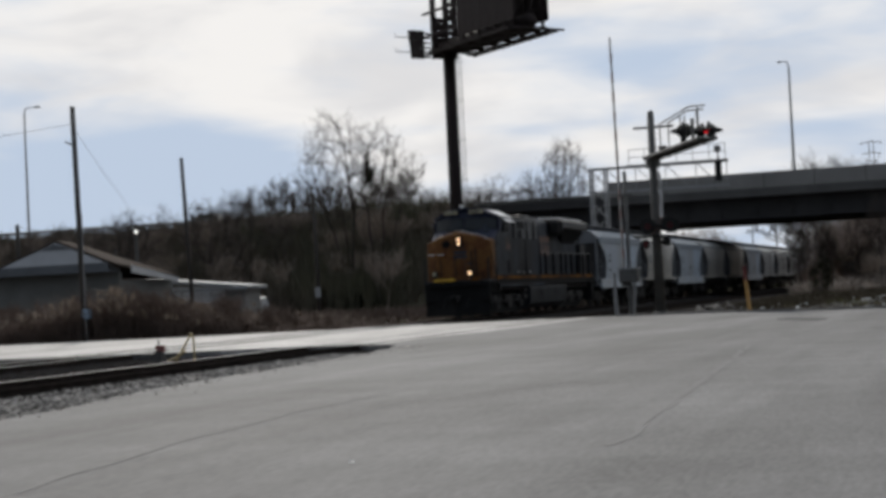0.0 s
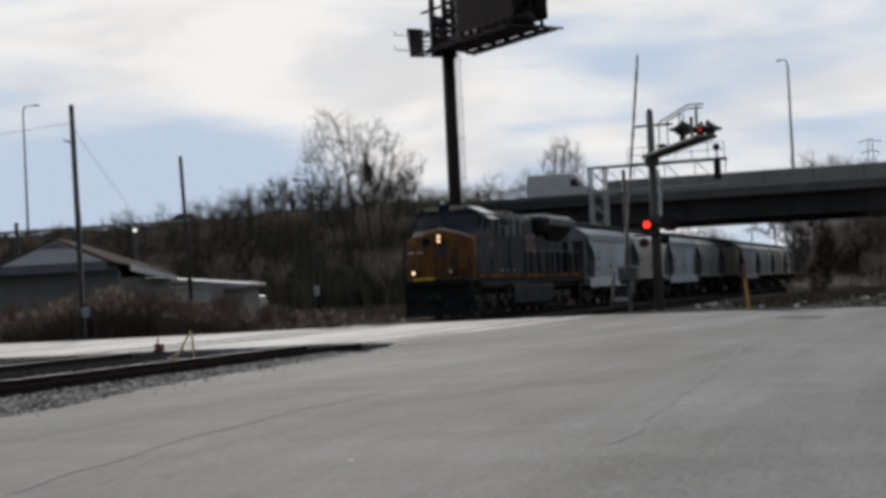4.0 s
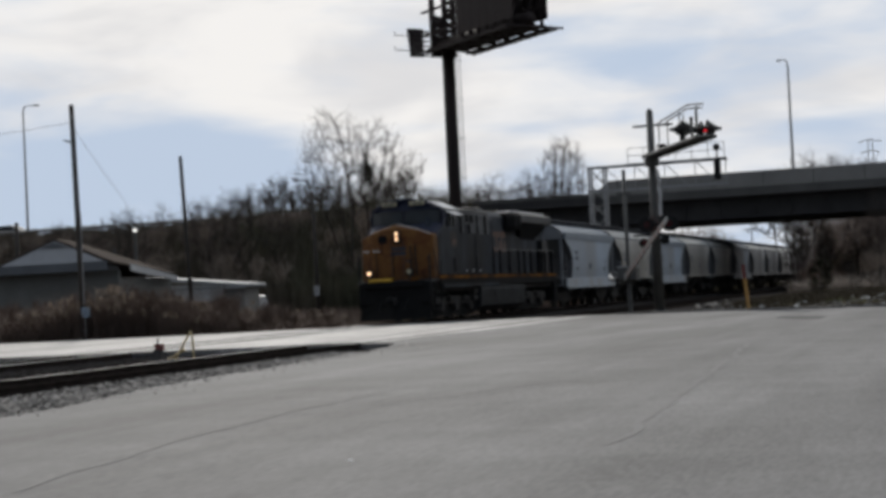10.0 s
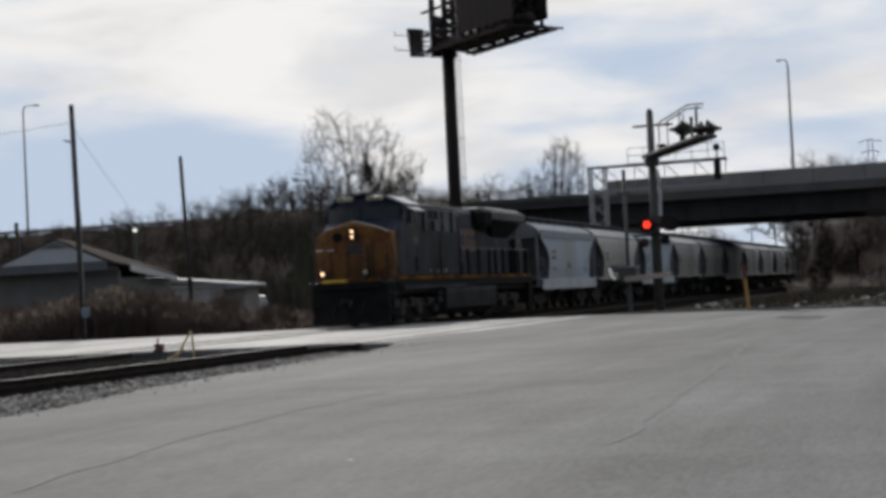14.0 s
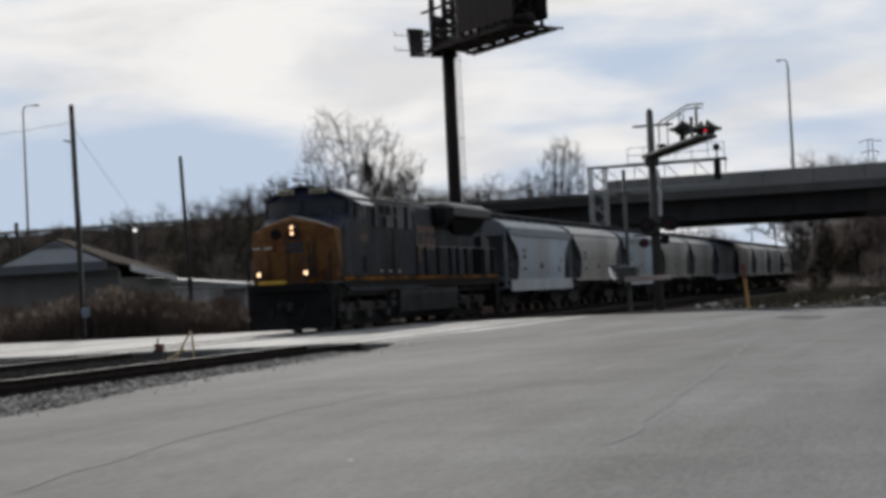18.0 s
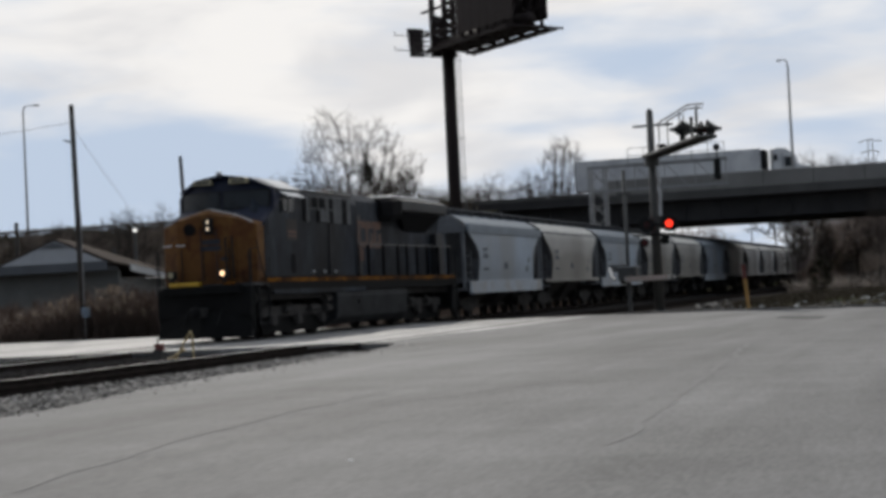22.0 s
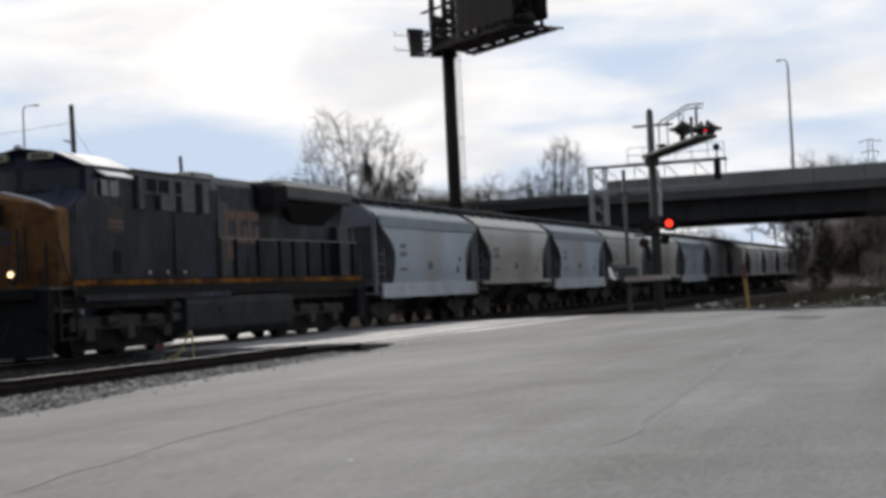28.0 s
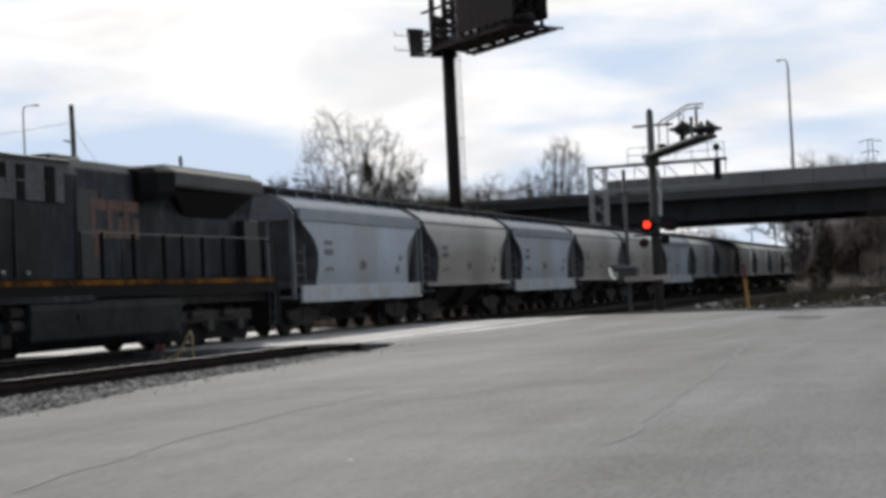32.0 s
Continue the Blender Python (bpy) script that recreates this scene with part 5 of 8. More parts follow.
    for z in (3.535, 3.33):
        ring = S()
        n_ = 18
        ang = [2 * math.pi * k / n_ for k in range(n_)]
        ring.loft([[(x, -0.06 + r * math.cos(a_), z + r * math.sin(a_)) for a_ in ang] for x, r in ((-0.03, 0.108), (-0.19, 0.108), (-0.19, 0.098), (-0.03, 0.096))], closed=False)
        part("headlight_barrel", ring, M_BLACK, b, "round headlight barrel")
        part("reflector", disc_x(S(), -0.034, -0.027, -0.06, z, 0.09, 16), M_SILVER, b, "silvery headlight reflector")
        # weak glow imitates the headlight as it looks outside its narrow beam
        part("headlight_lens", disc_x(S(), -0.04, -0.03, -0.06, z, 0.055, 16), M_AMBERGLOW, b, "weakly glowing round headlight lens as seen outside its beam")
        HEADLIGHTS.append((part("headlight", disc_x(S(), -0.006, 0.006, 0, 0, 0.066, 16), M_LAMPGLOW, b, "lit round headlight", at=pose(-0.05, -0.06, low(z))), low(z)))
    for y in (-0.64, 0.98):
        d_ = part("ditch_light_box", slab(-0.42, -0.25, y - 0.13, y + 0.13, 1.82, 2.08), M_BLACK, b, bevel=0.03)
        part("bracket", slab(-0.38, -0.28, y - 0.04, y + 0.04, 1.62, 1.82), M_BLACK, d_)
        part("unlit_lens", disc_x(S(), -0.44, -0.42, y, 1.95, 0.085, 14), M_NUMBER, d_, "unlit pale lens")
        lit = part("ditch_light", disc_x(S(), -0.012, 0.012, 0, 0, 0.065, 14), M_LAMPGLOW, b, "lit ditch light", at=pose(-0.46, y, 1.93))
        DITCH.append((lit, y))
    # cab: an upright, wrapped front set back behind a sloping apron, with cheeks that curve up from the nose's corners
    prof = [(-1.5, 1.63), (-1.5, 3.3), (-1.5, 3.76), (-1.44, 4.38), (-0.8, 4.68), (0, 4.79), (0.8, 4.68), (1.44, 4.38), (1.5, 3.76), (1.5, 3.3), (1.5, 1.63)]

    def face_x(y, z):
        a = 1.10 + 0.36 * (y / 1.5) ** 2 + 0.12 * max(0.0, z - 3.75)
        return a if z >= 3.75 else 0.6 + (a - 0.6) * max(0.0, z - 3.28) / 0.47

    def brow_z(y):
        q = abs(y)
        return 4.77 - 0.11 * q / 0.8 if q < 0.8 else 4.66 - 0.30 * (q - 0.8) / 0.64

    def face_sheet(y0, y1, low, high, out, thick, n=8, m=5):
        """A piece of the wrapped cab front between two heights, which may depend on y."""
        rows = []
        for i in range(n + 1):
            y = y0 + (y1 - y0) * i / n
            zs = [low(y) + (high(y) - low(y)) * k / m for k in range(m + 1)]
            rows.append([(face_x(y, z) - out, y, z) for z in zs] + [(face_x(y, z) - out + thick, y, z) for z in reversed(zs)])
        return S().loft(rows)
    cab = S()
    cab.loft([[(face_x(y, z) + 0.02, y, z) for y, z in prof], [(3.5, y, z) for y, z in prof]])
    part("cab", cab, M_GREY, b, "grey cab sides", bevel=0.03)
    part("cab_front", face_sheet(-1.49, 1.49, lambda y: 3.26, brow_z, 0.03, 0.04, 14, 6), M_BLUE, b, "dark blue cab front", smooth=True)
    for y0, y1 in ((-1.512, -1.497), (1.497, 1.512)):
        part("cab_cheek", S().prism([(0.42, 3.26), (0.85, 3.42), (1.27, 3.62), (1.66, 3.88), (1.85, 4.05), (1.96, 4.24), (1.42, 4.26), (1.40, 3.74), (0.60, 3.26)], y0, y1, "y"), M_BLUE, b, "dark blue curved cheek panel")
    roof_line = ((-1.5, 4.39), (-0.85, 4.72), (0, 4.84), (0.85, 4.72), (1.5, 4.39), (1.42, 4.35), (0.8, 4.67), (0, 4.78), (-0.8, 4.67), (-1.42, 4.35))
    part("front_brow", S().loft([[(face_x(y, 4.3) - 0.12, y, z) for y, z in roof_line], [(1.85, y, z) for y, z in roof_line]]), M_BLUE, b, "dark blue roof brow")
    part("roof_hood", S().loft([[(x, y, z + 0.01) for y, z in roof_line] for x in (1.85, 3.56)]), M_ROOFGREY, b, "cab roof with sunlight put into its pale grey")
    for y0, y1 in ((-1.36, -0.08), (0.08, 1.36)):
        part("windshield_frame", face_sheet(y0 - 0.05, y1 + 0.05, lambda y: 3.80, lambda y: 4.36, 0.045, 0.03), M_BLACK, b, "black windshield seal")
        part("windshield", face_sheet(y0, y1, lambda y: 3.85, lambda y: 4.32, 0.06, 0.03), M_GLASS, b, "dark wrapped windshield", smooth=False)
        yc = 0.57 if y0 > 0 else -0.57
        part("number_board", slab(1.00, 1.16, yc - 0.29, yc + 0.29, 4.55, 4.70), M_NUMBER, b, "pale yellow number board", bevel=0.01)
        for k in range(4):
            part("number_bar", slab(0.992, 1.001, yc - 0.21 + k * 0.11, yc - 0.135 + k * 0.11, 4.585, 4.665), M_LETTER, b)
        part("wiper", S().tube([(1.02, yc, 3.8), (1.06, yc + 0.3, 4.05)], 0.012, 4), M_BLACK, b)
    part("roof_marker", S().ball((1.25, 0.12, 4.85), 0.11, 8, 5), M_ROOFGREY, b, "pale roof fitting", smooth=True)
    for y, o in ((-1.5, -0.008), (1.5, 0.008)):
        part("door_glass", S().box(2.37, min(y, y + o), 3.8, 2.57, max(y, y + o), 4.38), M_GLASS, b, "narrow dark side glass")
        for x0, x1 in ((2.67, 3.13), (3.23, 3.73)):
            part("side_window", S().box(x0, min(y, y + o), 3.85, x1, max(y, y + o), 4.38), M_PANE, b, "cab side window")
        part("window_post", S().box(3.13, min(y, y + o * 2), 3.80, 3.23, max(y, y + o * 2), 4.40), M_WING, b)
        part("window_visor", S().add([(2.45, y, 4.46), (4.1, y, 4.46), (4.1, y * 1.17, 4.30), (2.5, y * 1.17, 4.30), (2.45, y, 4.49), (4.1, y, 4.49), (4.1, y * 1.17, 4.33), (2.5, y * 1.17, 4.33)],
                                     [(0, 1, 2, 3), (7, 6, 5, 4), (0, 4, 5, 1), (1, 5, 6, 2), (2, 6, 7, 3), (3, 7, 4, 0)]), M_ROOFGREY, b, "pale window visor")
        part("mirror", S().box(2.59, y * 1.03 - 0.02, 3.85, 2.63, y * 1.03 + 0.1, 4.2), M_BLACK, b)
        part("side_door_recess", S().box(3.28, min(y, y + o * 1.2), 1.91, 3.68, max(y, y + o * 1.2), 2.50), M_VENT, b, "dark recessed side vent")
        part("brown_panel", S().box(2.95, min(y, y + o * 0.6), 2.95, 3.95, max(y, y + o * 0.6), 3.62), M_BROWNED, b, "brownish faded panel below the cab window")
        for z0, z1 in ((3.06, 3.12), (3.18, 3.26)):
            part("faded_lettering", S().box(3.1, min(y, y + o), z0, 3.9, max(y, y + o), z1), M_FADED, b, "faded brownish lettering bar")
        for z in (3.6, 2.4):
            part("grab_iron", S().tube([(1.2, y * 1.03, z - 0.5), (1.2, y * 1.03, z)], 0.02, 5), M_DARKGREY, b)
    part("horn", S().tube([(3.0, 0.2, 4.9), (3.0, 0.2, 5.0), (2.7, 0.2, 5.03)], [0.03, 0.03, 0.07], 8), M_DARKGREY, b)
    # inverter cabinet behind the cab, with blower grilles
    part("inverter_cab", S().prism([(-1.42, 1.63), (-1.48, 4.3), (-1.3, 4.58), (1.3, 4.58), (1.48, 4.3), (1.42, 1.63)], 4.4, 9.0, "x"), M_GREY, b, "grey equipment cabinet", bevel=0.03)
    part("cabinet_roof", slab(4.42, 8.95, -1.32, 1.32, 4.56, 4.66), M_DARKGREY, b, bevel=0.03)
    for y, sg in ((-1.475, -1), (1.475, 1)):
        for x0, x1, z0, z1 in ((4.62, 4.84, 3.60, 4.44), (5.14, 5.66, 4.06, 4.40), (5.70, 5.92, 3.60, 4.06), (5.76, 6.30, 4.06, 4.40), (6.72, 6.98, 3.60, 4.40), (7.78, 8.14, 3.58, 4.42)):
            part("grille", S().box(x0, min(y, y + sg * 0.03), z0, x1, max(y, y + sg * 0.03), z1), M_VENT, b, "dark vent grille")
        part("cabinet_rail", S().box(4.86, min(y, y + sg * 0.034), 4.02, 7.76, max(y, y + sg * 0.034), 4.06), M_DUSTY, b)
        for x0, x1 in ((4.86, 5.10), (5.94, 6.68), (7.02, 7.74), (8.16, 8.5)):
            part("cabinet_panel", S().box(x0, min(y, y + sg * 0.02), 3.60, x1, max(y, y + sg * 0.02), 4.44), M_DUSTY, b, "dusty grey panel between the grilles")
        for x in (5.08, 5.68, 6.31):
            part("window_frame", S().box(x, min(y, y + sg * 0.05), 3.96, x + 0.06, max(y, y + sg * 0.05), 4.46), M_GREYPOLE, b)
        for x in (5.2, 6.1, 7.0):
            part("lift_eye", S().ball((x, y + sg * 0.02, 1.95), 0.05, 6, 4), M_ROOFGREY, b)
        for x in (4.42, 6.6, 8.9):
            part("panel_seam", S().box(x, min(y - sg * 0.05, y + sg * 0.012), 1.85, x + 0.02, max(y - sg * 0.05, y + sg * 0.012), 4.3), M_DARKGREY, b)
    # engine hood, radiator, wings
    part("engine_hood", S().prism([(-0.92, 1.63), (-0.92, 4.38), (-0.72, 4.62), (0.72, 4.62), (0.92, 4.38), (0.92, 1.63)], 9.0, 13.0, "x"), M_GREY, b, "grey engine hood", bevel=0.03)
    part("exhaust_housing", slab(9.35, 10.5, -0.5, 0.5, 4.60, 4.74), M_DARKGREY, b, "sooty exhaust housing", bevel=0.04)
    part("radiator_body", S().prism([(-0.95, 1.63), (-0.95, 3.6), (-1.1, 4.2), (1.1, 4.2), (0.95, 3.6), (0.95, 1.63)], 13.0, 18.6, "x"), M_GREY, b, "grimy radiator compartment", bevel=0.03)
    for sg in (-1, 1):
        part("radiator_wing", S().loft([[(x, sg * y, z) for y, z in ((0.2, 4.28), (1.36, 4.10), (1.46, 4.17), (1.46, 4.50), (1.2, 4.64), (0.2, 4.68))] for x in (13.72, 18.3)]), M_WING, b, "grey overhanging radiator wing", bevel=0.03)
        part("wing_front", S().loft([[(12.72, sg * y, z) for y, z in ((0.3, 3.9), (0.95, 3.72), (1.12, 3.95), (1.12, 4.38), (0.98, 4.52), (0.3, 4.58))], [(13.1, sg * y, z) for y, z in ((0.3, 3.9), (1.2, 3.70), (1.36, 3.95), (1.36, 4.44), (1.15, 4.60), (0.3, 4.66))], [(13.71, sg * y, z) for y, z in ((0.2, 3.9), (1.40, 3.84), (1.455, 4.0), (1.455, 4.49), (1.19, 4.63), (0.2, 4.67))]]), M_VENT, b, "black screened radiator intake", bevel=0.02)
        part("wing_screen", S().add([(14.9, sg * 0.97, 3.42), (16.9, sg * 0.97, 3.42), (17.7, sg * 1.38, 4.07), (13.72, sg * 1.38, 4.02), (13.72, sg * 0.9, 4.08), (17.7, sg * 0.9, 4.08)], [(0, 1, 2, 3), (0, 3, 4), (1, 5, 2), (0, 4, 5, 1), (3, 2, 5, 4)]), M_VENT, b, "black radiator screen")
        part("rear_cabinet", S().box(17.5, min(sg * 0.9, sg * 1.2), 1.63, 18.6, max(sg * 0.9, sg * 1.2), 3.4), M_DARKGREY, b, bevel=0.02)
        for k in range(7):
            x = 9.25 + k * 1.28
            part("hood_door", S().box(x, min(sg * 0.93, sg * 0.945), 1.75, x + 1.2, max(sg * 0.93, sg * 0.945), 3.5 if x > 12.5 else 3.9), M_GREY if k % 3 else M_DARKGREY, b, bevel=0.01)
        for k in range(3):
            x = 9.85 + k * 0.8
            y0, y1 = sorted((sg * 0.947, sg * 0.953))
            for bx0, bx1, bz0, bz1 in ((x, x + 0.24, 2.78, 3.7), (x + 0.24, x + 0.74, 3.44, 3.7), (x + 0.24, x + 0.74, 2.78, 2.98)) + (((x + 0.5, x + 0.74, 2.98, 3.28),) if k else ()):
                part("faded_letter", S().box(bx0, y0, bz0, bx1, y1, bz1), M_FADED, b, "faded orange emblem bar")
            part("worn_patch", S().box(x + 0.25, y0, 2.99, x + 0.49, y1 - 0.001 * sg, 3.43), M_STREAK, b, "paler worn emblem ground")
        part("faded_letter", S().box(10.0, min(sg * 0.947, sg * 0.952), 2.3, 10.35, max(sg * 0.947, sg * 0.952), 2.75), M_FADED, b)
    part("radiator_roof", slab(13.75, 18.3, -1.12, 1.12, 4.65, 4.72), M_ROOFGREY, b, "radiator roof with sunlight put into its pale colour", bevel=0.02)
    part("rear_headlight", disc_x(S(), 18.6, 18.66, 0, 3.9, 0.12, 12), M_GLASS, b)
    # handrails along the walkway
    for sg in (-1, 1):
        y = sg * 1.46
        part("handrail", S().tube([(8.35, y, 2.84), (19.0, y, 2.88), (19.3, y, 2.5), (19.35, y, 1.65)], 0.024, 6), M_GREYPOLE, b, "long grey handrail")
        for x in (8.39, 9.39, 10.91, 12.48, 13.49, 14.65, 15.92, 17.3, 18.6):
            part("stanchion", S().tube([(x, y, 1.63), (x, y, 2.86)], 0.055, 6), M_VENT, b)
        for x in (-0.3, 19.5):
            part("corner_rail", S().tube([(x, y, 1.0), (x, y, 2.7)], 0.022, 6), M_BLACK, b)
        for x0 in (0.05, 18.75):
            st = part("step_well", S().box(x0, sg * 1.5 - 0.02, 0.42, x0 + 0.06, sg * 1.5 + 0.02, 1.55), M_BLACK, b)
            part("step_well", S().box(x0 + 0.7, sg * 1.5 - 0.02, 0.42, x0 + 0.76, sg * 1.5 + 0.02, 1.55), M_BLACK, b)
            for k in range(4):
                part("step", S().box(x0, min(sg * 1.2, sg * 1.5), 0.45 + k * 0.3, x0 + 0.76, max(sg * 1.2, sg * 1.5), 0.48 + k * 0.3), M_BLACK, b)
    # fuel tank and air gear
    part("fuel_tank", S().prism([(-1.45, 1.32), (-1.5, 1.12), (-1.45, 0.46), (-1.1, 0.22), (1.1, 0.22), (1.45, 0.46), (1.5, 1.12), (1.45, 1.32)], 6.25, 13.3, "x"), M_TANK, b, "dark grey fuel tank", bevel=0.04)
    part("fuel_filler", disc_y(S(), -1.53, -1.48, 8.2, 0.95, 0.07, 10), M_BLACK, b)
    for k in range(2):
        part("air_reservoir", S().tube([(5.75, -1.2, 1.1 - k * 0.3), (6.45, -1.2, 1.1 - k * 0.3)], 0.14, 10), M_UNDER, b)
    # trucks
    for xc in (3.85, 15.6):
        t = part("truck", S().box(-2.75, -1.12, 0.62, 2.75, -0.98, 0.92).box(-2.75, 0.98, 0.62, 2.75, 1.12, 0.92).box(-0.6, -1.0, 0.5, 0.6, 1.0, 0.95), M_UNDER, b, "black three-axle truck frame", at=pose(xc, 0, 0))
        for sg in (-1, 1):
            part("brake_rigging", S().prism([(-2.7, 0.55), (-2.5, 0.14), (2.5, 0.14), (2.7, 0.55), (2.6, 0.62), (-2.6, 0.62)], sg * 0.97 - 0.04, sg * 0.97 + 0.04, "y"), M_PILOT, t, "black brake rigging")
        for dx in (-1.93, 0, 1.93):
            wheelset(t, dx, 0.53, 0.53, True)
            for sg in (-1, 1):
                part("journal_box", S().box(dx - 0.2, sg * 1.1 - 0.08, 0.36, dx + 0.2, sg * 1.1 + 0.1, 0.68), M_UNDER, t, bevel=0.03)
                for ox in (-0.38, 0.38):
                    part("spring", S().tube([(dx + ox, sg * 1.1, 0.5), (dx + ox, sg * 1.1, 0.66)], 0.09, 8), M_WHEEL, t)
        for dx in (-1.0, 0.95):
            for sg in (-1, 1):
                part("brake_cylinder", S().tube([(dx - 0.3, sg * 1.2, 0.82), (dx + 0.3, sg * 1.2, 0.82)], 0.11, 8), M_UNDER, t)
                part("sand_pipe", S().tube([(dx * 2.4, sg * 1.05, 1.2), (dx * 2.5, sg * 1.0, 0.6), (dx * 2.6, sg * 0.8, 0.15)], 0.022, 5), M_UNDER, t)
    # the body's lengthwise proportions: short cab, long radiator
    table = ((0, 0), (0.97, 0.62), (4.4, 3.45), (8.75, 8.05), (9.0, 8.45), (10.0, 9.9), (12.75, 12.05), (13.6, 13.15), (18.1, 18.7), (18.6, 18.95), (19.6, 19.6))

    def along(x):
        for (x0, u0), (x1, u1) in zip(table, table[1:]):
            if x0 <= x <= x1:
                return u0 + (u1 - u0) * (x - x0) / (x1 - x0)
        return x
    for ob in b.children:
        if ob.name.split(".")[0] in ("faded_letter", "worn_patch", "stanchion", "handrail", "walkway", "headlight", "ditch_light", "truck", "step_well",
                                     "cab", "cab_front", "cab_cheek", "front_brow", "roof_hood", "windshield", "windshield_frame", "number_board", "number_bar", "wiper", "roof_marker"):
            continue
        for v in ob.data.vertices:
            if v.co.z > 1.45:
                if v.co.x < 9.005 and ob.name.split(".")[0] not in ("engine_hood", "hood_door", "sill_stripe", "side_sill"):
                    v.co.z = low(v.co.z)
                v.co.x = along(v.co.x)
    return b


loco = locomotive()
HOP_LEN, HOP_PITCH = 11.5, 12.4


def hopper(paint, sill_paint, label, sill_h, spin, eave=False, roof=M_ROOFCREAM):
    """A two-bay covered hopper; x from 0 (sill front) to HOP_LEN, near side at -y."""
    b = base("covered_hopper", label, "hopper wagon", pose(0, 0, 0), group="hopper wagons of the train")
    L = HOP_LEN
    # rounded side sheets and roof in one sweep; the ends slope away below
    sect = [(1.53, 1.45), (1.575, 2.0), (1.59, 2.6), (1.585, 3.2), (1.56, 3.58), (1.50, 3.76), (1.38, 3.93), (1.18, 4.09), (0.90, 4.24), (0.5, 4.38), (0.0, 4.46)]
    full = sect + [(-y, z) for y, z in reversed(sect[:-1])]
    cut = [(4.6, -0.04), (3.66, 0.02), (3.46, 0.14), (3.3, 0.42), (3.1, 0.86), (2.9, 1.18), (2.7, 1.38), (2.5, 1.46), (2.2, 1.44), (1.8, 1.34), (1.3, 1.26)]

    def inset(z):
        for (z0, c0), (z1, c1) in zip(cut, cut[1:]):
            if z1 <= z <= z0:
                return c0 + (c1 - c0) * (z0 - z) / (z0 - z1)
        return 1.26
    dense = []
    for (y0, z0), (y1, z1) in zip(full, full[1:]):
        m = max(1, int(abs(z1 - z0) / 0.13))
        dense += [(y0 + (y1 - y0) * k / m, z0 + (z1 - z0) * k / m) for k in range(m)]
    dense.append(full[-1])
    nl, nd = 4, len(dense)
    v, f = [], []
    for k in range(nl + 1):
        v += [(inset(z) + (L - 2 * inset(z)) * k / nl, y, z) for y, z in dense]
    f = [(k * nd + j, k * nd + j + 1, (k + 1) * nd + j + 1, (k + 1) * nd + j) for k in range(nl) for j in range(nd - 1)]
    sides = [q for q in f if max(v[i][2] for i in q) <= 3.80]
    part("body_shell", S().add(v, sides), paint, b, "smooth rounded side sheets", smooth=True)
    part("roof_sheet", S().add(v, [q for q in f if q not in sides]), roof, b, "dusty rounded roof sheet", smooth=True)
    for e, sx in ((0.0, 1), (L, -1)):
        # sloped end sheet: grime and the opening's shadow in one dark colour
        low = [(e + sx * (inset(z) + 0.02), y * 0.985, z) for y, z in dense if z <= 4.35]
        part("end_slope", S().add(low, [tuple(range(len(low)))]).add([(e + sx * -0.16, -1.4, 3.62), (e + sx * -0.16, 1.4, 3.62), (e + sx * 1.5, 1.4, 1.5), (e + sx * 1.5, -1.4, 1.5)], [(0, 1, 2, 3)]), M_HOPEND, b, "sloped end sheet dark with grime and painted shade")
        part("end_sheet", S().prism([(-1.5, 3.5), (-1.5, 3.70), (-1.28, 3.98), (-0.75, 4.3), (0, 4.42), (0.75, 4.3), (1.28, 3.98), (1.5, 3.70), (1.5, 3.5)], min(e - sx * 0.26, e - sx * 0.18), max(e - sx * 0.26, e - sx * 0.18), "x"), M_ENDGREY, b, "upper end sheet with shade put into its grey")
    for sg in (-1, 1):
        part("side_sill", S().box(0.0, sg * 1.58 - 0.05, 1.50 - sill_h, L - 0.15, sg * 1.58 + 0.05, 1.50), sill_paint, b, "pale scuffed side sill", bevel=0.015)
        part("bottom_flange", S().box(0.0, sg * 1.58 - 0.12, 1.45 - sill_h, L - 0.15, sg * 1.58 + 0.07, 1.50 - sill_h), sill_paint, b)
        if not eave:
            part("eave_plate", S().loft([[(x, sg * y, z) for y, z in ((1.575, 3.50), (1.63, 3.50), (1.66, 3.84), (1.50, 3.86))] for x in (-0.06, L + 0.06)]), M_EAVE, b, "darker blue-grey eave plate")
        if eave:
            part("eave_rail", S().box(0.0, sg * 1.47 - 0.05, 3.72, L, sg * 1.47 + 0.03, 3.79), M_HOPEND, b, "dark eave rail")
        for x, z, w, h in ((1.95, 2.75, 0.75, 0.16), (1.95, 2.45, 0.8, 0.2), (1.95, 1.95, 0.8, 0.10), (5.2, 2.0, 0.55, 0.3), (8.8, 1.85, 0.3, 0.3), (9.2, 2.3, 0.25, 0.2)):
            n_ = max(2, round(w / 0.17))
            for q in range(n_):
                part("stencil_mark", S().box(x + q * w / n_, sg * 1.592 - 0.01, z, x + (q + 0.72) * w / n_, sg * 1.592 + 0.003, z + h * (0.8 + 0.2 * (q % 2))), M_MARK, b, "dark stencilled bar")
        # end posts and ladder
        for e, sx in ((0.0, 1), (L, -1)):
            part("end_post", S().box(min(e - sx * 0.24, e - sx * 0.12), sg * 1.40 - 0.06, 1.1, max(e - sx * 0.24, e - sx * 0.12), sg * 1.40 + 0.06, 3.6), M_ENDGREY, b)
            lad = part("ladder", S().box(min(e + sx * 0.42, e + sx * 0.46), sg * 1.52 - 0.02, 1.3, max(e + sx * 0.42, e + sx * 0.46), sg * 1.52 + 0.02, 2.75), M_HOPEND, b, "dark end ladder")
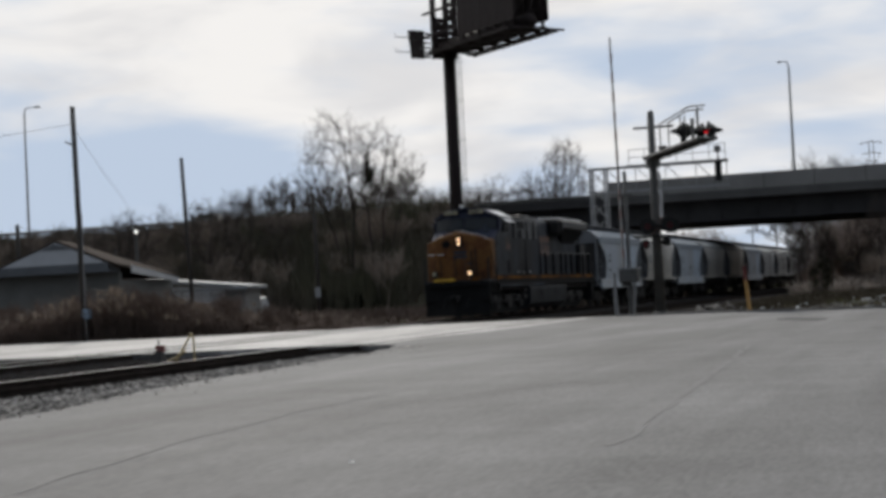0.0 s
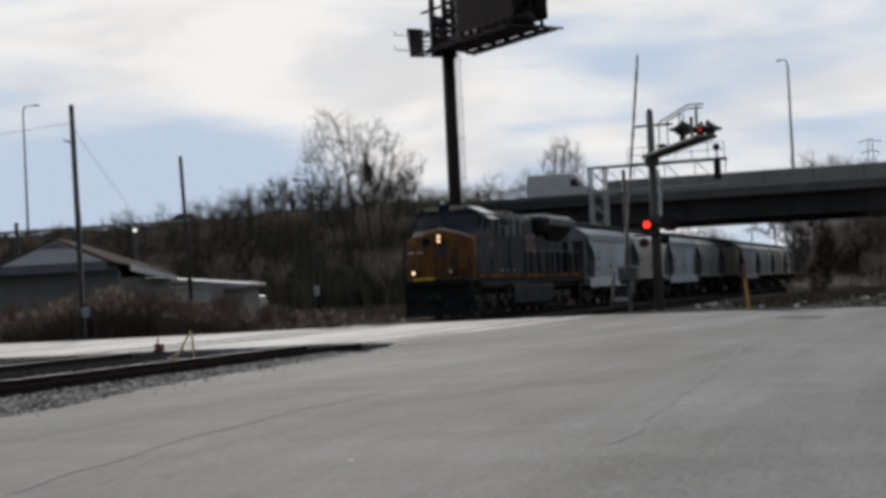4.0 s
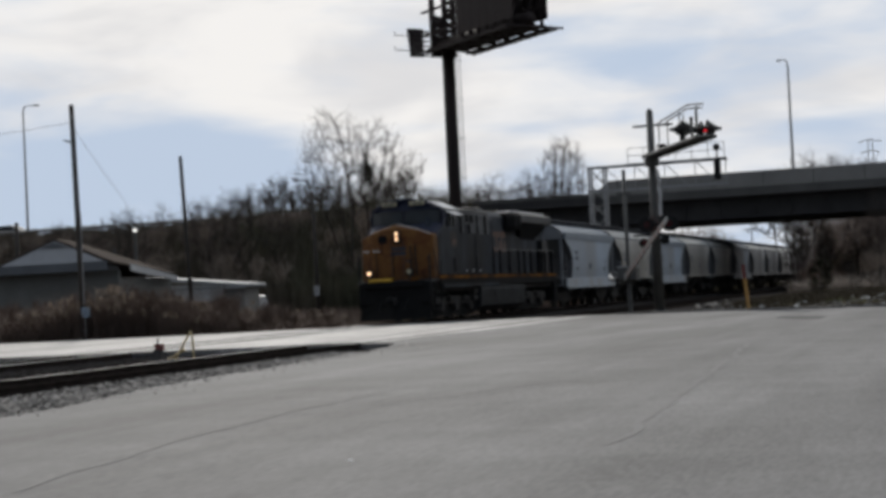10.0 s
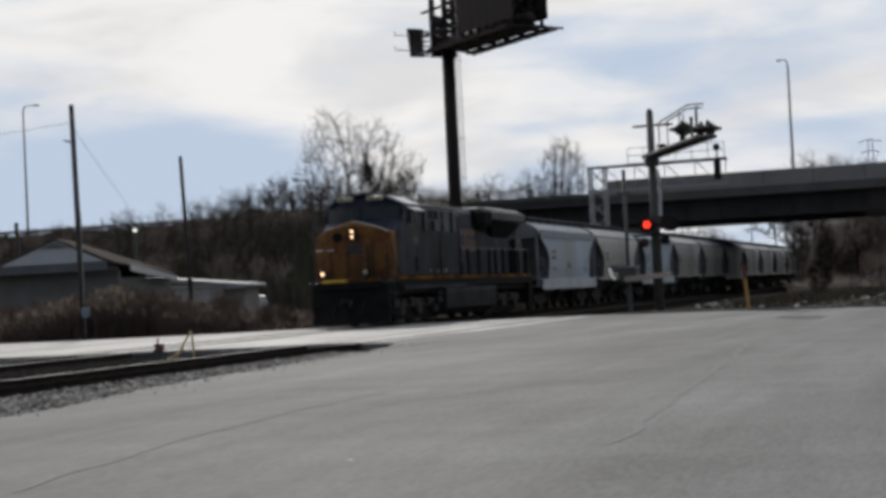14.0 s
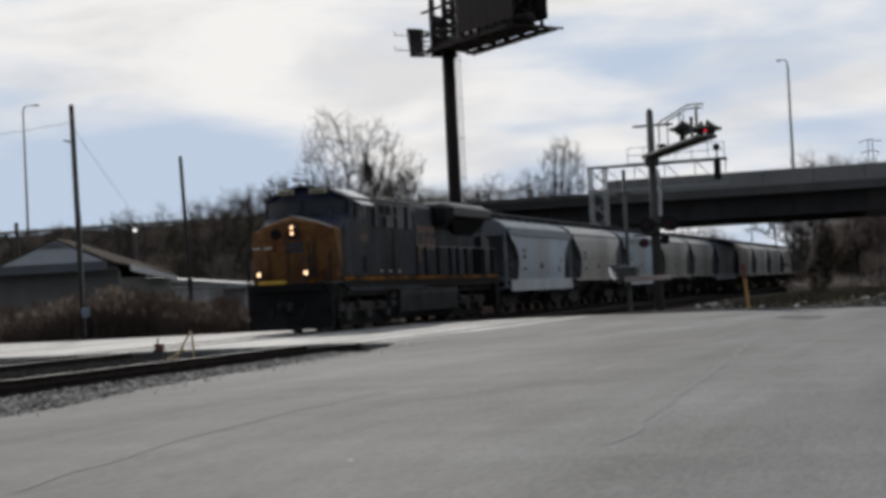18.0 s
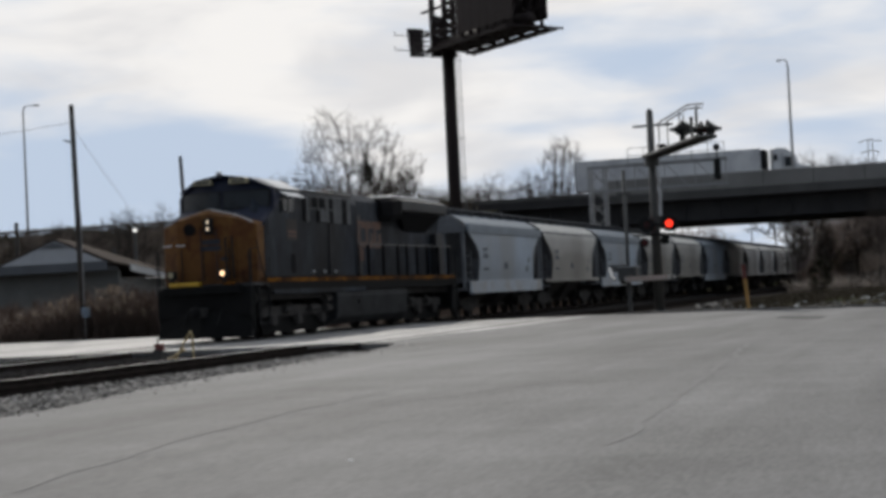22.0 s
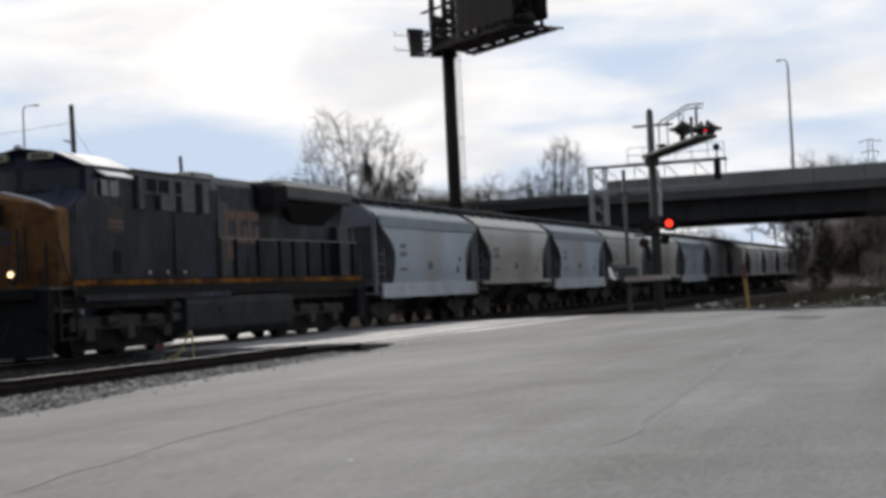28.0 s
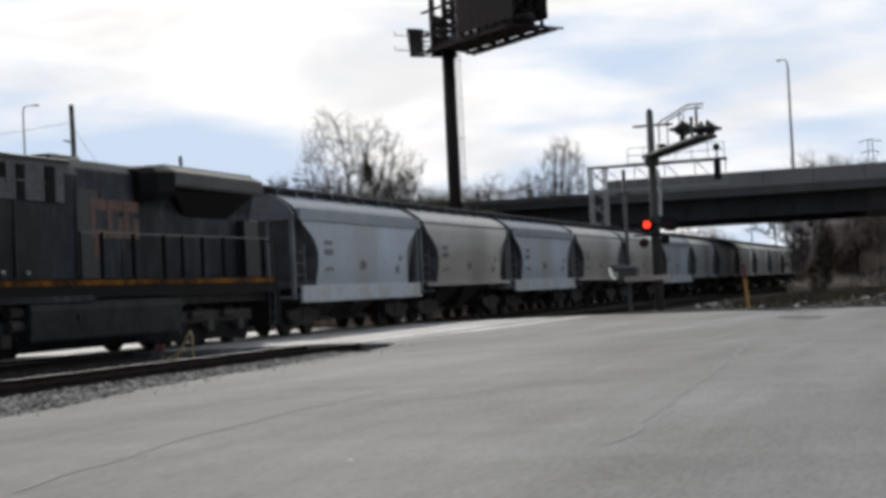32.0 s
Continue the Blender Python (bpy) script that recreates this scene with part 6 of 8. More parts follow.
            for k in range(4):
                part("rung", S().tube([(e - sx * 0.15, sg * 1.45, 1.5 + k * 0.34), (e + sx * 0.44, sg * 1.52, 1.5 + k * 0.34)], 0.016, 4), M_HOPEND, lad)
            part("sill_step", S().tube([(e + sx * 0.2, sg * 1.5, 1.2), (e + sx * 0.2, sg * 1.5, 0.6), (e + sx * 0.6, sg * 1.5, 0.6), (e + sx * 0.6, sg * 1.5, 1.2)], 0.02, 4), M_UNDER, b)
    for e, sx in ((0.0, 1), (L, -1)):
        part("end_platform", S().box(min(e - sx * 0.25, e + sx * 1.3), -1.45, 1.12, max(e - sx * 0.25, e + sx * 1.3), 1.45, 1.22), M_HOPEND, b)
        for y in (-0.6, 0.6):
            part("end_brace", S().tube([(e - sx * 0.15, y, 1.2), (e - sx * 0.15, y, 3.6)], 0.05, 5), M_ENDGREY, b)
        part("brake_wheel", disc_x(S(), e - sx * 0.26, e - sx * 0.21, 0.75, 3.0, 0.26, 14), M_UNDER, b)
        c = part("coupler", S().box(min(e - sx * .2, e - sx * 0.6), -0.13, 0.75, max(e - sx * .2, e - sx * 0.6), 0.13, 0.98), M_UNDER, b)
    # running board and hatches
    part("running_board", S().box(-0.45, -0.8, 4.50, L + 0.45, -0.3, 4.56).box(-0.45, 0.3, 4.50, L + 0.45, 0.8, 4.56), M_HOPEND, b, "grey roof walkway")
    for k in range(8):
        part("board_bracket", S().box(0.2 + k * 1.53, -0.8, 4.25, 0.26 + k * 1.53, 0.8, 4.5), M_HOPEND, b)
    for k in range(5):
        part("hatch", S().tube([(1.3 + k * 2.15, 0, 4.43), (1.3 + k * 2.15, 0, 4.58)], 0.33, 12), paint, b, "round roof hatch")
    # centre sill, discharge bays
    part("centre_sill", S().box(-0.1, -0.3, 0.85, L + 0.1, 0.3, 1.2), M_UNDER, b)
    for xc in (3.9, 7.3):
        part("discharge_bay", S().loft([[(xc - 1.6, -1.4, 1.5), (xc + 1.6, -1.4, 1.5), (xc + 1.6, 1.4, 1.5), (xc - 1.6, 1.4, 1.5)], [(xc - 0.45, -0.5, 0.5), (xc + 0.45, -0.5, 0.5), (xc + 0.45, 0.5, 0.5), (xc - 0.45, 0.5, 0.5)]]), M_UNDER, b, "dark discharge hopper")
        part("outlet_gate", S().box(xc - 0.5, -0.75, 0.38, xc + 0.5, 0.75, 0.5), M_UNDER, b)
    for xc in (1.35, L - 1.35):
        t = part("truck", S().prism([(-1.25, 0.55), (-1.25, 0.75), (-0.4, 0.85), (0.4, 0.85), (1.25, 0.75), (1.25, 0.55), (0.5, 0.3), (-0.5, 0.3)], -1.08, -0.96, "y").prism([(-1.25, 0.55), (-1.25, 0.75), (-0.4, 0.85), (0.4, 0.85), (1.25, 0.75), (1.25, 0.55), (0.5, 0.3), (-0.5, 0.3)], 0.96, 1.08, "y").box(-0.25, -1.1, 0.45, 0.25, 1.1, 0.8), M_UNDER, b, "rust-black freight truck", at=pose(xc, 0, 0))
        for dx in (-0.87, 0.87):
            wheelset(t, dx, 0.46, 0.46, spin)
    return b


hop_a = hopper(M_HOPBLUE, M_HOPSILL, "pale blue-grey covered hopper with a broad light sill", 0.46, False, roof=M_ROOFBLUE)
hop_b = hopper(M_HOPBEIGE, M_HOPBEIGE, "dirty beige covered hopper with streaked rounded sides", 0.1, False, True)
hop_c = hopper(M_HOPDARK, M_HOPDARK, "grimy dark grey covered hopper", 0.2, False, True)
TRAIN = [(loco, 0.0)]
kinds = [hop_a, hop_b, hop_a, hop_b, hop_b, hop_a, hop_c, hop_c, hop_c, hop_c, hop_c, hop_c, hop_c, hop_b, hop_c]
used = set()
for i, k in enumerate(kinds):
    if k in used:
        car = copy_thing(k, pose(0, 0, 0))
    else:
        car, _ = k, used.add(k)
    TRAIN.append((car, 21.1 + i * HOP_PITCH))
for car, off in TRAIN[1:5]:
    for t in car.children:
        if t.name.startswith("truck"):
            WHEELSETS += [(w, 0.46) for w in t.children if w.name.startswith("wheelset")]


# ---- buildings beside the weeds ----
def house():
    b = base("house", "low grey-sided building with a gabled front and brown shingle roof", "building", pose(0, 0.3, -0.3))
    # gabled front faces the tracks, ridge runs away
    for x0, y0, x1, y1, top in ((80.5, 45.6, 86.6, 45.9, 3.1), (80.5, 56.2, 86.6, 56.5, 3.1), (86.3, 45.9, 86.6, 56.2, 3.1), (80.2, 45.6, 80.5, 56.5, 3.57)):
        part("wall", S().box(x0, y0, 0, x1, y1, top), M_GREENWALL, b, "dull green-grey wall")
    part("gable", S().prism([(45.95, 4.12), (52.7, 4.12), (49.1, 5.38)], 79.22, 79.29, "x"), M_METALROOF, b, "pale gable siding")
    part("gable_vent", S().prism([(48.1, 4.98), (50.1, 4.98), (49.1, 5.33)], 79.17, 79.22, "x"), M_FASCIA, b, "grey triangular gable vent")
    part("fascia", S().box(79.2, 45.75, 3.58, 80.6, 60.0, 4.12), M_FASCIA, b, "dark blue-grey fascia band", bevel=0.02)
    part("roof", S().add([(79.3, 45.3, 4.05), (86.2, 45.0, 3.32), (86.2, 53.6, 3.5), (79.3, 53.3, 4.05), (79.3, 49.1, 5.55), (80.9, 49.1, 5.5), (79.3, 45.3, 3.95), (86.2, 45.0, 3.18), (86.2, 53.6, 3.36), (79.3, 53.3, 3.95)],
                         [(0, 1, 5, 4), (1, 2, 5), (2, 3, 4, 5), (3, 0, 4), (0, 6, 7, 1), (1, 7, 8, 2), (2, 8, 9, 3), (3, 9, 6, 0), (6, 9, 8, 7)]), M_SHINGLE, b, "brown hipped shingle roof")
    part("eave_board", S().prism([(80.6, 3.5), (80.6, 3.92), (86.2, 3.17), (86.2, 2.92)], 44.98, 45.04, "y"), M_WHITE, b, "pale eave board")
    part("roof_vent", S().tube([(83.0, 47.4, 4.5), (83.0, 47.4, 5.0)], 0.08, 8), M_GREYPOLE, b)
    return b


house()


def annex():
    b = base("annex_building", "long low flat-roofed grey block annex", "building", pose(0, 0, -0.3))
    for x0, y0, x1, y1 in ((88.5, 41.95, 88.8, 47.6), (88.8, 41.95, 90.6, 42.25), (90.3, 42.25, 90.6, 47.6)):
        part("wall", S().box(x0, y0, 0, x1, y1, 2.4), M_WALLGREY, b, "grey block wall")
    part("roof", S().prism([(41.6, 2.32), (41.6, 2.52), (48.6, 3.22), (48.6, 3.0)], 88.1, 91.0, "x"), M_SIDING, b, "pale flat metal roof", bevel=0.02)
    part("upper_siding", S().box(88.42, 43.4, 1.55, 88.5, 47.4, 2.6), M_WHITE, b, "pale wall panels")
    for k in range(6):
        part("panel_batten", S().box(88.39, 43.6 + k * 0.62, 1.55, 88.42, 43.63 + k * 0.62, 2.6), M_SIDING, b)
    part("doorway", S().box(88.44, 42.5, 0.1, 88.5, 43.2, 2.1), M_GREENWALL, b, "dull green door")
    part("roof_trim", S().box(88.05, 41.55, 2.28, 88.1, 48.6, 2.4), M_SIDING, b)
    return b


annex()


# ---- vehicles ----
def car_shape(profile, half, taper=0.12, belt=0.9):
    s = S()
    rings = []
    for y, sh in ((-half, 0.0), (-half * 0.97, 1.0), (half * 0.97, 1.0), (half, 0.0)):
        rings.append([(x, y * (1 - taper * max(0, (z - belt)) / 0.6), z if sh else z * 0.985 + 0.01) for x, z in profile])
    s.loft(rings)
    return s


def small_car(paint, label, kind="car", name="car"):
    """A car along +y travel reversed: it drives towards -y; x is across. Origin on the road below its middle."""
    b = base(name, label, "car", pose(0, 0, 0), group="cars on the highway")
    L, H = (4.6, 1.45) if kind == "car" else (4.9, 1.78)
    # profile along the car (u = travel forward), built on x then turned
    if kind == "car":
        prof = [(-2.3, 0.45), (-2.3, 0.95), (-1.55, 1.02), (-0.9, 1.42), (0.35, 1.45), (1.15, 1.0), (2.15, 0.85), (2.32, 0.6), (2.3, 0.35), (-2.2, 0.3)]
        win = [(-1.35, 1.04), (-0.82, 1.38), (0.3, 1.40), (0.98, 1.03)]
    else:
        prof = [(-2.4, 0.5), (-2.45, 1.1), (-2.2, 1.72), (0.4, 1.78), (1.2, 1.2), (2.25, 1.05), (2.45, 0.7), (2.4, 0.4), (-2.3, 0.36)]
        win = [(-2.1, 1.2), (-1.98, 1.64), (0.3, 1.70), (1.0, 1.2)]
    turn = pose(0, 0, 0, 0, 0, -90)
    part("body", car_shape(prof, 0.9, 0.22), paint, b, at=turn, bevel=0.05)
    for sg in (-1, 1):
        k = 1 - 0.22 * 0.5
        part("side_glass", S().prism(win, min(sg * 0.80, sg * 0.86), max(sg * 0.80, sg * 0.86), "y"), M_GLASS, b, "dark side glass", at=turn)
        for u in (-1.42, 1.42):
            w = part("wheel", disc_y(S(), *sorted((sg * 0.70, sg * 0.92)), u, 0.33, 0.33, 16), M_TYRE, b, at=turn)
            part("rim", disc_y(S(), *sorted((sg * 0.92, sg * 0.93)), u, 0.33, 0.2, 12), M_SILVER, w)
        part("headlamp", S().box(2.18, min(sg * 0.5, sg * 0.8), 0.68, 2.31, max(sg * 0.5, sg * 0.8), 0.82), M_WHITE, b, at=turn)
        part("tail_lamp", S().box(-2.38, min(sg * 0.6, sg * 0.84), 0.8, -2.28, max(sg * 0.6, sg * 0.84), 0.95), M_POSTRED, b, at=turn)
    return b


def van():
    b = base("van", "tall white delivery van", "van", pose(0, 0, 0))
    turn = pose(0, 0, 0, 0, 0, -90)
    part("body", car_shape([(-3.0, 0.45), (-3.0, 2.45), (-2.8, 2.6), (0.9, 2.6), (1.25, 2.45), (2.0, 1.45), (2.85, 1.15), (3.0, 0.8), (2.95, 0.4)], 1.0, 0.05), M_WHITE, b, at=turn, bevel=0.08)
    for sg in (-1, 1):
        part("side_glass", S().prism([(0.85, 1.45), (0.9, 2.1), (1.3, 2.1), (1.75, 1.45)], min(sg * 0.97, sg * 1.005), max(sg * 0.97, sg * 1.005), "y"), M_GLASS, b, at=turn)
        for u in (-1.9, 1.9):
            part("wheel", disc_y(S(), *sorted((sg * 0.78, sg * 1.02)), u, 0.36, 0.36, 16), M_TYRE, b, at=turn)
    part("windscreen", S().add([(1.35, -.8, 2.35), (1.35, .8, 2.35), (2.0, .85, 1.5), (2.0, -.85, 1.5), (1.38, -.8, 2.37), (1.38, .8, 2.37), (2.03, .85, 1.52), (2.03, -.85, 1.52)], [(0, 1, 2, 3), (7, 6, 5, 4), (0, 4, 5, 1), (2, 6, 7, 3), (1, 5, 6, 2), (3, 7, 4, 0)]), M_GLASS, b, at=turn)
    return b


def semi_truck():
    b = base("truck", "white articulated lorry with a long white box trailer", "lorry", pose(0, 0, 0))
    turn = pose(0, 0, 0, 0, 0, -90)   # rear of the trailer at 0, front of the cab at about 20.5
    tr = part("trailer", S().box(0, -1.28, 1.15, 16.15, 1.28, 3.82), M_TRAILER, b, "long white box trailer", at=turn, bevel=0.04)
    part("rear_frame", S().box(-0.02, -1.3, 1.1, 0.1, 1.3, 3.84), M_SILVER, tr)
    part("underride", S().box(0.0, -1.2, 0.5, 0.1, 1.2, 0.62).box(0.0, -.6, .6, .1, -.5, 1.1).box(0, .5, .6, .1, .6, 1.1), M_UNDER, tr)
    part("side_skirt", S().box(5.2, -1.26, 0.45, 12.4, -1.22, 1.15).box(5.2, 1.22, 0.45, 12.4, 1.26, 1.15), M_WHITE, tr)
    part("reefer_unit", S().box(16.15, -1.0, 2.1, 16.6, 1.0, 3.7), M_BLACK, tr, "black front unit", bevel=0.04)
    part("landing_gear", S().box(12.9, -1.0, 0.3, 13.05, -.85, 1.15).box(12.9, .85, 0.3, 13.05, 1.0, 1.15), M_UNDER, tr)
    ch = part("chassis", S().box(13.2, -.5, .7, 20.5, .5, 1.05), M_UNDER, b, at=turn)
    part("cab", car_shape([(17.0, 1.0), (17.0, 3.62), (17.6, 3.78), (18.3, 3.7), (19.0, 3.1), (19.2, 2.35), (20.6, 1.95), (20.95, 1.3), (20.9, 0.5), (19.2, 0.5)], 1.2, 0.02), M_TRAILER, b, "white sleeper cab", at=turn, bevel=0.08)
    for sg in (-1, 1):
        part("cab_window", S().prism([(18.15, 2.1), (18.15, 2.95), (18.75, 2.95), (19.05, 2.15)], min(sg * 1.17, sg * 1.21), max(sg * 1.17, sg * 1.21), "y"), M_GLASS, b, at=turn)
        part("sleeper_window", S().box(17.25, min(sg * 1.17, sg * 1.21), 2.7, 17.55, max(sg * 1.17, sg * 1.21), 3.2), M_GLASS, b, at=turn)
        part("fairing_edge", S().box(16.98, min(sg * 1.19, sg * 1.215), 1.1, 17.1, max(sg * 1.19, sg * 1.215), 3.6), M_BLACK, b, "black fairing edge", at=turn)
        part("door_seam", S().box(17.95, min(sg * 1.17, sg * 1.207), 1.1, 18.02, max(sg * 1.17, sg * 1.207), 3.3), M_MARK, b, at=turn)
        for u in (1.6, 2.9, 14.4, 15.7, 19.8):
            part("wheel", disc_y(S(), *sorted((sg * 0.7, sg * 1.22)), u, 0.5, 0.5, 18), M_TYRE, b, at=turn)
    part("windscreen", S().loft([[(18.35, y, z) for y, z in ((-1.05, 3.55), (1.05, 3.55), (1.05, 3.58), (-1.05, 3.58))], [(19.12, y, z) for y, z in ((-1.1, 2.5), (1.1, 2.5), (1.1, 2.53), (-1.1, 2.53))]]), M_GLASS, b, at=turn)
    return b


LANE_X, ROAD_Z = 137.0, HW_Z
MOVERS = []   # thing, seconds, y at that time, metres a second
dark_car = small_car(M_GREYCAR, "dark grey saloon car on the highway")
suv = small_car(M_GREYCAR, "dark grey estate car on the highway", "suv", "estate_car")
silver = small_car(M_SILVER, "silver saloon car on the highway")
delivery = van()
semi = semi_truck()
CAR_X = 133.0   # the near lane
MOVERS += [(silver, 1.0, 72.9, 28.0), (delivery, 2.4, 77.2, 28.0), (suv, 11.5, 76.0, 31.7), (dark_car, 13.5, 75.1, 28.0)]
for src, t, y, v in ((dark_car, 0.0, 66.1, 28.0), (silver, 2.3, 72.5, 28.0), (dark_car, 3.5, 82.3, 28.0), (silver, 5.5, 70.7, 28.0), (silver, 8.0, 83.6, 28.0), (dark_car, 10.0, 87.6, 29.0),
                     (silver, 19.0, 67.0, 28.0), (dark_car, 21.0, 83.3, 28.0), (dark_car, 22.5, 78.6, 28.0), (dark_car, 29.6, 58.0, 28.0)):
    MOVERS.append((copy_thing(src, pose(0, 0, 0)), t, y, v))
parked = small_car(M_WHITE, "white car parked end-on beside the block annex", "suv", "parked_car")
parked.matrix_basis = pose(93.2, 43.45, -0.3, 0, 0, 115)


# ---- vegetation ----
def grow(rnd, s, p, d, length, r, level, top, spread=0.55, sides=4, up=0.25, minr=0.006):
    """One bare branch and what grows from it."""
    steps = 3 if level < 2 else 2
    pts, rad = [p], [r]
    q, e = p.copy(), d.copy()
    for k in range(steps):
        e = (e + Vector((rnd.gauss(0, .13), rnd.gauss(0, .13), rnd.gauss(up * 0.12, .08)))).normalized()
        q = q + e * (length / steps)
        pts.append(q.copy())
        rad.append(max(r * (1 - 0.62 * (k + 1) / steps), minr))
    s.tube(pts, rad, sides if level < 2 else 3)
    if level >= top:
        return
    n = rnd.randint(3, 4) if level else rnd.randint(5, 7)
    for k in range(n):
        t = rnd.uniform(0.3, 1.0) if level else rnd.uniform(0.35, 1.0)
        i = min(int(t * steps), steps - 1)
        base_p = pts[i].lerp(pts[i + 1], t * steps - i)
        side = Vector((rnd.gauss(0, 1), rnd.gauss(0, 1), rnd.gauss(0.2, .5))).normalized()
        nd = (e * (1 - spread) + side * spread + Vector((0, 0, up))).normalized()
        grow(rnd, s, base_p, nd, length * rnd.uniform(0.5, 0.78), max(rad[i] * 0.55, minr), level + 1, top, spread, sides, up, minr)


def crown_mesh(seed, stems, lobes, points=420, reach=3.0, step=0.38, near=0.62, tip=0.011, twig=0.55):
    """A tree whose branches grow towards points spread in rounded crown lobes. stems: paths from the ground; lobes: (centre, radii)."""
    rg = np.random.RandomState(seed)
    nodes, parent = [], []
    for path in stems:
        last = -1
        for a, b_ in zip(path, path[1:]):
            a, b_ = np.array(a, float), np.array(b_, float)
            n = max(1, int(np.linalg.norm(b_ - a) / step))
            for k in range(n + (b_ is path[-1])):
                nodes.append(a + (b_ - a) * k / n + rg.normal(0, 0.03, 3) * (k > 0))
                parent.append(last)
                last = len(nodes) - 1
        nodes.append(np.array(path[-1], float))
        parent.append(last)
    size = sum(r[0] * r[1] * r[2] for _, r in lobes)
    pts = []
    for c, r in lobes:
        m = int(points * r[0] * r[1] * r[2] / size)
        q = rg.normal(0, 1, (m, 3))
        q = q / np.linalg.norm(q, axis=1)[:, None] * rg.uniform(0.08, 1, m)[:, None] ** 0.42
        pts.append(np.array(c) + q * np.array(r))
    pts = np.concatenate(pts)
    xyz = np.array(nodes)
    gap = np.linalg.norm(pts[:, None] - xyz[None], axis=2)
    who, dist = gap.argmin(1), gap.min(1)
    idle = np.zeros(len(pts), int)
    for _ in range(70):
        live = dist < reach
        if not live.any():
            reach *= 1.6
            live = dist < reach
            if not live.any():
                break
        pull = np.zeros((len(xyz), 3))
        way = pts[live] - xyz[who[live]]
        np.add.at(pull, who[live], way / np.maximum(np.linalg.norm(way, axis=1), 1e-6)[:, None])
        idx = np.unique(who[live])
        up_ = np.array([parent[k] if parent[k] >= 0 else k for k in idx])
        d = pull[idx] / np.maximum(np.linalg.norm(pull[idx], axis=1), 1e-6)[:, None] + 0.8 * (xyz[idx] - xyz[up_]) / step + rg.normal(0, 0.06, (len(idx), 3)) + np.array((0, 0, 0.12))
        d[:, 2] = np.maximum(d[:, 2], 0.12 * np.linalg.norm(d[:, :2], axis=1))   # branches rise or run level
        fresh = xyz[idx] + d / np.linalg.norm(d, axis=1)[:, None] * step
        first = len(xyz)
        xyz = np.concatenate([xyz, fresh])
        parent += list(idx)
        gap = np.linalg.norm(pts[:, None] - fresh[None], axis=2)
        better = gap.min(1) < dist
        who[better] = first + gap.argmin(1)[better]
        dist = np.minimum(dist, gap.min(1))
        idle = np.where(better, 0, idle + 1)
        keep = (dist > near) & (idle < 3)
        pts, who, dist, idle = pts[keep], who[keep], dist[keep], idle[keep]
        if len(pts) < 3 or len(xyz) > 5200:
            break
    load = np.zeros(len(xyz))
    kids = np.zeros(len(xyz), int)
    for k in range(len(xyz) - 1, -1, -1):
        load[k] = load[k] or 1.0
        if parent[k] >= 0:
            load[parent[k]] += load[k]
            kids[parent[k]] += 1
    rad = tip * load ** 0.47
    trunk, crown = S(), S()
    for k, p in enumerate(parent):
        if p < 0:
            continue
        r0, r1 = min(rad[p], rad[k] * 1.5), rad[k]
        (trunk if r1 > 0.055 else crown).tube([xyz[p], xyz[k]], [r0, r1], 6 if r1 > 0.055 else 3)
        if r1 < 0.03:
            for _ in range(3 if kids[k] else 5):
                d = (xyz[k] - xyz[p]) / step * 0.9 + rg.normal(0, 0.6, 3) + np.array((0, 0, 0.2))
                e = xyz[k] + d / np.linalg.norm(d) * twig * rg.uniform(0.4, 1.25)
                crown.tube([xyz[k], e], [min(r1 * 0.7, tip * 1.3), tip * 0.6], 3)
    return trunk, crown


def shaped_tree(x, y, z, seed, stems, lobes, label, **how):
    """A tree at (x, y, z); stems and lobes in its own space."""
    t, c = crown_mesh(seed, stems, lobes, **how)
    b = base("bare_tree", label, "tree", pose(x, y, z))
    part("trunk", t, M_BARK, b)
    part("crown", c, M_TWIG, b, "bare branches and twigs")
    return b


def tree_mesh(seed, h, trunks=1, top=4, r=0.13, spread=0.5, minr=0.012, up=0.28):
    rnd = random.Random(seed)
    trunk, crown = S(), S()
    for k in range(trunks):
        p = Vector((rnd.gauss(0, .35) * (trunks > 1), rnd.gauss(0, .8) * (trunks > 1), -0.3))
        d = Vector((rnd.gauss(0, .12), rnd.gauss(0, .16), 1)).normalized()
        fork = p + d * h * 0.3
        trunk.tube([p, p.lerp(fork, .5) + Vector((rnd.gauss(0, .05), rnd.gauss(0, .05), 0)), fork], [r * 1.2, r, r * 0.85], 7)
        for j in range(3 if trunks == 1 else 2):
            dd = (d + Vector((rnd.gauss(0, .22), rnd.gauss(0, .22), 0.1))).normalized()
            grow(rnd, crown, fork, dd, h * rnd.uniform(0.38, 0.5), r * 0.75, 0, top - 1, spread, 5, up, minr)
    return trunk, crown


def bare_tree(x, y, z, seed, h, label="bare winter tree with a wide twiggy crown", trunks=1, top=4, r=0.13, spread=0.5, minr=0.012, up=0.28):
    t, c = tree_mesh(seed, h, trunks, top, r, spread, minr, up)
    b = base("bare_tree", label, "tree", pose(x, y, z))
    part("trunk", t, M_BARK, b)
    part("crown", c, M_TWIG, b, "bare branches and twigs")
    return b


def slope_z(x):
    """Height of the embankment's surface."""
    prof = [(106.0, -0.4), (110.5, 0.5), (116.0, 3.0), (122.0, 5.6), (127.5, 7.7), (130.4, 8.0), (148.5, 8.0), (160.0, 3.0), (168.0, -0.4)]
    for (x0, z0), (x1, z1) in zip(prof, prof[1:]):
        if x0 <= x <= x1:
            return z0 + (z1 - z0) * (x - x0) / (x1 - x0)
    return -0.32


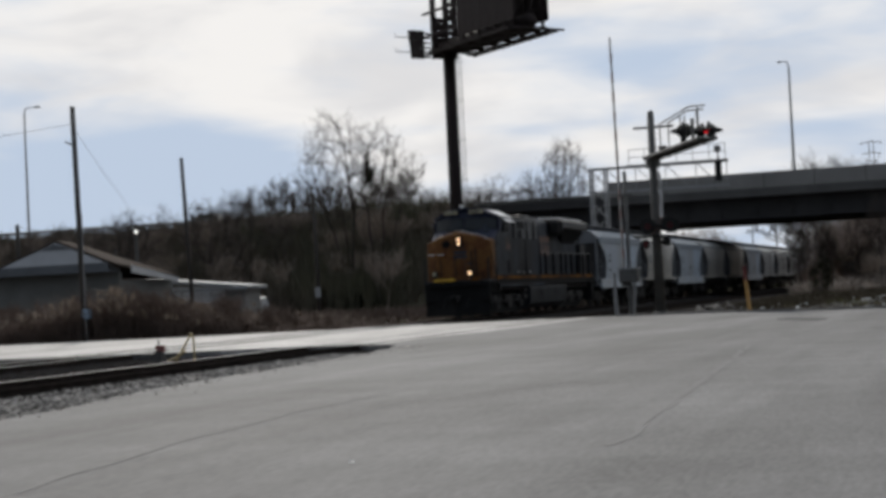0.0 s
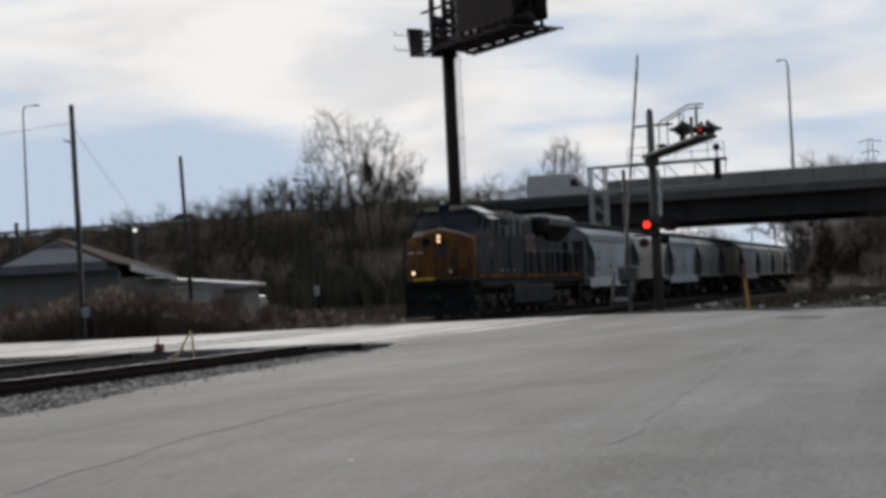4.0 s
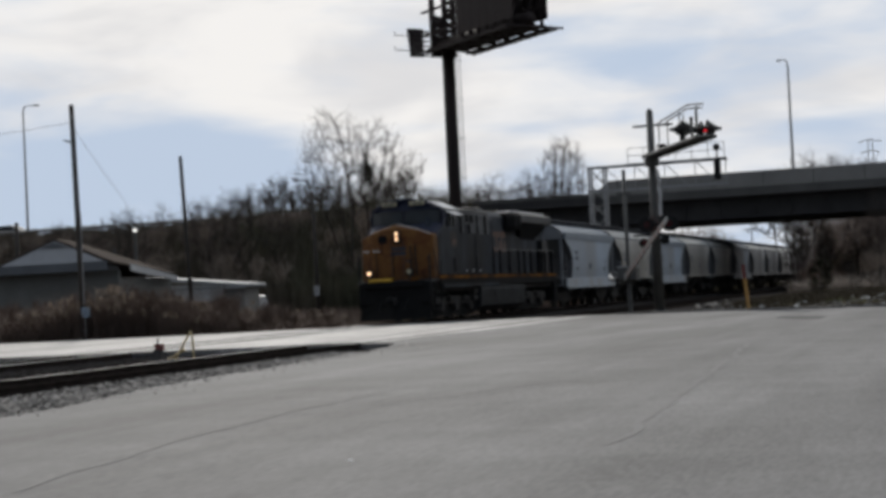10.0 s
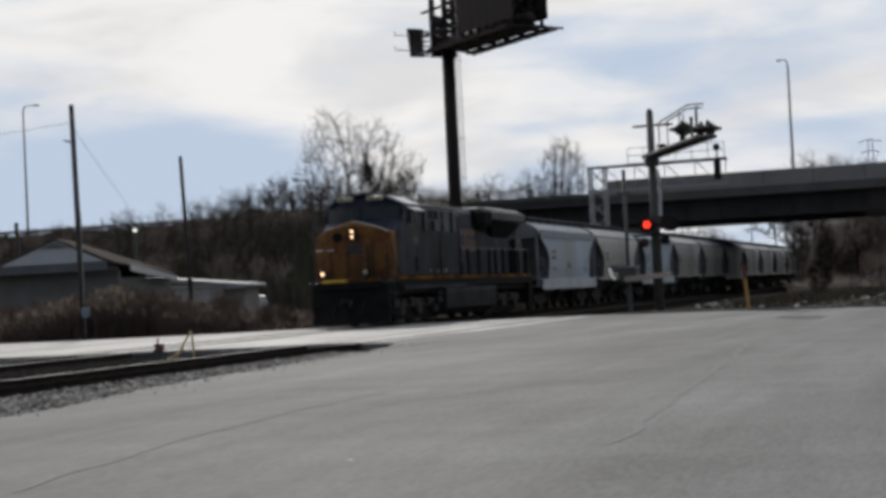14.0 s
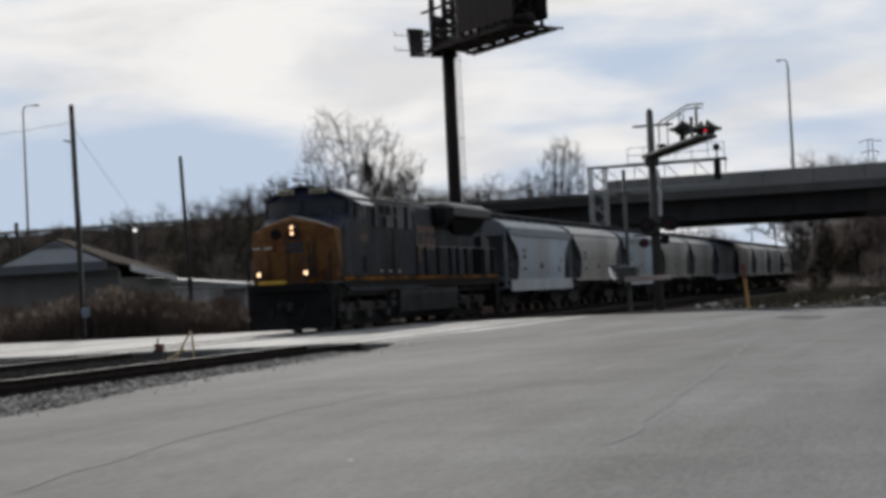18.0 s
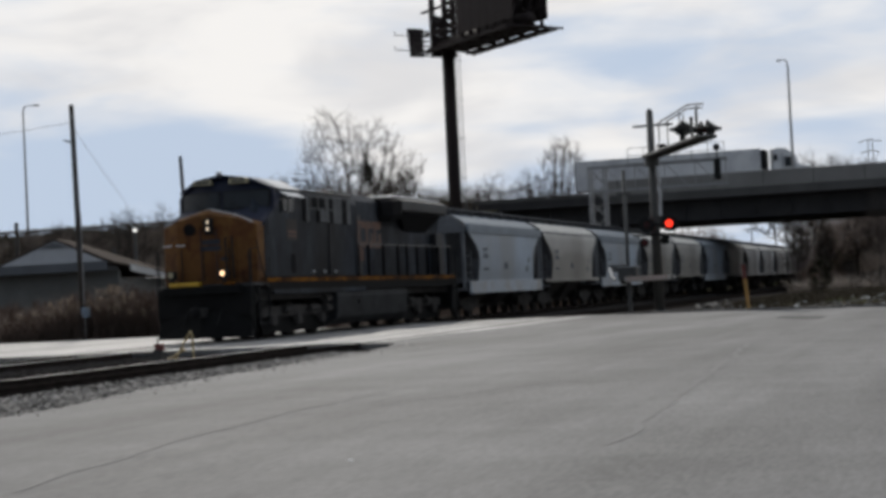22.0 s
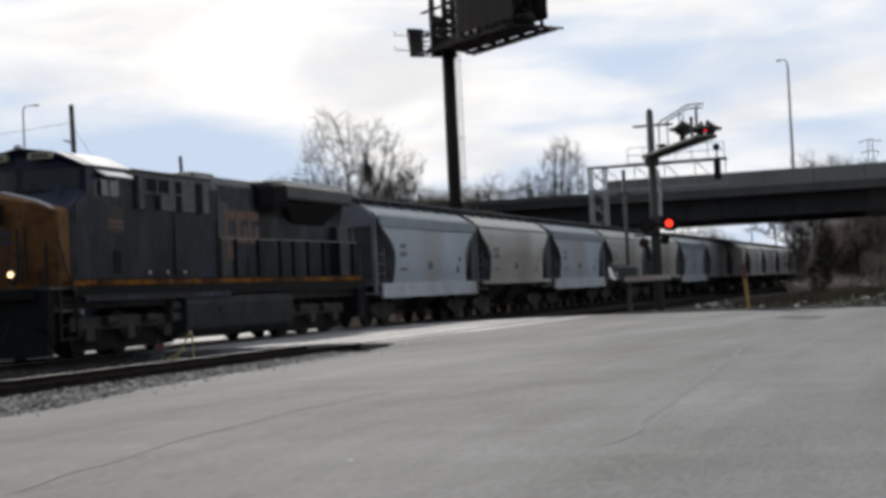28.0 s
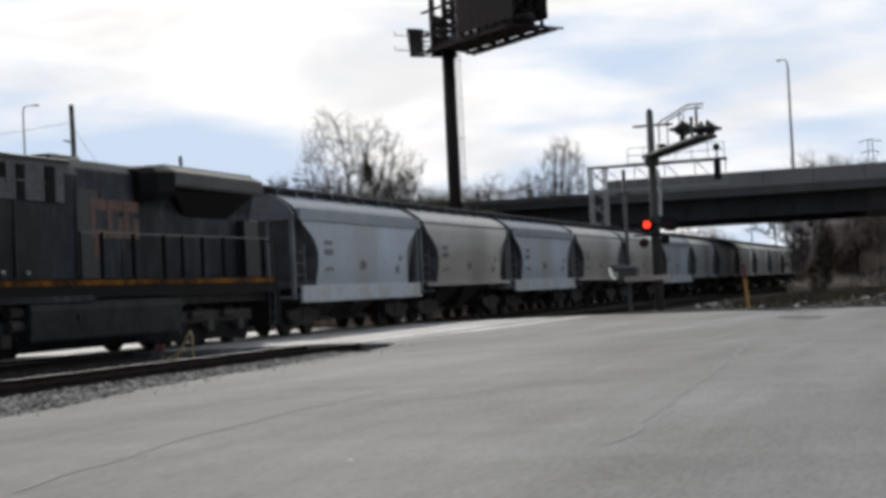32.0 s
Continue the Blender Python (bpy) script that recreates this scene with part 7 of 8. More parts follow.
big = "large bare multi-stemmed tree on the embankment"
shaped_tree(112.5, 44.3, 1.3, 21, [[(0, 0, -0.3), (0.1, 0.2, 2.6), (0.1, 0.5, 5.6)], [(0, 0, -0.3), (0.5, 0.9, 2.5), (0.3, 1.7, 5.4)], [(0, 0, -0.3), (-0.5, -0.3, 3.0), (-0.3, -0.5, 6.4)]],
            [((0, 0.9, 10.2), (2.6, 2.9, 3.8)), ((0.2, 2.9, 8.8), (2.0, 1.7, 2.6)), ((0, 0.2, 7.8), (1.8, 2.0, 2.4))], big, points=1050, near=0.48, tip=0.0105, twig=0.8)
twin = shaped_tree(112.0, 42.2, 1.1, 22, [[(0, 0, -0.3), (0, 0.2, 3.2), (0.1, 0.45, 6.8)], [(0, 0, -0.3), (0.4, -0.5, 3.0), (0.3, -0.7, 6.4)], [(0, 0, -0.3), (-0.3, -1.3, 3.0), (-0.2, -2.0, 5.6)], [(0, 0, -0.3), (0.2, 0.9, 3.0), (0.2, 0.9, 5.4)]],
                   [((0, -0.6, 9.8), (2.4, 2.2, 3.3)), ((0, -2.2, 8.6), (1.9, 1.5, 2.7)), ((0, 0.6, 8.2), (1.6, 1.4, 2.4))], big, points=900, near=0.48, tip=0.0105, twig=0.8)
rnd_ivy = random.Random(4)
ivy = S()
for k in range(420):
    c = Vector((rnd_ivy.gauss(0, 0.16), 0.2 + rnd_ivy.gauss(0, 0.2), 9.4 + rnd_ivy.gauss(0, 0.6)))
    u = Vector((rnd_ivy.gauss(0, 1), rnd_ivy.gauss(0, 1), rnd_ivy.gauss(0, 1))).normalized() * 0.11
    w = u.cross(Vector((0.3, 0.5, 0.8))).normalized() * 0.09
    ivy.add([c - u, c + w, c + u, c - w], [(0, 1, 2, 3)])
part("ivy", ivy, M_EVERGREEN, twin, "dark clump of ivy round the stem")
far_label = "bare tree with a rounded crown behind the overpass"
shaped_tree(186, 45.6, -0.3, 24, [[(0, 0, -0.3), (0, 0.1, 5), (0, 0.1, 9.5)], [(0, 0, -0.3), (0.4, 1.0, 5), (0.4, 1.4, 9.5)]], [((0, -0.4, 15.0), (3.0, 2.9, 4.3)), ((0, 0, 11.0), (2.4, 2.4, 3.0))], far_label, points=1200, near=0.5, step=0.42, tip=0.0145, twig=1.0)
shaped_tree(187, 49.6, -0.3, 29, [[(0, 0, -0.3), (0, 0, 5), (0, 0, 8.5)]], [((0, 0, 12.0), (2.2, 2.1, 3.8))], far_label, points=500, near=0.55, step=0.42, tip=0.018, twig=0.9)
shaped_tree(183, 54.0, -0.3, 31, [[(0, 0, -0.3), (0, 0, 4), (0, 0, 7.5)]], [((0, 0, 10.6), (2.4, 2.2, 3.4))], far_label, points=480, near=0.55, step=0.42, tip=0.018, twig=0.9)
bare_tree(124.5, 46.0, 6.4, 25, 4.6, "slim bare sapling beside the highway", 1, 4, 0.07, 0.45)
bare_tree(126.5, 43.5, 7.2, 26, 4.8, "slim bare sapling beside the highway", 1, 4, 0.07, 0.45)
bare_tree(175, 14.2, 0.4, 51, 10.9, "bare tree rising behind the overpass", 2, 5, 0.18, 0.52, 0.02, 0.2)
bare_tree(178, 12.0, 0.6, 52, 10.7, "bare tree rising behind the overpass", 2, 5, 0.17, 0.52, 0.02, 0.2)
bare_tree(180, 16.6, 0.3, 53, 8.4, "bare tree rising behind the overpass", 1, 5, 0.17, 0.52, 0.02, 0.2)
bare_tree(182, 8.6, 0.8, 54, 10.6, "bare tree rising behind the overpass", 1, 5, 0.16, 0.52, 0.02, 0.2)
stock = [crown_mesh(100 + k, [[(0, 0, -0.3), (0.1, 0.1 * k, 1.6), (0.1, 0.2 * k - 0.3, 3.2)], [(0, 0, -0.3), (0.4, 0.8, 1.4), (0.3, 1.0, 2.8)]],
                    [((0, 0.3, 4.6), (1.5 + 0.15 * k, 1.6 + 0.12 * k, 2.4)), ((0.2, 0.5 - 0.3 * k, 3.4), (1.3, 1.4, 1.6))], points=420, near=0.42, step=0.32, tip=0.0115, twig=0.7) for k in range(5)]
# the same trees again, with haze put into their colour
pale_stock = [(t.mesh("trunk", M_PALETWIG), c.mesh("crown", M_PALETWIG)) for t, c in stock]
stock = [(t.mesh("trunk", M_BARK), c.mesh("crown", M_TWIG)) for t, c in stock]
rnd = random.Random(77)


def stock_tree(x, y, z, size, label, kinds=stock):
    t, c = rnd.choice(kinds)
    b = base("bare_tree", label, "tree", pose(x, y, z, 0, 0, rnd.uniform(0, 360)) @ Matrix.Scale(size, 4), group="roadside scrub trees")
    part("trunk", t, None, b)
    part("crown", c, None, b)


for k in range(34):   # along the slope, below and beside the highway edge
    y = 41 + k * 1.05 + rnd.uniform(-.6, .6)
    x = rnd.uniform(111, 126)
    if y < 48.5 or k % 2:
        continue
    top = (9.4 if y < 62 else 8.4) + rnd.uniform(-1.2, 0.5)
    stock_tree(x, y, slope_z(x), (top - slope_z(x)) / 7.0 * 0.98, "thin bare scrub tree on the embankment")
for y, top in ((84.0, 12.3), (79.6, 11.9), (75.8, 13.2), (73.8, 13.5), (72.0, 13.2), (69.6, 13.7), (68.0, 13.9), (65.6, 13.3), (63.6, 13.8), (61.6, 13.4), (59.4, 13.6), (57.6, 14.4), (56.0, 13.6)):   # beyond the highway
    x = rnd.uniform(156, 160)
    stock_tree(x, y, slope_z(x), (top - slope_z(x)) / 7.0, "bare tree beyond the highway")
for k in range(6):
    y = 51 + k * 1.5 + rnd.uniform(-.4, .4)
    bare_tree(125.5, y, 6.9, 40 + k, rnd.uniform(3.2, 4.4), "slim bare sapling beside the highway", 1, 4, 0.05, 0.4)
for k in range(14):
    y = rnd.uniform(38, 56)
    stock_tree(rnd.uniform(175, 205), y, -0.3, rnd.uniform(1.45, 1.8), "bare tree behind the overpass")
for k in range(16):   # behind the overpass's approach
    y = 37 + 24 * (k + rnd.random()) / 16
    stock_tree(rnd.uniform(156, 165), y, slope_z(160), rnd.uniform(1.15, 1.5), "bare tree beyond the highway")
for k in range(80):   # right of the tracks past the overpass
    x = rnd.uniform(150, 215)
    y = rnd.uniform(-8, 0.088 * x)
    stock_tree(x, y, bank_z(x, y), rnd.uniform(0.8, 1.3), "bare tree beyond the overpass beside the tracks, paled for haze", pale_stock)
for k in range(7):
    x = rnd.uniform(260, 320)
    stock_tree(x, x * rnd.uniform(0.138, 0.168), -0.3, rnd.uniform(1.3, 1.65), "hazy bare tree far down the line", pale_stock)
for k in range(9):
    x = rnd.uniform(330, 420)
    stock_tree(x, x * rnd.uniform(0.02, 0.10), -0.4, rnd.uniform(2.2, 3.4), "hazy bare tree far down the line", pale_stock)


def twigs(name, spots, mat, label, category, h, lean, width, n, curl=0.25, seed=1):
    """Many thin stems standing in clumps, joined into one mesh of crossed blades."""
    rr = random.Random(seed)
    v, f = [], []
    for x, y, z, size in spots:
        for k in range(n):
            a = rr.uniform(0, 6.283)
            hh = h * size * rr.uniform(0.55, 1.1)
            lx, ly = math.cos(a) * lean * hh * rr.random(), math.sin(a) * lean * hh * rr.random()
            bx, by = x + rr.gauss(0, .24 * size), y + rr.gauss(0, .24 * size)
            w = width * rr.uniform(0.6, 1.3)
            ax, ay = math.cos(a + 1.57) * w, math.sin(a + 1.57) * w
            mx, my = bx + lx * (0.5 - curl * 0.5), by + ly * (0.5 - curl * 0.5)
            i = len(v)
            v += [(bx - ax, by - ay, z - 0.1), (bx + ax, by + ay, z - 0.1), (mx + ax * .8, my + ay * .8, z + hh * .55), (mx - ax * .8, my - ay * .8, z + hh * .55), (bx + lx, by + ly, z + hh)]
            f += [(i, i + 1, i + 2, i + 3), (i + 3, i + 2, i + 4)]
    me = bpy.data.meshes.new(name)
    me.from_pydata(v, [], f)
    me.materials.append(mat)
    return tagged(part(name, me, mat), label, category, kind="stuff")


rv = random.Random(5)
spots = []
for k in range(2600):
    x, y = rv.uniform(107.5, 129.8), rv.uniform(38.5, 100)
    room = ((8.3 + 0.9 * rv.random() ** 3 if y > 62 else 8.4 + 1.0 * rv.random()) - slope_z(x)) / 2.9
    spots.append((x, y, slope_z(x), min(rv.uniform(0.6, 1.3), room)))
twigs("brush", spots, M_SCRUB, "dense dark leafless brush covering the embankment", "brush", 2.6, 0.5, 0.035, 26, seed=2)
rc = random.Random(17)
spots = [(x_, y_, slope_z(x_), rc.uniform(0.5, 1.15) * (1.0 if y_ < 64 else 0.45)) for x_, y_ in ((rc.uniform(124.5, 129.6), 41 + 55 * rc.random() ** 1.5) for _ in range(420))]
twigs("brush", spots, M_SCRUB, "thin leafless brush along the crest of the embankment", "brush", 2.4, 0.45, 0.016, 22, seed=19)
spots = []
for k in range(900):
    x = rv.uniform(112, 205)
    y = rv.uniform(-8, 0.095 * x + 0.5)
    spots.append((x, y, bank_z(x, y), rv.uniform(0.7, 1.5)))
twigs("brush", spots, M_DEADBRUSH, "tangled brown brush beside the tracks under the overpass", "brush", 0.85, 2.2, 0.03, 26, 0.9, seed=3)

spots = []
for k in range(700):
    x = rv.uniform(112, 250)
    spots.append((x, rv.uniform(24.2, 29) + 0.02 * (x - 112), -0.3, rv.uniform(0.6, 1.2)))
twigs("brush", spots, M_SCRUB, "low dark brush beside the main track", "brush", 1.2, 0.8, 0.03, 18, seed=15)
spots = []
for k in range(420):
    x = rv.uniform(150, 200)
    y = rv.uniform(-6, 0.096 * x)
    spots.append((x, y, bank_z(x, y), rv.uniform(0.6, 1.3)))
twigs("brush", spots, M_PALEBRUSH, "tall dense leafless thicket beyond the overpass", "brush", 3.4, 0.7, 0.03, 34, seed=13)
rt = random.Random(31)
for k in range(30):   # a screen of trees between the line and the road, in and past the overpass's shade
    x = rt.uniform(122, 172)
    y = x * rt.uniform(-0.03, 0.098)
    t_, c_ = rt.choice(stock)
    b_ = base("bare_tree", "slender dark bare tree in the thicket beside the tracks", "tree", pose(x, y, bank_z(x, y) - 0.1, 0, 0, rt.uniform(0, 360)) @ Matrix.Diagonal((0.6, 0.6, rt.uniform(0.6, 1.05), 1)), group="trees in the thicket")
    part("trunk", t_, None, b_)
    part("crown", c_, None, b_)


def evergreen(x, y, z, r, h, seed):
    """A rounded evergreen bush of many small sprays."""
    re_ = random.Random(seed)
    q = S()
    for _ in range(900):
        d_ = Vector((re_.gauss(0, 1), re_.gauss(0, 1), re_.gauss(0, 1))).normalized() * re_.uniform(0.5, 1.08) * (1 + 0.15 * noise.noise((seed, _ * 0.02, 1)))
        c_ = Vector((d_.x * r, d_.y * r, h * 0.5 + d_.z * h * 0.5))
        u_ = (d_ + Vector((re_.gauss(0, .5), re_.gauss(0, .5), re_.gauss(0.3, .5)))).normalized() * 0.16
        w_ = u_.cross(Vector((re_.gauss(0, 1), re_.gauss(0, 1), 0.3))).normalized() * 0.05
        q.add([c_ - w_, c_ + w_, c_ + u_], [(0, 1, 2)])
    b_ = base("evergreen_bush", "dark rounded evergreen bush in the thicket beside the tracks", "bush", pose(x, y, z))
    part("stem", S().tube([(0, 0, -0.2), (0, 0, h * 0.6)], [0.06, 0.03], 6), M_BARK, b_)
    part("foliage", q, M_EVERGREEN, b_, "dense dark foliage")


evergreen(112.0, 9.4, bank_z(112, 9.4), 0.8, 2.6, 3)


def weed_edge(y):
    return 53.2 - 0.22 * (y - 22.4) if y < 34 else 50.6 - 0.1 * (y - 34)


def weed_height(x, y):
    """How tall the weeds stand, by their direction from the crossing's corner."""
    a = math.degrees(math.atan2(y, x))
    table = [(18, 0.35), (21.5, 0.42), (24, 0.55), (26, 0.84), (28, 1.02), (29.8, 1.14), (31, 1.0), (33.5, 0.85), (40, 0.8)]
    for (a0, h0), (a1, h1) in zip(table, table[1:]):
        if a0 <= a <= a1:
            return h0 + (h1 - h0) * (a - a0) / (a1 - a0)
    return 0.7


spots = []
for k in range(2300):
    y = rv.uniform(23.6, 44)
    x = weed_edge(y) + 0.5 + abs(rv.gauss(0, 9))
    if x > 87:
        continue
    patch = 0.8 + 0.45 * noise.noise((x * 0.22, y * 0.22, 4.0)) + 0.25 * noise.noise((x * 0.7, y * 0.7, 9.0))
    spots.append((x, y, -0.3, rv.uniform(0.6, 1.05) * weed_height(x, y) * min(max(patch, 0.45), 1.1) * (0.6 if y < 25.5 else 1)))
twigs("dry_weeds", spots, M_REED, "tall dry brown reeds and weeds beside the crossing", "weeds", 2.0, 1.7, 0.013, 26, 0.6, seed=4)
spots = [(x, y, z + 1.75 * s, 0.4) for x, y, z, s in spots if rv.random() < (0.65 if 0.53 < y / x < 0.63 else 0.28) and y > 27]
twigs("reed_plumes", spots, M_PLUME, "pale feathery seed heads of the dry reeds", "weeds", 0.42, 1.8, 0.04, 4, 0.7, seed=6)
shrubs = [tree_mesh(300 + k, 2.2, 3, 4, 0.02, 0.55, 0.008) for k in range(4)]
shrubs = [(t.mesh("trunk", M_REED), c.mesh("crown", M_REED)) for t, c in shrubs]
for k in range(46):
    y = rv.uniform(24.5, 40)
    x = weed_edge(y) + 0.8 + abs(rv.gauss(0, 5))
    t_, c_ = rv.choice(shrubs)
    b_ = base("shrub", "leafless brown shrub among the dry weeds", "shrub", pose(x, y, -0.3, 0, 0, rv.uniform(0, 360)) @ Matrix.Scale(rv.uniform(0.6, 1.05) * weed_height(x, y), 4), group="shrubs in the weeds")
    part("stem", t_, None, b_)
    part("crown", c_, None, b_)
thorn = [(t.copy(), c.copy()) for t, c in shrubs]
for pair_ in thorn:
    for me_ in pair_:
        me_.materials[0] = M_BRUSH
for k in range(90):
    x, y = rv.uniform(108, 127), rv.uniform(40, 92)
    t_, c_ = rv.choice(thorn)
    size = min(rv.uniform(1.2, 2.2), max((8.4 if y > 62 else 9.0) - slope_z(x), 0.8) / 2.6)
    b_ = base("shrub", "leafless brown bush on the embankment slope", "shrub", pose(x, y, slope_z(x), 0, 0, rv.uniform(0, 360)) @ Matrix.Scale(size, 4), group="bushes on the embankment")
    part("stem", t_, None, b_)
    part("crown", c_, None, b_)
rb = random.Random(91)
for k in range(26):
    x = rb.uniform(118, 172)
    y = rb.uniform(-2, 0.085 * x)
    t_, c_ = rb.choice(thorn)
    b_ = base("shrub", "rounded dark leafless shrub in the brush beside the tracks", "shrub", pose(x, y, bank_z(x, y), 0, 0, rb.uniform(0, 360)) @ Matrix.Scale(rb.uniform(0.9, 1.7), 4), group="shrubs beside the tracks")
    part("stem", t_, None, b_)
    part("crown", c_, None, b_)
spots = []
for k in range(1700):
    x = rv.uniform(57.5, 125)
    y = rv.uniform(26.5, 44)
    if x < 86:
        continue
    spots.append((x, y, -0.3, rv.uniform(0.5, 1.0)))
twigs("dry_weeds", spots, M_REED, "low dry brown weeds along the main track", "weeds", 0.9, 0.5, 0.02, 16, seed=7)
spots = []
for k in range(1500):
    x = rv.uniform(58.5, 112)
    y = rv.uniform(-3, 11.5)
    spots.append((x, y, bank_z(x, y), rv.uniform(0.3, 1.0) * (0.5 + 0.5 * (x > 75))))
twigs("rough_grass", spots, M_GRASS, "rough tufts of winter grass and weeds", "grass", 0.42, 0.8, 0.02, 14, seed=8)

scatter("rubble", 1300, lambda r: ((x := r.uniform(57, 66)), (y := r.uniform(1.5, 11)), bank_z(x, y) + 0.02), 0.06, "pale broken rubble and gravel along the road edge", "rubble", mat=M_BALLAST, seed=12)
scatter("rubble", 60, lambda r: (r.gauss(66, 0.8), r.gauss(9.9, 0.35), -0.2 + abs(r.gauss(0, .12))), 0.13, "heap of pale broken stone", "rubble", mat=M_BALLAST, seed=13)
rl = random.Random(9)
for k in range(60):
    x, y = rl.uniform(58, 76), rl.uniform(0.5, 8.5)
    z = bank_z(x, y)
    sz = rl.uniform(0.04, 0.11)
    o = part("litter", S().loft([[(-sz, -sz * .7, 0), (sz, -sz * .8, 0), (sz * .8, sz, 0.02), (-sz * .9, sz * .8, 0)], [(-sz * .5, -sz * .5, sz * .9), (sz * .6, -sz * .4, sz * 1.1), (sz * .4, sz * .6, sz), (-sz * .5, sz * .4, sz * .7)]]), M_LITTER, bevel=0.01)
    o.matrix_basis = pose(x, y, z + 0.05, 0, 0, rl.uniform(0, 360))
    tagged(o, "crumpled pale scrap of litter in the weeds", "litter", group="litter by the road")

for x, y, sz in ((16.25, 9.93, 0.035), (10.03, 4.02, 0.02)):
    o = part("litter", S().loft([[(-sz, -sz, 0), (sz, -sz * .8, 0), (sz * .8, sz, 0), (-sz * .9, sz * .8, 0)], [(-sz * .8, -sz * .7, sz * 0.25), (sz * .8, -sz * .7, sz * 0.2), (sz * .7, sz * .8, sz * 0.5), (-sz * .8, sz * .7, sz * 0.45)]]), M_WHITE)
    o.matrix_basis = pose(x, y, -0.012 if sz < 0.03 else -0.14)
    tagged(o, "small white scrap of litter on the asphalt", "litter", group="litter by the road")

spots = [(rv.gauss(64.5, 1.2), rv.gauss(4.6, 0.5), -0.05, rv.uniform(0.6, 1.1)) for k in range(7)]
twigs("grass_tufts", spots, M_TUFT, "yellow-green tufts of living grass by the road", "grass", 0.22, 1.1, 0.015, 14, seed=21)


# ---- what moves ----
NOSE = [(0.0, 65.21), (2.0, 63.84), (3.0, 63.29), (5.5, 61.53), (6.0, 61.15), (7.0, 60.28), (8.0, 59.37), (9.0, 58.32), (10.0, 57.33), (11.0, 56.23), (12.0, 55.06), (13.0, 53.83), (14.0, 52.49), (16.5, 49.24), (17.0, 48.5), (18.0, 46.97), (19.0, 45.55), (20.0, 43.92), (21.0, 42.36), (22.0, 40.75), (23.0, 39.02), (24.0, 37.29), (25.0, 35.52), (25.5, 34.62), (27.5, 30.97), (28.0, 30.06), (29.0, 28.25), (30.0, 26.42), (31.0, 24.6), (32.0, 22.74)]


def nose_x(t):
    for (t0, x0), (t1, x1) in zip(NOSE, NOSE[1:]):
        if t0 <= t <= t1:
            return x0 + (x1 - x0) * (t - t0) / (t1 - t0)
    return NOSE[-1][1]


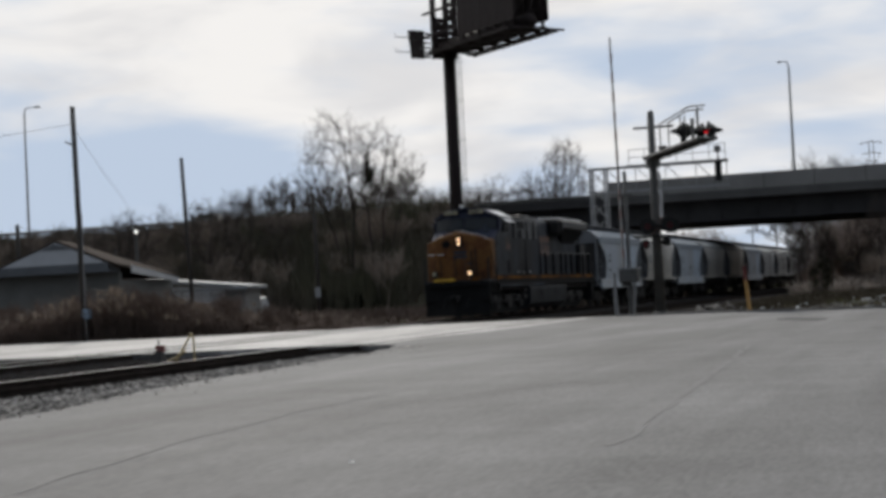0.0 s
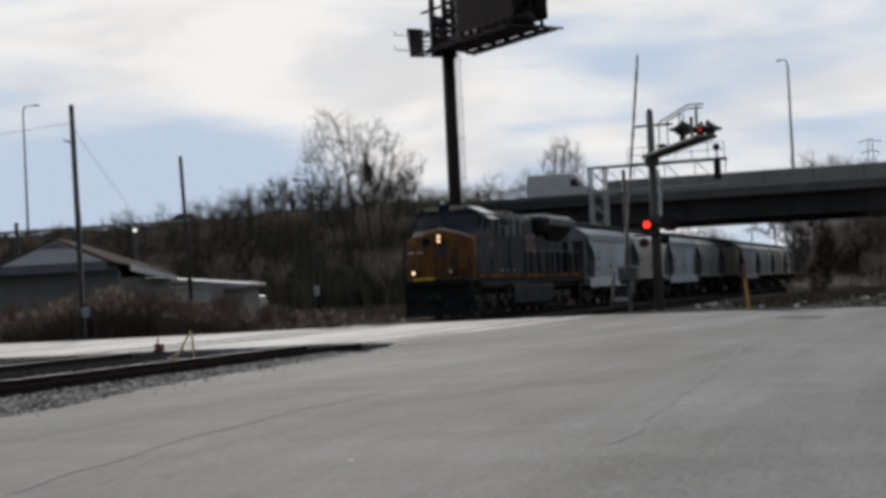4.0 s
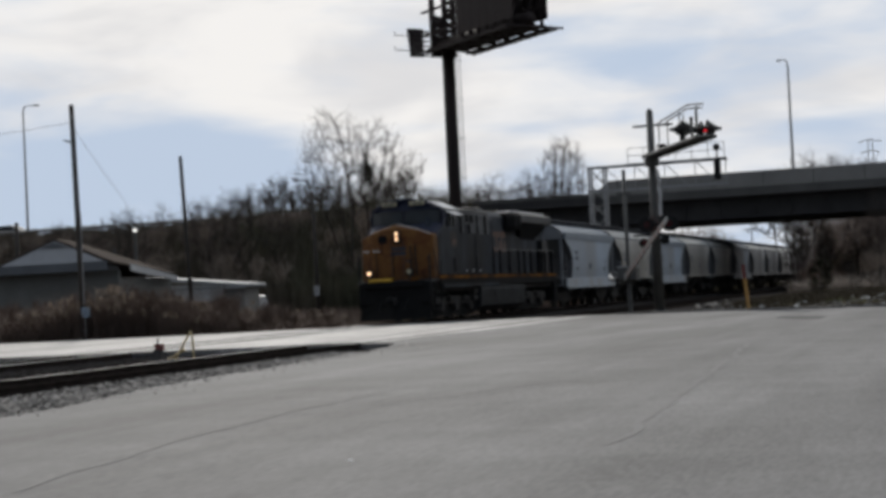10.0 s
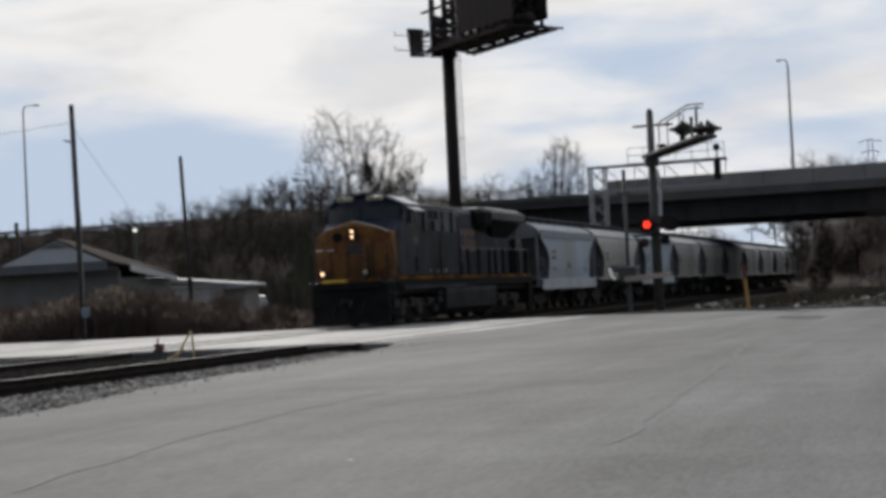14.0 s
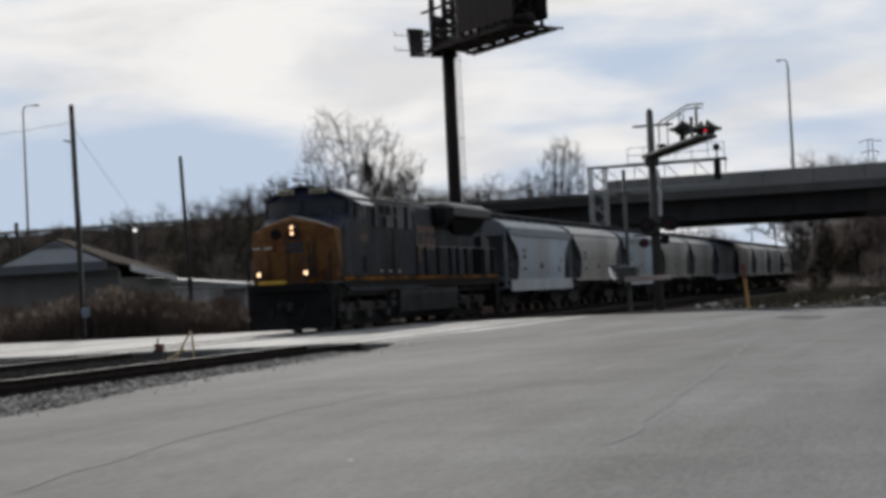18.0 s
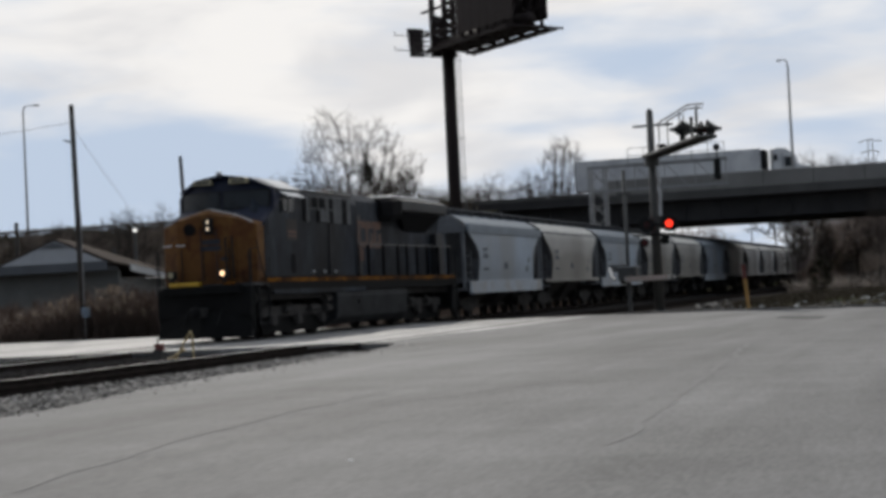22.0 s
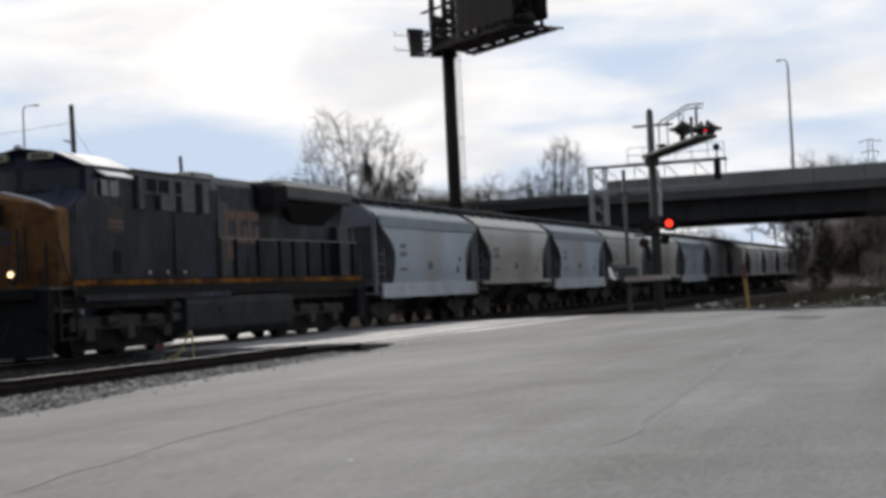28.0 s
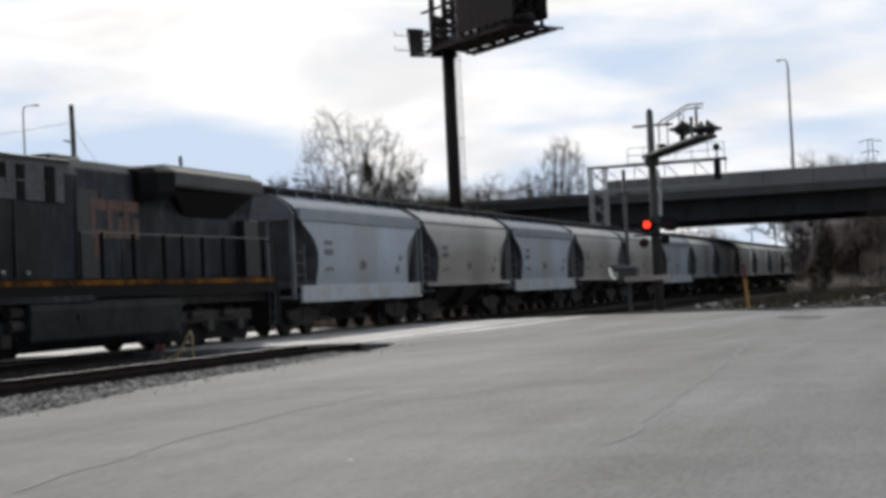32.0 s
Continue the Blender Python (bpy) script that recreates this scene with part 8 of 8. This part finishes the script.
def motions():
    times = [t for t, _ in NOSE]
    for car, off in TRAIN:
        length = 18.0 if off == 0.0 else HOP_LEN
        rows = []
        for t in times:
            x = nose_x(t) + off
            y0, y1 = track_y(x), track_y(x + length)
            rows.append((t, pose(x, y0, 0, 0, 0, math.degrees(math.atan2(y1 - y0, length)))))
        walk(car, rows)
    # wheels: a row at every 75 degrees of turn
    for w, r in WHEELSETS:
        at = w.matrix_basis.translation.copy()
        rows, last, t = [], None, 0.0
        while t <= 32.0:
            turn = (nose_x(t) - nose_x(0)) / r
            if last is None or abs(turn - last) > radians(75) or t > 31.98:
                rows.append((t, Matrix.Translation(at) @ Matrix.Rotation(turn, 4, "Y")))
                last = turn
            t = round(t + 1 / FPS, 6)
        if rows[-1][0] < 31.9:
            rows.append((32.0, Matrix.Translation(at) @ Matrix.Rotation((nose_x(32.0) - nose_x(0)) / r, 4, "Y")))
        walk(w, rows)
    # the headlights are dimmed as the nose comes to the crossing
    for lit, z in HEADLIGHTS:
        on, dim = pose(-0.05, -0.06, z), pose(0.0, -0.06, z)
        walk(lit, [(0.0, on), (21.35, on), (21.65, dim), (32.0, dim)])
    # ditch lights blink in turn
    for lit, side in DITCH:
        near = side < 0
        rows, state = [], None
        for k in range(round(32.0 * FPS) + 1):
            t = k / FPS
            ph = ((t - 11.28) / 1.03) % 1.0
            now = (ph < 0.53) if near else (ph > 0.52)
            spot = lambda v: pose(-0.46 if v else -0.30, side, 1.93)
            if state is None:
                rows.append((t, spot(now)))
            elif now != state:
                if frame(rows[-1][0]) < frame(t) - 1:
                    rows.append((t - 1 / FPS, spot(state)))
                rows.append((t, spot(now)))
            state = now
        if frame(rows[-1][0]) < frame(32.0):
            rows.append((32.0, spot(state)))
        walk(lit, rows)
    # flashers: the lit lens stands before the dark one while it is on
    period, start = 1.2165, 13.72
    step = 1 / FPS
    for lit, phase, first in FLASHERS:
        on, off = pose(-0.058, 0, 0), pose(0.08, 0, 0)
        rows, state = [], None
        n = round(32.0 / step)
        for k in range(n + 1):
            t = k * step
            now = ((t - start) / period - phase) % 1.0 < 0.5 and t >= first and not (first > 0 and (7.65 < t < 10.06 or 15.8 < t < 18.03 or 24.05 < t < 26.1))
            if first < 0:
                now = now and not (4.2 < t < 7.6 or 12.6 < t < 16.2 or 20.6 < t < 23.8 or t > 29.3)
            if state is None:
                rows.append((t, on if now else off))
            elif now != state:
                rows.append((t - step, on if state else off))
                rows.append((t, on if now else off))
            state = now
        rows.append((32.0, on if state else off))
        clean = []
        for row in rows:
            if clean and frame(clean[-1][0]) >= frame(row[0]):
                clean[-1] = row
            else:
                clean.append(row)
        walk(lit, clean)
    # the gate arm comes down
    pivot = Matrix.Translation((0, 0, 1.55)) @ Matrix.Rotation(radians(gate_turn), 4, "Z")
    walk(gate_arm, [(t, pivot @ Matrix.Translation((0, -0.2, 0)) @ Matrix.Rotation(radians(a - 90), 4, "Y")) for t, a in
                    ((0, -4), (1.5, -4), (2, 0), (2.5, 6), (3.0, 15), (3.5, 26), (4.5, 42), (5.6, 55), (6.5, 63), (7.5, 69), (8, 71), (9, 74.7), (10, 78.5), (12, 84.5), (14, 89.5), (16, 90), (32, 90))])
    # highway traffic
    for thing, t0, y0, v in MOVERS:
        walk(thing, [(t, pose(CAR_X, y0 - v * (t - t0), ROAD_Z)) for t in (0.0, 8.0, 16.0, 24.0, 32.0)])
    walk(semi, [(t, pose(LANE_X, 31.99 - 28.3 * (t - 22.0), ROAD_Z)) for t in (0.0, 8.0, 16.0, 21.0, 22.0, 27.0, 32.0)])


motions()
